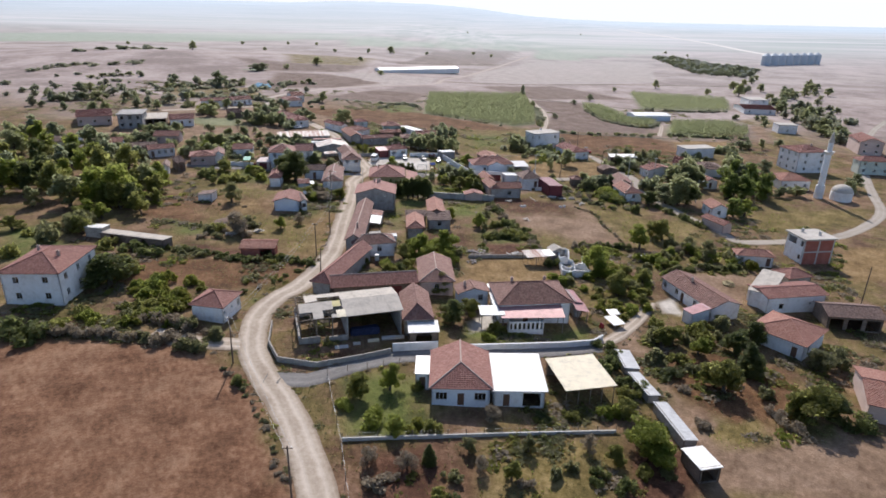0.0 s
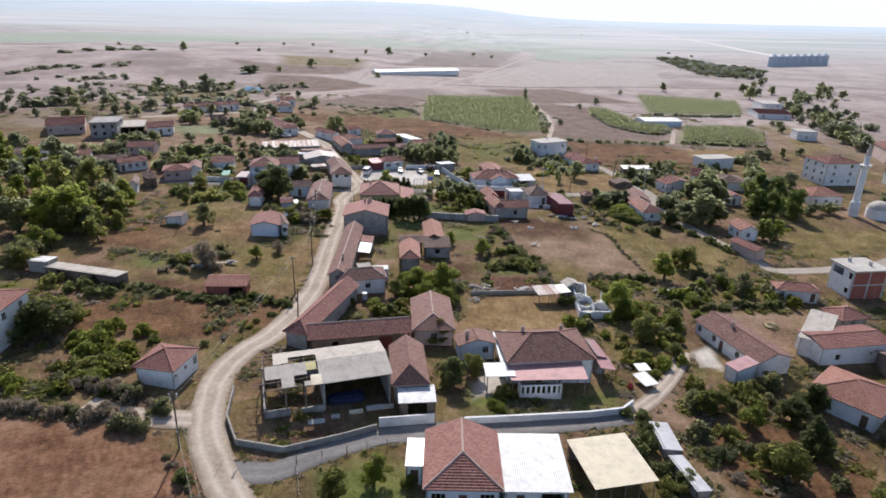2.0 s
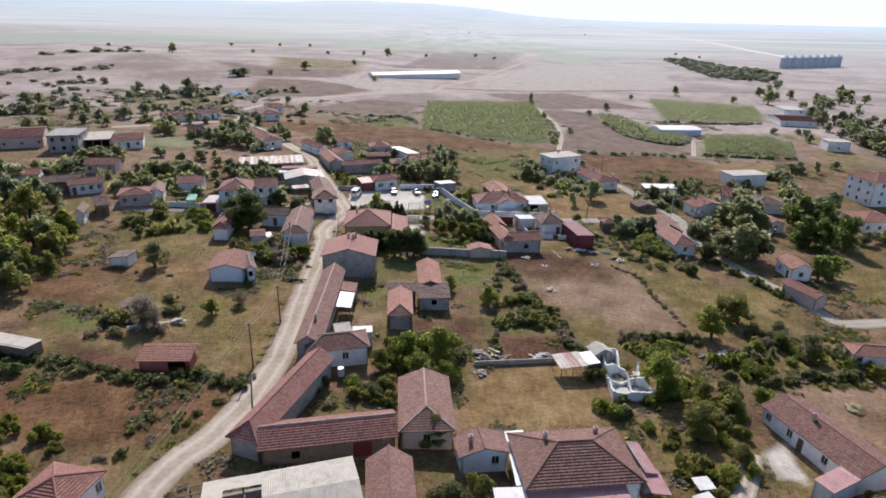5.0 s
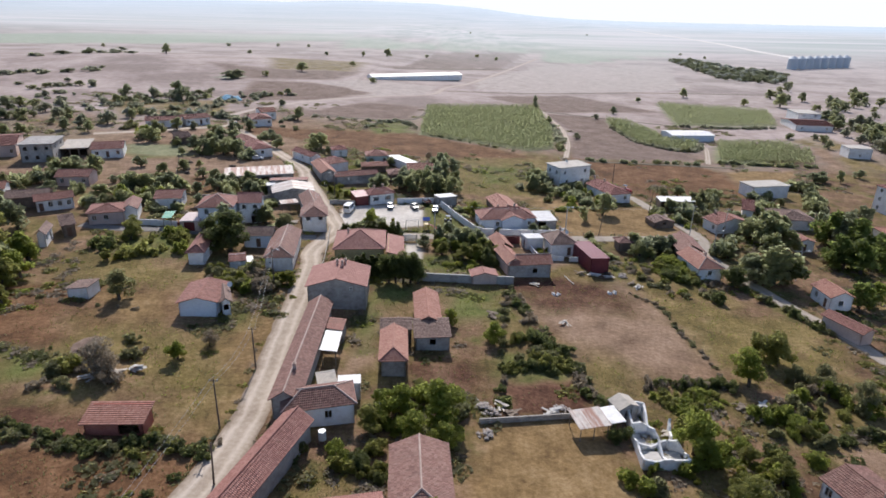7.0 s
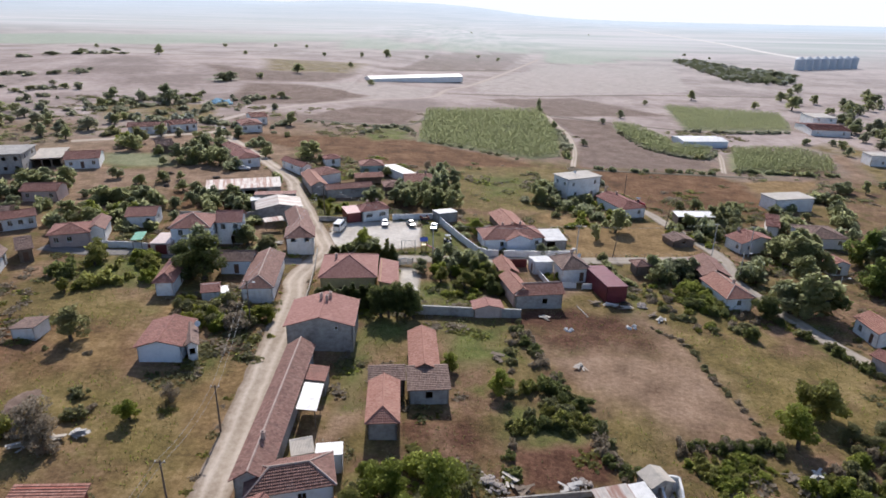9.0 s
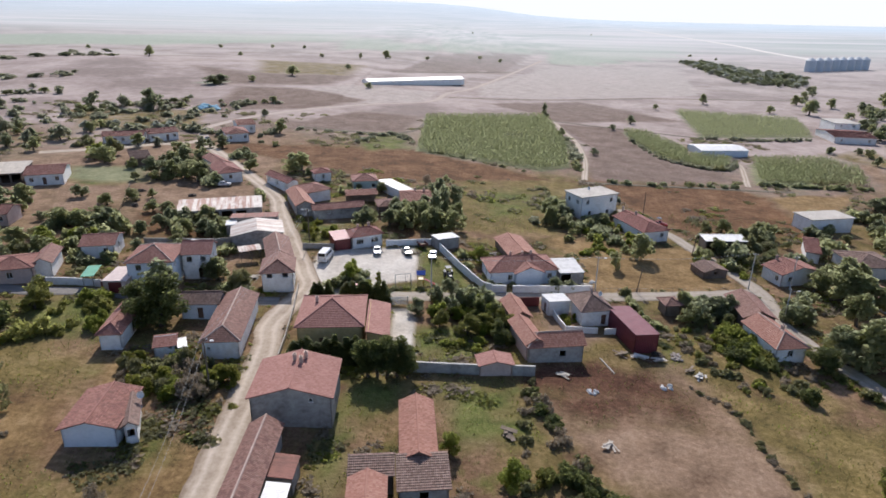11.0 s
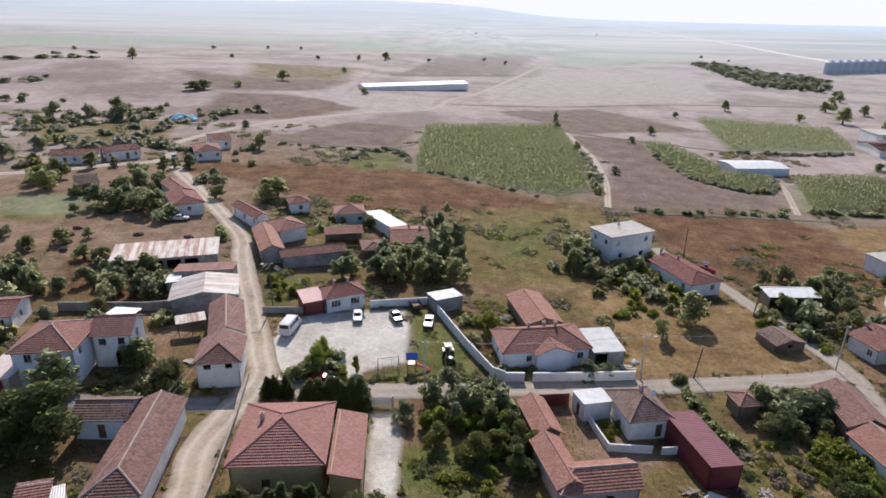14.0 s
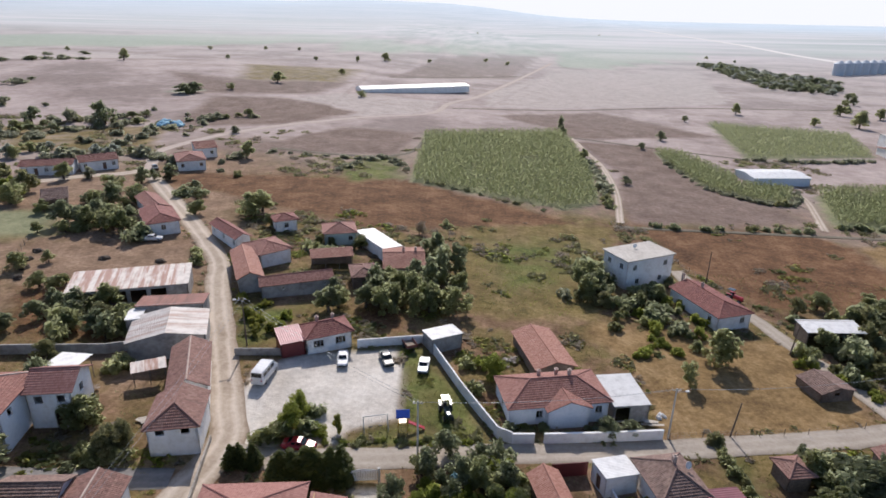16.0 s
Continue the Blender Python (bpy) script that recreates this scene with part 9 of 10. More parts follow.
hedge_row(['bush_dark', 'bush_dry'], [(33.2, 142.21), (40.57, 143.42), (46.74, 143.38)], 2, 1.8, 2.6, 36)
grove(['bush_bright', 'bush'], [(32.61, 140.52), (46.15, 142.22), (43.67, 135.88), (32.03, 134.97)], 14, 1.4, 2.6, 37)
tree("bright", 50.47, 144.27, 6.0, 6.8)
tree("round", 58.61, 151.81, 6.0, 8.0, "spreading fig tree with dark green leaves")
tree("round", 56.62, 154.39, 4.5, 5)
grove(['bush_dry', 'bush_olive', 'olive'], [(53.94, 145.14), (66.48, 149.87), (60.63, 141.21), (50.8, 138.38)], 9, 2.4, 3.6, 38)
tree("bright", 35.1, 127.0, 7.2, 6.6, "tall fresh green tree beside the roofless house")
tree("bush_bright", 33.6, 123.6, 2.4, 3.6)
grove(['bush', 'bush_bright', 'bush_bright', 'round', 'bush_yellow'], [(27.49, 123.44), (34.38, 124.21), (50.56, 135.73), (55.19, 134.16), (51.56, 126.06), (41.41, 115.23), (42.29, 107.13), (33.4, 102.77), (30.54, 111.32)], 30, 2.0, 3.2, 39)
grove(['bush', 'round', 'bush_dark'], [(37.18, 121.08), (45.7, 123.68), (42.33, 115.32), (35.42, 113.2)], 6, 3.8, 4.6, 40)
grove(['bush_olive', 'bush', 'bright', 'bush_bright'], [(45.81, 137.32), (59.37, 143.53), (73.94, 145.21), (69.9, 137.89), (54.23, 132.03), (44.54, 130.94)], 20, 2.4, 3.6, 41)
tree("olive", 65.32, 139.59, 5.0, 5.5)
tree("yellow", 73.61, 134.08, 2.6, 3.8)
tree("bush_yellow", 32.04, 108.13, 1.8, 3)
grove(['bush', 'bush_olive', 'round'], [(40.13, 102.19), (55.39, 105.77), (50.17, 95.68), (37.14, 93.8)], 12, 3.0, 4.0, 42)
grove(['round', 'dark', 'far_dark'], [(80.58, 217.49), (102.84, 230.2), (86.89, 198.75), (74.05, 193.6)], 9, 7.5, 8, 44)
grove(['pine', 'pine', 'mid_dark'], [(108.26, 230.99), (130.22, 239.13), (113.1, 205.67), (96.0, 196.0)], 7, 7.5, 8, 45)
tree("pine", 88.69, 176.36, 6.5, 6.6)
tree("bush_dark", 53.41, 204.83, 3.5, 6)
tree("bush_dark", 50.23, 206.25, 3.0, 5)
tree("bush_dark", 58.47, 175.08, 3, 4)
grove(['bush', 'bush_dark', 'bush_bright'], [(48.71, 192.83), (61.38, 200.34), (62.85, 184.47), (53.33, 183.28)], 12, 2.4, 3.6, 46)
tree("cypress", -21.35, 177.11, 3.6, 3.4, "dark clipped cypress of a tall hedge")
tree("cypress", -20.2, 177.22, 4.1, 3.4, "dark clipped cypress of a tall hedge")
tree("cypress", -19.04, 177.33, 4.6, 3.4, "dark clipped cypress of a tall hedge")
tree("cypress", -17.88, 177.44, 3.6, 3.4, "dark clipped cypress of a tall hedge")
tree("cypress", -16.72, 177.56, 4.1, 3.4, "dark clipped cypress of a tall hedge")
tree("cypress", -15.55, 177.67, 4.6, 3.4, "dark clipped cypress of a tall hedge")
tree("cypress", -14.38, 177.78, 3.6, 3.4, "dark clipped cypress of a tall hedge")
tree("cypress", -13.2, 177.9, 4.1, 3.4, "dark clipped cypress of a tall hedge")
tree("cypress", -12.03, 178.01, 4.6, 3.4, "dark clipped cypress of a tall hedge")
tree("dark", -9.75, 174.44, 6.6, 5.0)
tree("dark", -8.28, 174.57, 7.2, 5.0)
tree("dark", -6.81, 174.71, 7.4, 5.0)
tree("dark", -5.33, 174.85, 7.0, 5.0)
tree("dark", -3.84, 174.99, 6.0, 5.0)
tree("cypress", -22.74, 199.62, 3.2, 2.2)
tree("cypress", -21.45, 199.78, 3.2, 2.2)
tree("cypress", -20.14, 199.95, 3.2, 2.2)
tree("cypress", -16.73, 197.57, 4.6, 3.6, "dark clipped cypress of a tall hedge")
tree("cypress", -15.28, 197.75, 4.6, 3.6, "dark clipped cypress of a tall hedge")
tree("cypress", -13.82, 197.93, 4.6, 3.6, "dark clipped cypress of a tall hedge")
tree("cypress", -12.35, 198.12, 4.6, 3.6, "dark clipped cypress of a tall hedge")
tree("cypress", -10.88, 198.3, 4.6, 3.6, "dark clipped cypress of a tall hedge")
tree("cypress", -9.41, 198.48, 4.6, 3.6, "dark clipped cypress of a tall hedge")
grove(['bright', 'bright', 'bush_bright', 'round', 'dark'], [(-4.91, 199.87), (2.98, 202.57), (12.63, 202.08), (13.18, 190.08), (10.83, 186.61), (2.99, 189.63), (-3.84, 188.87)], 22, 3.0, 3.6, 51, "leafy garden tree behind the ochre house")
grove(['bush', 'bush_bright', 'bush_yellow'], [(-3.39, 188.26), (10.83, 186.61), (10.38, 181.29), (-2.82, 179.98)], 6, 1.2, 2.4, 52)
tree("bush_yellow", 25.03, 196.83, 1.8, 4.0)
tree("dark", 8.48, 193.73, 4.6, 4.5)
tree("dark", 11.29, 187.28, 4.0, 3.8)
tree("round", 6.96, 198.1, 5, 4.5)
tree("dark", -45.53, 185.61, 9.6, 11.0, "big dark green walnut tree")
tree("dark", -49.11, 187.2, 7, 7.5)
tree("round", -43.27, 204.65, 4.8, 5.5)
tree("olive", -37.29, 199.99, 4.0, 5.5)
tree("bush", -38.66, 198.97, 2.4, 4)
grove(['bush', 'bush_dark'], [(-45.83, 200.92), (-35.61, 200.88), (-34.87, 198.04), (-42.41, 196.43)], 7, 1.8, 3, 53)
tree("round", -43.05, 204.71, 5.2, 5.4)
tree("olive", -37.63, 200.19, 4.2, 5.2)
tree("olive", -36.42, 201.82, 3.8, 4.6)
grove(['bush_bright', 'bush', 'round'], [(-66.54, 197.31), (-59.77, 194.8), (-51.65, 185.62), (-54.94, 180.38)], 9, 2.4, 3.4, 54)
grove(['round', 'dark', 'bush'], [(-66.66, 231.45), (-65.81, 237.93), (-56.5, 239.23), (-49.37, 227.93), (-59.77, 224.82)], 14, 4.2, 5.0, 55)
grove(['bush_bright', 'bush'], [(-91.42, 233.57), (-85.52, 241.23), (-74.6, 226.98), (-76.97, 218.62), (-80.8, 218.09)], 9, 3.2, 4.4, 56)
grove(['bush_dark', 'bush'], [(-84.06, 222.84), (-76.97, 218.62), (-66.89, 210.65), (-72.36, 205.79)], 7, 2.2, 3.2, 57)
tree("bush", -18.4, 205.56, 3.2, 7.0)
tree("bush_dark", -16.64, 205.74, 2.6, 5)
tree("bright", -17.54, 206.43, 4.6, 5.0)
tree("bush_dark", -15.78, 210.16, 2.8, 3.4)
tree("bright", -16.77, 209.44, 4.2, 3.6)
tree("olive", -17.31, 207.03, 3.4, 4)
tree("yellow", -11.57, 207.06, 3.0, 2.2)
tree("bush_bright", -14.31, 206.77, 1.6, 3)
hedge_row(['bush_bright', 'bush'], [(-12.51, 205.06), (-3.91, 205.73), (7.08, 207.19)], 1.1, 0.6, 1.6, 58)
tree("bush_yellow", -30.66, 240.76, 1.8, 3)
tree("bush_yellow", -31.35, 236.3, 1.8, 3)
tree("bush_yellow", -35.27, 242.36, 1.8, 3)
grove(['bush_bright', 'bush_yellow', 'yellow'], [(-35.67, 238.89), (-25.44, 240.41), (-24.17, 231.31), (-30.72, 226.76)], 10, 1.7, 2.8, 59)
grove(['dark', 'round', 'round'], [(-24.75, 246.39), (-16.94, 251.48), (-5.96, 254.67), (3.23, 262), (4.84, 241.64), (-4.7, 237.04), (-12.95, 238.99), (-22.23, 239.79)], 24, 5.0, 5.0, 60)
grove(['round', 'dark'], [(-4.15, 263.75), (4.49, 268.54), (4.87, 243.89), (-1.86, 240.64)], 7, 6.5, 5, 61)
tree("bright", 9.45, 222.33, 4.4, 5.2)
tree("bush_bright", 7.81, 224.98, 2, 3)
tree("bush", 6.71, 218.72, 2.2, 3.4)
tree("bush", 5.56, 224.7, 2, 3)
tree("bush_dark", 11.37, 209.47, 2.4, 2.6)
tree("dark", 24.02, 209.61, 3.0, 4.2)
tree("dark", 27.73, 210.58, 2.6, 3.4)
tree("bush", 15.68, 210.28, 1.6, 2)
tree("round", 47.32, 230.18, 6.6, 7.6)
tree("round", 40.57, 223.55, 5.0, 3.4)
tree("bush", 45.7, 235.03, 2, 3)
grove(['dark', 'round', 'bush_dark'], [(30.88, 270.01), (37.49, 267.94), (35.81, 250.94), (28.86, 249.9)], 10, 4.8, 5, 62)
grove(['bush', 'round', 'bush_bright', 'bush_dark'], [(33.48, 250.59), (49.18, 260.87), (51.75, 248.4), (48.29, 239.26), (33.98, 239.41)], 26, 2.8, 3.8, 63)
grove(['bush_bright', 'bush'], [(34.48, 237.46), (44, 238.7), (42.62, 231.9), (34.65, 230.91)], 9, 1.5, 3, 64)
grove(['dark', 'round', 'bush_dark', 'olive'], [(82.59, 250), (91.35, 253.4), (79.29, 235.19), (69.96, 234.18), (69.12, 239.79)], 12, 4, 4.6, 65)
grove(['bush', 'bush_olive', 'bush_bright'], [(62.61, 235.18), (71.62, 227.53), (70.11, 221.33), (61.7, 229.77)], 10, 1.8, 3, 66)
grove(['bush_dark', 'dark', 'round'], [(49.34, 204.8), (62.49, 206.27), (58.83, 197.8), (46.71, 196.54)], 12, 4.0, 5, 67)
grove(['bush', 'bush_bright', 'bush_dark'], [(53.51, 194.36), (62.71, 192.51), (60.29, 186.02), (50.16, 186.28)], 12, 2.2, 3.4, 68)
grove(['bush_dark', 'round'], [(70.86, 208.97), (79.62, 211.76), (73.11, 200.76), (66.47, 200.1)], 6, 4, 4.6, 69)
hedge_row(['bush', 'bush_olive'], [(39.09, 209.92), (40.07, 198.85), (40.92, 195.19)], 1.8, 1.8, 2.6, 70)
tree("round", -47.14, 288.3, 7.0, 8.5)
tree("round", -46, 291.76, 6, 7)
tree("round", -61.38, 286.28, 4, 6)
tree("bush_dark", -66.24, 302.56, 3, 4)
tree("bush", -49.4, 257.31, 3, 4.0)
tree("bush", -51.66, 261.58, 2.5, 3)
grove(['bush_dark', 'round', 'bush'], [(-30.59, 272.23), (-27.57, 276.53), (-14.95, 271.68), (-14.53, 268.32), (-28.5, 265.72)], 8, 2.6, 3.4, 71)
tree("round", -41.02, 281.77, 3.5, 5)
tree("dry", -4.92, 283.1, 3.4, 4.6)
tree("bush", 1.7, 290.8, 2.4, 3.4)
grove(['round', 'dark', 'round'], [(-88, 273.01), (-83.97, 279.82), (-74.29, 279.47), (-68.66, 270.65), (-82.03, 267.27)], 10, 5.2, 5.6, 72)
grove(['round', 'bright', 'olive'], [(-119.15, 294.98), (-111.59, 301.8), (-98.73, 286.1), (-107.42, 282.33)], 7, 5, 6, 73)
grove(['bush_olive', 'round'], [(-144.13, 335.38), (-130.65, 346.69), (-115.01, 350.12), (-106.18, 336.67), (-134.73, 326.91)], 12, 3.6, 4.6, 74)
tree("far", -67.02, 345.53, 6.5, 7.5)
tree("bush_olive", -114.84, 361.72, 3, 4)
tree("far_dark", -137.67, 387.98, 10, 11)
tree("far_dark", -164.22, 383.25, 7.5, 9)
tree("far_olive", -151.81, 389.82, 6, 8)
tree("far", 178.67, 527.26, 7.5, 8.5)
tree("far_dark", 101.84, 431.55, 5, 6)
tree("far_dark", 85.97, 408.91, 3.4, 5)
tree("far_dark", 56.92, 447.61, 6, 4.5)
tree("far_dark", 55.06, 429.69, 5, 3.5)
tree("far", 54.95, 379.46, 5, 5)
tree("far", 231.31, 489.01, 10, 10)
tree("far", 207.66, 492.06, 5, 6)
tree("far_dark", 63.08, 346.65, 3, 4.5)
tree("far", 134.07, 491.1, 4, 5)
tree("far", -106.24, 531.55, 7, 9)
tree("far", -87.63, 743.97, 6, 7)
tree("far", -64.65, 770.37, 9, 12)
tree("far", -233.03, 594.08, 9, 11)
tree("far_dark", -138.86, 471.31, 5, 14)
tree("far_dark", -136.41, 476.55, 5, 12)
tree("far", -196.16, 700.82, 4.2, 6)
tree("far", -171.48, 865.16, 4.2, 6)
tree("far", -79.54, 608.75, 4.2, 6)
tree("far", -124.37, 732.42, 4.2, 6)
tree("far", -21.07, 788.03, 4.2, 6)
tree("far", 62.27, 834.51, 4.2, 6)
tree("far", -50.54, 506.86, 4.2, 6)
tree("far", 67.41, 1866.02, 4.2, 6)
tree("far", 376.95, 1088.54, 4.2, 6)
tree("far", 386.79, 1014.46, 4.2, 6)
tree("far", 426.23, 2022.99, 4.2, 6)
tree("far", 40.32, 864.39, 4.2, 6)
tree("far", -262.92, 838.14, 4.2, 6)
tree("far", -377.57, 767.56, 4.2, 6)
tree("far", -122.17, 493.16, 4.2, 6)
tree("far", -210.02, 865.2, 4.2, 6)
hedge_row(['far_bush', 'far_bush', 'bush_olive'], [(-169.9, 355.15), (-151.39, 363.94), (-137.53, 380.59), (-118.54, 392.85)], 6, 2.2, 6, 81)
hedge_row(['far_bush', 'bush_olive'], [(-111.01, 402.98), (-99.71, 412.05), (-86.89, 419.17)], 6, 2.4, 6, 82)
hedge_row(['far_bush'], [(-172.69, 376.6), (-144.91, 374.2), (-113.35, 367.26)], 9, 2, 5, 83)
hedge_row(['far_bush', 'far_dark'], [(-311.11, 544.2), (-286.07, 573.61), (-260.17, 590.07)], 14, 3, 12, 84)
hedge_row(['far_bush', 'far_dark'], [(-252.67, 458.23), (-231.44, 474.39)], 12, 3, 12, 85)
hedge_row(['bush_dark', 'bush_olive', 'bush_dark'], [(54.7, 301.8), (68.57, 301.16), (86.53, 302.88), (102.68, 303.6)], 4.0, 1.8, 3.2, 86)
hedge_row(['bush_dark', 'bush', 'bush_olive'], [(55.8, 375.92), (54.21, 348.91), (50.63, 318.95)], 4, 2.6, 4.4, 87)
hedge_row(['bush_dark', 'bush_olive'], [(-4.14, 330.01), (11.73, 321.44), (29.27, 310.38)], 4, 1.2, 3, 88)
hedge_row(['bush_dark', 'bush_dark', 'bush'], [(113.0, 309.0), (128.6, 308.8), (140.2, 308.0), (154.0, 309.0)], 1.7, 2.0, 3.0, 90)
hedge_row(['bush_dark', 'bush_dark', 'bush_olive'], [(92.0, 343.0), (102.0, 331.6), (113.5, 331.4), (121.0, 344.5)], 2.0, 2.0, 3.0, 89)
hedge_row(['far_bush', 'bush_dark'], [(126.3, 395.5), (157.45, 396.09), (182.56, 402.03)], 3.5, 2.2, 4, 91)
hedge_row(['far_bush', 'bush_olive', 'bush'], [(-34.55, 339.41), (-21.68, 359.69), (-12.47, 345.76)], 4, 1.6, 4, 92)
hedge_row(['far_bush', 'bush_dry'], [(-61.82, 356.59), (-29.31, 355.58)], 6, 1.2, 3.5, 93)
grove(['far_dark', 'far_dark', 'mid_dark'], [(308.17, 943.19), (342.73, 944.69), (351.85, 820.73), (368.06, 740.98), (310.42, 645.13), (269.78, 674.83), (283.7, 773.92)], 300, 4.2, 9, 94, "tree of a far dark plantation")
grove(['far_dark', 'far', 'far_bush'], [(232.45, 460.69), (349.58, 593.66), (271.11, 414.48), (225.38, 330.48), (202.07, 312.14), (216.7, 383.56)], 40, 6, 7, 95)
grove(['far', 'far_dark'], [(261.11, 574.78), (318.65, 640.68), (263.26, 515.32), (229.25, 491.3)], 10, 6, 7, 96)
grove(['far_dark', 'far', 'round'], [(172.0, 374.0), (192.0, 378.0), (190.0, 345.0), (178.0, 352.0)], 5, 4, 5, 97)
tree("mid", 150.2, 284.9, 5.2, 3.6)
tree("mid_dark", 162.4, 292.8, 3.8, 5.0)
tree("mid_dark", 139.5, 283.5, 4.5, 8.5)
tree("mid_dark", 144.0, 285.5, 3.8, 6.0)
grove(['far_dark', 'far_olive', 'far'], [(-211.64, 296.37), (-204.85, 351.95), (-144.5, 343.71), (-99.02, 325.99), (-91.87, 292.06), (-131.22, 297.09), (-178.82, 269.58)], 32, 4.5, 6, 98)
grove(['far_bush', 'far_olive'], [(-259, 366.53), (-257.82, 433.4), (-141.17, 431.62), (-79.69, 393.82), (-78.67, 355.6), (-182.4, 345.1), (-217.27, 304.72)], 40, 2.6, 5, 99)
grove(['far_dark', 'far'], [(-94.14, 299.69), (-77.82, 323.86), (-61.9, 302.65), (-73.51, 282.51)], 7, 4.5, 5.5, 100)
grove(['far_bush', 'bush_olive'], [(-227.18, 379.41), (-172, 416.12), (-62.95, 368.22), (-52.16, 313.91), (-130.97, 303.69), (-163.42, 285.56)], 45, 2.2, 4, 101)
grove(['round', 'far'], [(-93.47, 247), (-88.3, 255.58), (-58.82, 255.06), (-53.49, 242.36), (-83.73, 229.46)], 10, 3.4, 4.5, 102)
grove(['round', 'dark', 'bush'], [(-120.81, 222.69), (-119.34, 235.13), (-98.25, 232.67), (-77.81, 230.67), (-74.49, 222.78), (-111.61, 213.42)], 12, 3.2, 4.2, 103)
grove(['dark', 'round'], [(-56.46, 208.85), (-49.63, 217.41), (-43.71, 206.86), (-51.7, 201.06)], 4, 4, 5, 104)
tree("dark", -49.81, 195.43, 7, 8)
grove(['bush_olive', 'bush_dry', 'bush_bright'], [(-43.89, 174.5), (-32.63, 175.5), (-29.33, 166.41), (-38.56, 165.07)], 10, 2.4, 3.6, 105, "dusty leafy shrub of a roadside clump")
grove(['bush_olive', 'olive', 'far_bush'], [(24.5, 270.08), (47.83, 291.09), (66.32, 265.17), (48.2, 234.35), (25.89, 232.76)], 14, 2.6, 4, 106)
hedge_row(['bush_dark', 'bush_olive', 'bush_dry'], [(15.24, 173.21), (18.02, 162.79), (20.97, 153.68), (23.25, 147.83), (25.31, 137.82)], 2.2, 1.5, 2.8, 131)
hedge_row(['bush_olive', 'bush_dry'], [(15.23, 175.97), (12.84, 162.17), (10.82, 149.84)], 2.6, 1.0, 2.2, 132)
hedge_row(['bush_dark', 'bush_dark', 'bush_olive'], [(-66.0, 126.2), (-57.1, 124.6), (-47.3, 123.0), (-41.6, 121.2), (-34.4, 122.9), (-27.6, 120.8)], 1.2, 1.5, 2.5, 111, "dark overgrown hedge below the plots")
hedge_row(['bush_dark', 'bush_dry'], [(-39.49, 104.46), (-35.12, 108.84), (-29.59, 116.91), (-26.91, 123.26)], 3, 0.9, 1.8, 112)
hedge_row(['bush_dry', 'bush_olive'], [(-78.25, 159.74), (-66.68, 158.89), (-52.44, 156.3)], 3, 0.8, 1.8, 113)
hedge_row(['bush_dark', 'bush'], [(-54.03, 123.84), (-43.6, 121.54), (-31.92, 121.52)], 3, 1.2, 2.4, 114)
grove(['bush', 'bush_bright'], [(-54.83, 97.19), (-50.5, 103.53), (-45.34, 98.4), (-50.23, 91.5)], 10, 1.5, 2.6, 115)
grove(['bush', 'bush_olive'], [(-42.31, 112.42), (-33.24, 114.92), (-31.33, 111.79), (-39.52, 109.79)], 8, 0.9, 1.6, 116)
tree("bush_olive", 36.93, 89.79, 2.6, 5)
tree("bush", 40.96, 90.23, 2.2, 4)
tree("bright", 45.41, 92.91, 3.6, 5)
tree("round", 45.11, 81.75, 5.6, 7)
tree("round", 44.36, 83.85, 4.2, 5.5)
tree("cypress", 51.85, 87.88, 5.6, 4.5)
tree("dark", 52.38, 86.59, 4.6, 4.5)
tree("dark", 52.5, 94.24, 4.6, 6)
tree("dark", 56.96, 97.25, 5, 6)
tree("bush_bright", 48.28, 96.3, 2.2, 4)
tree("round", 56.06, 75.61, 5.4, 8.5)
tree("round", 54.53, 76.7, 4.2, 6)
tree("dark", 59.54, 76.45, 4.6, 6)
tree("olive", 65.28, 90.07, 3.8, 7)
tree("olive", 68.97, 91.31, 3.2, 6)
tree("bush_dry", 51.32, 73.12, 1.8, 4)
tree("bush_dry", 50.48, 76.34, 1.6, 4)
tree("bush_olive", 51.26, 81.43, 2, 4)
tree("bush_dark", 61.84, 73.99, 3, 5)
tree("bush_dry", 38.81, 81.74, 1.0, 3)
tree("bush_dry", 37.9, 72.6, 1.2, 3.2)
tree("bush_olive", 42.12, 86.89, 1.8, 4)
tree("bush_dark", 38.39, 85.67, 1.6, 5)
tree("bright", 35.72, 124.62, 5.0, 6.2)
tree("bush_bright", 25.29, 120.67, 2.8, 4.5)
tree("bush_olive", 27.58, 119.72, 2, 4)
tree("bush_dark", 25.42, 129.49, 2.6, 3.6)
tree("bush_yellow", 40.23, 121.47, 2.4, 5)
tree("bush_olive", 41.33, 120.79, 2.2, 5)
tree("bush_dark", 46.42, 127.33, 2.2, 4)
tree("bush", 36.45, 132.32, 2.2, 4)
tree("bush_bright", 33.71, 130.25, 1.8, 3)
hedge_row(['bush_dark', 'bush_dry'], [(22.78, 144.34), (24.88, 137.11)], 1.6, 1.4, 2.2, 121)
hedge_row(['bush_dark', 'bush'], [(12.03, 145.24), (17.63, 146.21), (23.01, 145.5)], 2.0, 2.2, 3.4, 122)
hedge_row(['bush_olive', 'bush_dry', 'bush_dark'], [(-61.32, 123.52), (-53.07, 122.66), (-43.9, 121.03)], 1.8, 1.2, 2.6, 123)
grove(['mid', 'mid_dark', 'olive', 'mid_bush', 'mid_bush_dark'], [(-132.39, 218.48), (-116.14, 228.64), (-93.49, 225.85), (-73.32, 210.34), (-71.46, 194.18), (-104.05, 204.38), (-120.95, 201.51)], 16, 4.0, 5.0, 124)
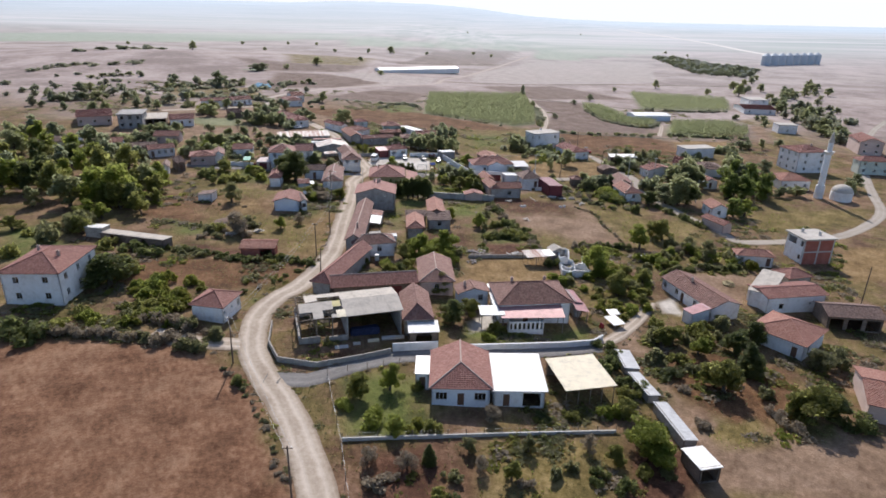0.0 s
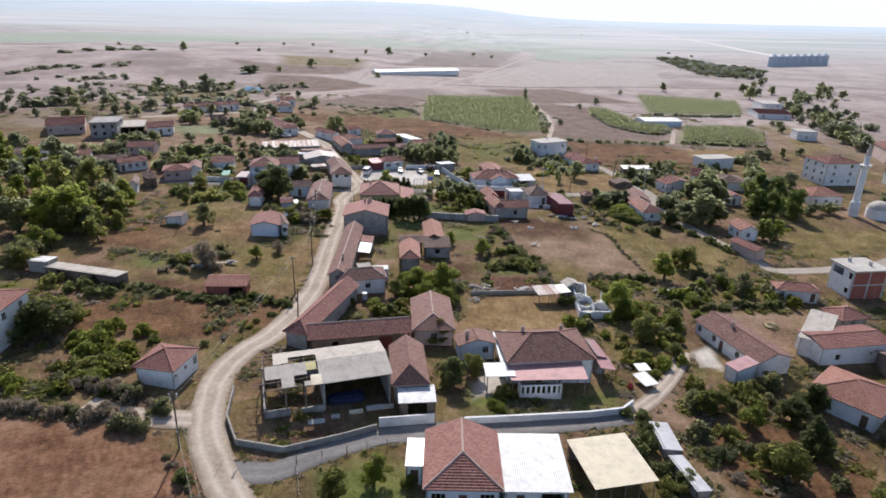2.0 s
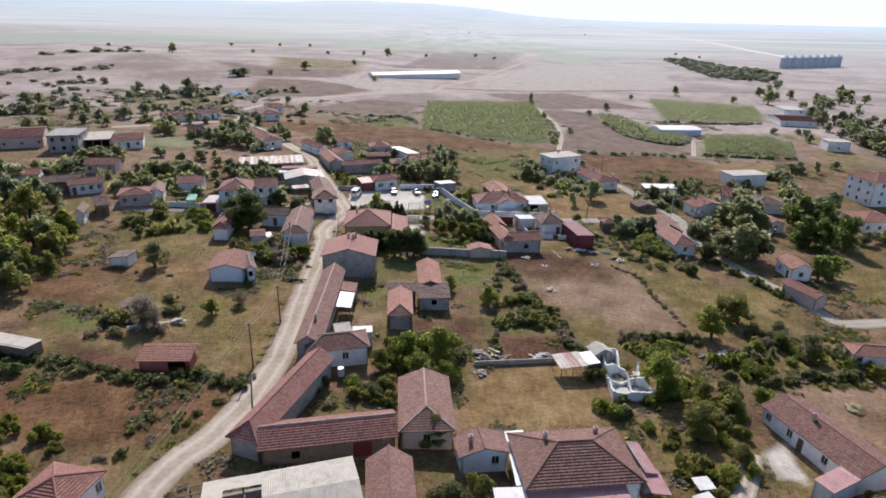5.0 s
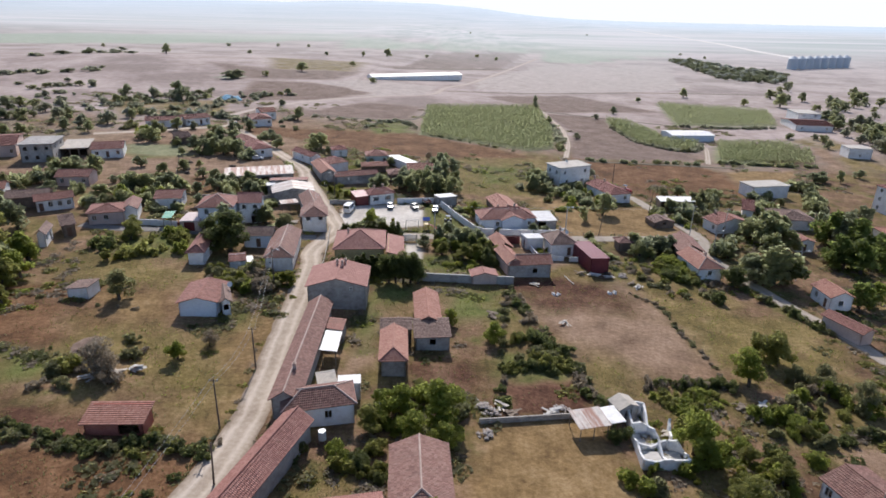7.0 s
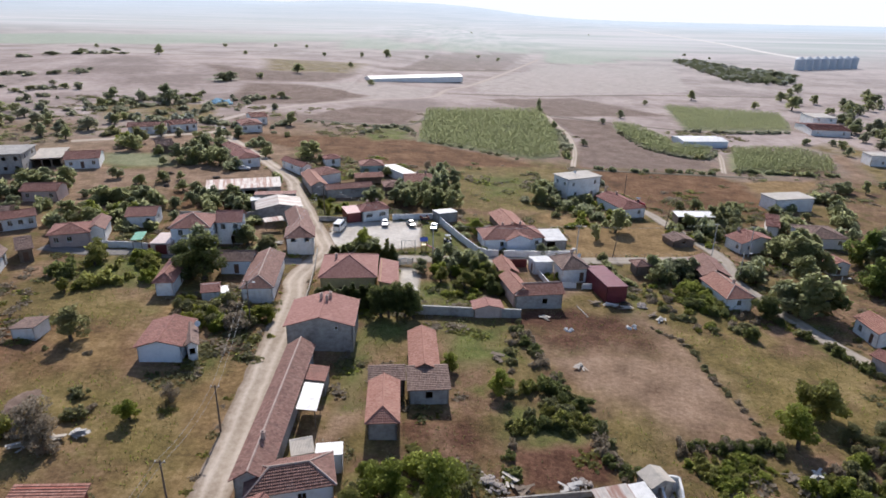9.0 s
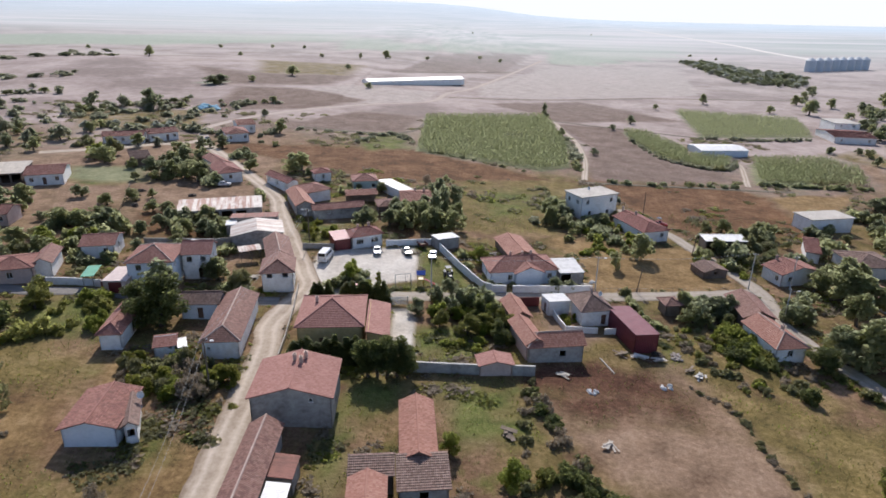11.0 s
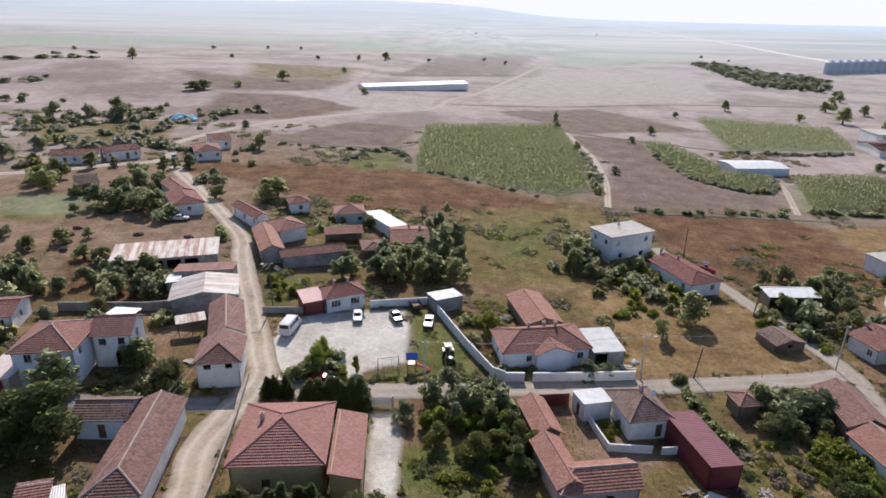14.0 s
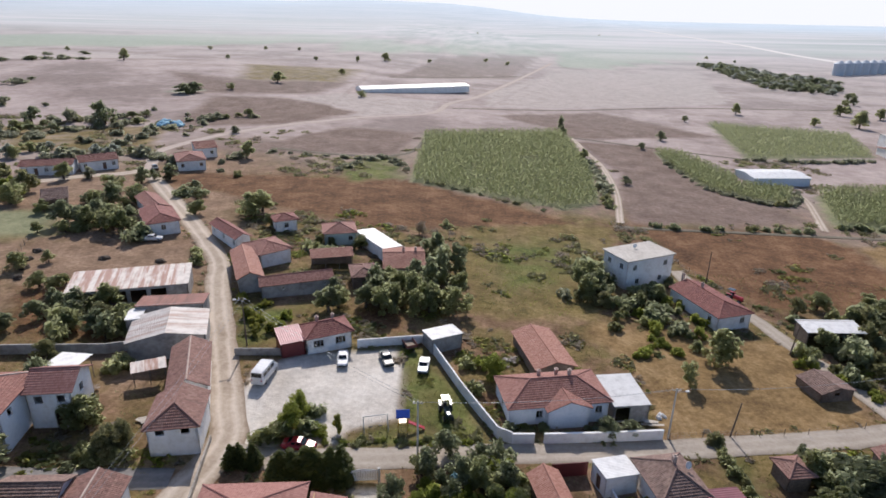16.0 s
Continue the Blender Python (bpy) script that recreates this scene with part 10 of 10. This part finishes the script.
grove(['mid', 'mid_bush', 'olive', 'mid_dark', 'mid_bush'], [(-138.51, 254.19), (-104.77, 254.69), (-67.78, 239.32), (-55.27, 234.72), (-37.31, 218.49), (-38.16, 206.43), (-62.9, 203.84), (-90.56, 219.5), (-120.93, 227.73)], 22, 3.2, 4.4, 125)
grove(['mid_bush', 'mid', 'mid_bush_dark'], [(-100.15, 278.71), (-73.86, 305.03), (-56.31, 291.57), (-55.47, 267.66), (-90.07, 258.22)], 8, 3.4, 5, 126)
grove(['mid_bush', 'mid', 'mid_bush_dark', 'olive'], [(68.17, 252.25), (100.06, 261.57), (128.07, 250.12), (110.08, 231.25), (84.99, 227.46), (60.76, 223.32)], 30, 3.2, 4.4, 127)
grove(['mid_dark', 'mid', 'mid_bush'], [(96.96, 265.72), (115.32, 278.06), (132.78, 272.18), (132.77, 255.94), (100.67, 239.97)], 18, 4.2, 5.5, 128)
tree("mid", 75.41, 186.52, 9.0, 12, "tall broad grey-green tree above the lane")
tree("mid", 72.79, 190.21, 6.5, 8)
tree("mid_dark", 55.11, 203, 4.6, 9)
tree("bush_bright", 54.14, 189.26, 2.4, 6)
tree("mid_bush", 58.95, 187.99, 2.4, 6)
tree("bright", 1.6, 129.6, 6.8, 9.0, "broad light green tree in a yard behind the houses")
tree("bright", -2.51, 126.56, 4.8, 6)
tree("bright", -4.8, 131.0, 5.4, 6.4)
tree("round", -8.25, 128.17, 3.4, 4.5)
tree("round", 9.32, 59.66, 2.8, 3)
tree("olive", 12.1, 65.02, 2.6, 2.8)
tree("bush_olive", 14.7, 60.58, 2, 2.6)
tree("dry", 20.07, 65.71, 2.6, 3)
tree("round", 23.34, 63.82, 2.8, 3)
tree("bush_dark", 23.43, 58.86, 2.4, 3)
tree("dry", -3.55, 60.57, 2.4, 3.6)
tree("dry", -8.5, 61.16, 2.4, 3.6)
tree("bush_dry", -7.06, 57.41, 1.8, 3.5)
tree("cypress", -0.78, 61.8, 2.8, 1.8)
tree("olive", 4.29, 64.34, 2.4, 3)
grove(['bush', 'bush_bright', 'bush_yellow'], [(-56.81, 106.73), (-50.91, 111.54), (-45.08, 106.51), (-47.63, 98.98), (-54.33, 98.42), (-58.88, 105.22)], 14, 2.2, 4.0, 141)
hedge_row(['bush_dry', 'bush_olive'], [(-52.28, 93.39), (-46.4, 92.4), (-41.78, 91.18), (-36.44, 88.93)], 1.5, 2.3, 3.6, 142)
hedge_row(['bush_dark', 'bush_dark', 'bush_olive'], [(54.4, 130.4), (60.9, 132.2), (67.7, 133.4), (74.8, 135.2)], 1.1, 1.7, 2.6, 151, "dark hedge along the dirt yard")
hedge_row(['far_bush', 'far'], [(-182.81, 357.97), (-164.1, 371.79), (-149.01, 395.99), (-129.93, 407.71)], 5, 3, 6, 152)
hedge_row(['far_bush', 'far', 'far_dark'], [(-197.67, 307.89), (-186.97, 314.96), (-175.51, 324.31)], 4, 4, 7, 153)
hedge_row(['far_bush', 'far'], [(-225.09, 402.86), (-217.58, 413.51), (-208.37, 418.9)], 6, 3, 7, 154)
hedge_row(['far_bush'], [(-278.44, 427.6), (-271.39, 450.38), (-252.68, 470.56)], 8, 3, 9, 155)
hedge_row(['far_bush', 'far'], [(-125.17, 328.24), (-108.27, 342.44), (-86.52, 335.24)], 4, 3.6, 6, 156)
tree("dark", 65.2, 184.0, 5.0, 7.0, "dark green broad tree beside the narrow lane")
tree("mid_dark", 71.6, 186.8, 6.6, 8.0, "dark green broad tree beside the narrow lane")
tree("dark", 78.4, 187.4, 7.0, 8.5)
tree("bright", 92.6, 177.4, 5.4, 6.0)
tree("pine", 96.8, 199.6, 8.6, 9.5)
tree("pine", 108.0, 208.0, 10.5, 10.5)
tree("pine", 105.5, 215.0, 10.0, 9.5)
tree("pine", 100.8, 195.0, 9.2, 9.5)
tree("pine", 107.0, 198.0, 10.0, 10.0)
tree("mid_dark", 116.0, 202.0, 4.0, 6.0)
tree("mid", 123.0, 204.0, 4.0, 7.0)
tree("mid_dark", 150.0, 217.0, 6.0, 7.0)
tree("mid", 146.0, 212.0, 5.0, 6.0)
hedge_row(['bush_dark', 'bush_olive'], [(66.5, 181.0), (70.5, 174.0), (75.0, 164.0)], 1.8, 1.6, 2.6, 161, "dark overgrown hedge along the lane")
hedge_row(['bush_dry', 'bush_olive'], [(40.58, 177.06), (44.68, 171.35), (45.23, 163.09), (46.54, 154.81), (47.23, 146.63)], 1.3, 0.55, 1.5, 162)
hedge_row(['bush_dark', 'bush_dry', 'bush_olive'], [(15.67, 170.51), (16.59, 160.91), (19.62, 155.21)], 1.7, 1.6, 2.4, 163)
grove(['far_dark', 'far', 'far_olive'], [(213, 405), (246, 424), (238, 380), (214, 342), (200, 296), (190, 294), (204, 345)], 26, 7.0, 9.0, 164)
for hx, hy, hh in ((2.98, 204.0, 4.4), (4.6, 199.0, 4.8), (10.0, 198.6, 4.2), (10.7, 194.2, 4.0), (11.3, 190.2, 3.6), (11.4, 186.4, 3.2), (0.6, 200.8, 4.0), (6.8, 202.2, 4.2)):
    tree("dark", hx, hy, hh, 4.2, "dark rounded evergreen along the edge of the garden")
hedge_row(['bush_dark', 'bush_dry', 'bush_dark'], [(34.2, 142.8), (40.6, 143.4), (47.1, 144.0)], 1.3, 1.7, 2.2, 171, "dark dry hedge behind the vegetable plot")
grove(['bush_bright', 'bush_bright', 'bush'], [(35.3, 141.0), (45.6, 141.9), (44.0, 138.4), (34.1, 136.0)], 16, 1.1, 2.0, 172)
grove(['bush_olive', 'bush_bright', 'bush', 'bush_dry'], [(42.3, 196.0), (43.0, 185.5), (48.7, 174.2), (58.8, 175.0), (63.8, 182.5), (57.0, 186.0), (52.5, 200.5)], 46, 1.1, 2.4, 173)
hedge_row(['bush_dark', 'bush', 'bush_dark'], [(9.6, 205.0), (11.2, 200.0), (12.6, 194.0), (12.9, 187.4)], 2.1, 2.6, 2.9, 174, "round clipped shrub along the garden edge")
hedge_row(['far_bush', 'far_dark'], [(-303.34, 564.67), (-290.39, 580.36), (-255.42, 581.72)], 9, 2.6, 8, 173)
hedge_row(['far_bush', 'far_dark'], [(-349.66, 691.37), (-330.35, 713.96)], 10, 3, 10, 174)
hedge_row(['far_bush', 'far_dark'], [(-239.2, 472.4), (-230.27, 486.84)], 6, 2.6, 7, 175)
hedge_row(['far_bush', 'far_dark', 'far'], [(-162.32, 361.65), (-154.41, 368.66), (-142.93, 374.54), (-133.22, 385.18), (-122.72, 396.9)], 4.5, 3.0, 5.5, 176)
hedge_row(['far_bush', 'far'], [(-101.91, 411.25), (-90.03, 421.05)], 4, 3.0, 5.5, 177)
hedge_row(['far_bush'], [(88.0, 380.0), (90.5, 346.0), (102.0, 333.0), (113.6, 332.2)], 5, 1.4, 3, 178)
grove(['mid', 'mid_bush', 'mid_dark'], [(-90, 226), (-80, 238), (-70, 232), (-62, 224), (-74, 220)], 9, 4.0, 5.0, 181)
grove(['bright', 'mid', 'mid_bush'], [(-86, 222), (-76, 226), (-75, 212), (-84, 206)], 8, 3.6, 4.6, 182)
grove(['mid', 'mid_dark', 'mid'], [(-92, 290), (-78, 296), (-76, 276), (-84, 270)], 5, 5.0, 6.0, 183)
grove(['mid_dark', 'mid'], [(-116, 240), (-104, 246), (-98, 236), (-110, 230)], 8, 4.6, 6.0, 184)
tree("bush_yellow", 75.68, 136.92, 2.6, 4.4)
tree("bush_bright", 71.84, 137.64, 2.2, 4)

def undergrowth(count, x0, x1, y0, y1, seed):
    """Low tangled weeds in drifts over the rough ground, off the roads, fields and houses."""
    rng = np.random.default_rng(seed)
    x, y = rng.uniform(x0, x1, count), rng.uniform(y0, y1, count)
    thick = value_noise(x, y, 11.0, seed) * 0.6 + value_noise(x, y, 3.5, seed + 1) * 0.4
    ok = thick > 0.52
    for kind, poly, soft in COVERS:
        inn = signed_gap(x, y, poly) > -0.5
        if KINDS[kind] in ("paved", "dirt", "straw", "stubble", "crop", "fallow_dark", "fallow_pale", "fallow_green"):
            ok &= ~inn
        elif KINDS[kind] == "rust" and y0 > 200:
            ok &= ~inn
        elif KINDS[kind] in ("rust", "soil", "meadow"):
            ok &= ~inn | (thick > 0.66)
    for line, width in ROAD_LINES:
        for p in line:
            ok &= (x - p.x) ** 2 + (y - p.y) ** 2 > (width * 0.5 + 0.9) ** 2
    for px, py, k, a, s in zip(x[ok], y[ok], thick[ok], rng.random(ok.sum()), rng.random(ok.sum())):
        if built_on(px, py, 0.4):
            continue
        if y0 > 200:
            a = 0.26 + a * 0.5
        kind = "weed_green" if a < 0.2 else "weed_olive" if a < 0.52 else "weed_dry" if a < 0.84 else "weed_bright" if a < 0.92 else "weed_dark"
        wide = (0.5 + 0.75 * s) * (0.6 + k)
        m = Matrix.Translation(on_land(px, py, -0.1)) @ pose(0, 0, 0, 0, 0, a * 5000) @ Matrix.Diagonal((wide, wide * (0.7 + 0.6 * s), (0.35 + 0.8 * s * k) * (1.0 if y0 < 200 else 1.3), 1))
        CROWD.setdefault("weeds", []).append((kind, int(s * 97) % 4, m))


undergrowth(9500, -80, 110, 55, 300, 301)


def verges(seed):
    """Ragged weeds along both edges of the village roads."""
    r = random.Random(seed)
    for line, width in ROAD_LINES:
        for p, q in zip(line, line[1:]):
            if not (-75 < p.x < 100 and 50 < p.y < 300):
                continue
            across = Vector((q.y - p.y, p.x - q.x)).normalized()
            for side in (-1, 1):
                if r.random() < 0.55:
                    o = side * (width * 0.5 + r.uniform(0.1, 1.0))
                    x, y = p.x + across.x * o, p.y + across.y * o
                    if built_on(x, y, 0.3) or any((x - c.x) ** 2 + (y - c.y) ** 2 < (w2 * 0.5) ** 2 for l2, w2 in ROAD_LINES if l2 is not line for c in l2):
                        continue
                    if any(KINDS[k] == "paved" and inside([Vector(v) for v in poly], x, y) for k, poly, s in COVERS):
                        continue
                    wide = r.uniform(0.3, 0.75)
                    m = Matrix.Translation(on_land(x, y, -0.1)) @ pose(0, 0, 0, 0, 0, r.uniform(0, 360)) @ Matrix.Diagonal((wide, wide * r.uniform(0.7, 1.6), r.uniform(0.2, 0.55), 1))
                    CROWD.setdefault("weeds", []).append((r.choice(("weed_olive", "weed_dry", "weed_dry", "weed_green")), r.randrange(4), m))


verges(77)
undergrowth(5200, -190, 150, 270, 400, 302)
plant_crowd()


# ---- maize and grass ----
def maize(pts, gap, along, high, seed, name="maize_field", label="tall green maize standing in rows", turn=0.0):
    """Rows of maize: each plant a few arching leaves."""
    rng = np.random.default_rng(seed)
    poly = np.array(pts)
    c, s = math.cos(turn), math.sin(turn)
    rot = np.array([[c, -s], [s, c]])
    q = poly @ rot
    gx, gy = np.meshgrid(np.arange(q[:, 0].min(), q[:, 0].max(), gap), np.arange(q[:, 1].min(), q[:, 1].max(), along))
    p = np.stack([gx.ravel(), gy.ravel()], 1)
    p += rng.normal(0, 0.12, p.shape) * [1, 2]
    p = p @ rot.T
    p = p[signed_gap(p[:, 0], p[:, 1], poly) > 0.3]
    keep = value_noise(p[:, 0], p[:, 1], 11, seed) > 0.12
    p = p[keep]
    z = np.array([terrain(a, b) for a, b in p])
    n, verts = len(p), []
    for leaf in range(4):
        a = rng.uniform(0, 6.28, n)
        hh = high * rng.uniform(0.7, 1.1, n)
        d = np.stack([np.cos(a), np.sin(a)], 1)
        e = np.stack([-d[:, 1], d[:, 0]], 1) * 0.16
        root = np.column_stack([p, z + hh * (0.12 + 0.2 * leaf)])
        tip = np.column_stack([p + d * high * 0.32, z + hh * (0.5 + 0.2 * leaf)])
        end = np.column_stack([p + d * high * 0.52, z + hh * (0.34 + 0.2 * leaf)])
        side = np.column_stack([e, np.zeros(n)])
        verts.append(np.stack([root, tip + side, end, tip - side], 1))
    v = np.concatenate(verts).reshape(-1, 3)
    faces = np.arange(len(v)).reshape(-1, 4).tolist()
    ob = new(name, cloud_mesh(name, v, faces, LEAF_MAIZE))
    tagged(ob, label, "maize", "", "stuff")


maize([(-9.1, 410.2), (57.13, 438.8), (54.15, 364.81), (48.06, 321.23), (36.27, 313.02), (-9.93, 330.46)], 1.5, 0.85, 2.6, 41, turn=0.06)
maize([(90.4, 404.9), (101.0, 402.2), (107.6, 365.5), (105.0, 354.2), (121.2, 348.4), (113.2, 333.4), (102.3, 334.2), (91.6, 346.5), (88.5, 379.1)], 1.2, 0.75, 2.7, 42)
maize([(131.0, 351.5), (164.5, 357.0), (168.8, 339.1), (156.4, 312.5), (116.5, 313.0)], 1.2, 0.75, 2.6, 43)
maize([(145.46, 486.68), (211.84, 468.06), (191.45, 412.89), (128.84, 400.11)], 1.7, 1.2, 2.4, 44)


def tufts(name, count, x0, x1, y0, y1, size, material, label, seed, only):
    """Grass tufts and weeds scattered where the ground bears them, off the roads and yards."""
    rng = np.random.default_rng(seed)
    x, y = rng.uniform(x0, x1, count), rng.uniform(y0, y1, count)
    thick = value_noise(x, y, 6.0, seed) * 0.6 + value_noise(x, y, 1.7, seed + 1) * 0.4
    ok = thick > 0.45
    wanted = np.zeros(count, bool)
    bare = np.zeros(count, bool)
    for kind, poly, soft in COVERS:
        inn = signed_gap(x, y, poly) > 0
        wanted = np.where(inn, KINDS[kind] in only, wanted)
        bare = np.where(inn, KINDS[kind] in ("paved", "dirt", "crop", "straw", "stubble"), bare)
    ok &= (wanted | ("yard" in only)) & ~bare
    for line, width in ROAD_LINES:
        for p in line[::2]:
            ok &= (x - p.x) ** 2 + (y - p.y) ** 2 > (width * 0.5 + 0.5) ** 2
    x, y = x[ok], y[ok]
    n = len(x)
    z = np.array([terrain(a, b) for a, b in zip(x, y)]) - 0.05
    verts = []
    for blade in range(3):
        a = rng.uniform(0, 6.28, n)
        hh = size * rng.uniform(0.5, 1.3, n)
        d = np.stack([np.cos(a), np.sin(a)], 1)
        e = np.stack([-d[:, 1], d[:, 0]], 1) * size * 0.32
        root = np.stack([x, y, z], 1)
        tip = np.stack([x + d[:, 0] * size * 0.5, y + d[:, 1] * size * 0.5, z + hh], 1)
        side = np.column_stack([e, np.zeros(n)])
        verts.append(np.stack([root - side, root + side, tip + side * 0.4, tip - side * 0.4], 1))
    v = np.concatenate(verts).reshape(-1, 3)
    ob = new(name, cloud_mesh(name, v, np.arange(len(v)).reshape(-1, 4).tolist(), material))
    tagged(ob, label, "grass", "", "stuff")


tufts("green_weeds", 22000, -75, 105, 45, 270, 0.22, LEAF_BRIGHT, "scattered green weeds and grass tufts", 61, ("green", "meadow"))
tufts("dry_weeds", 42000, -75, 105, 45, 270, 0.18, GRASS_DRY, "scattered dry straw-coloured grass tufts", 71, ("yard", "rust", "meadow", "soil"))
tufts("dusty_weeds", 16000, -75, 105, 45, 270, 0.2, LEAF_OLIVE, "scattered dusty olive-green weeds", 81, ("yard", "meadow", "rust"))


# ---- glowing backdrop for the hazy sky above the far hills ----
def backdrop():
    """A plain added wall that glows as bright haze behind everything, far beyond the hills."""
    m, nd, lk, bs = nodes_of("glowing_haze_backdrop")
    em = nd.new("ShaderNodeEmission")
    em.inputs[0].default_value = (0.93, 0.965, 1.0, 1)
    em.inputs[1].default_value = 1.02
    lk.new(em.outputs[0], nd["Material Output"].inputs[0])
    bm = bmesh.new()
    rows = []
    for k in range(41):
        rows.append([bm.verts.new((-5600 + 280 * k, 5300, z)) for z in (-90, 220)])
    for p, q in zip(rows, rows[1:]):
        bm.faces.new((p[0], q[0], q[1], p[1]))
    tagged(new("backdrop", mesh_of("backdrop", bm, m)), "glowing backdrop for the hazy sky behind the far hills", "sky", "", "structure")


backdrop()
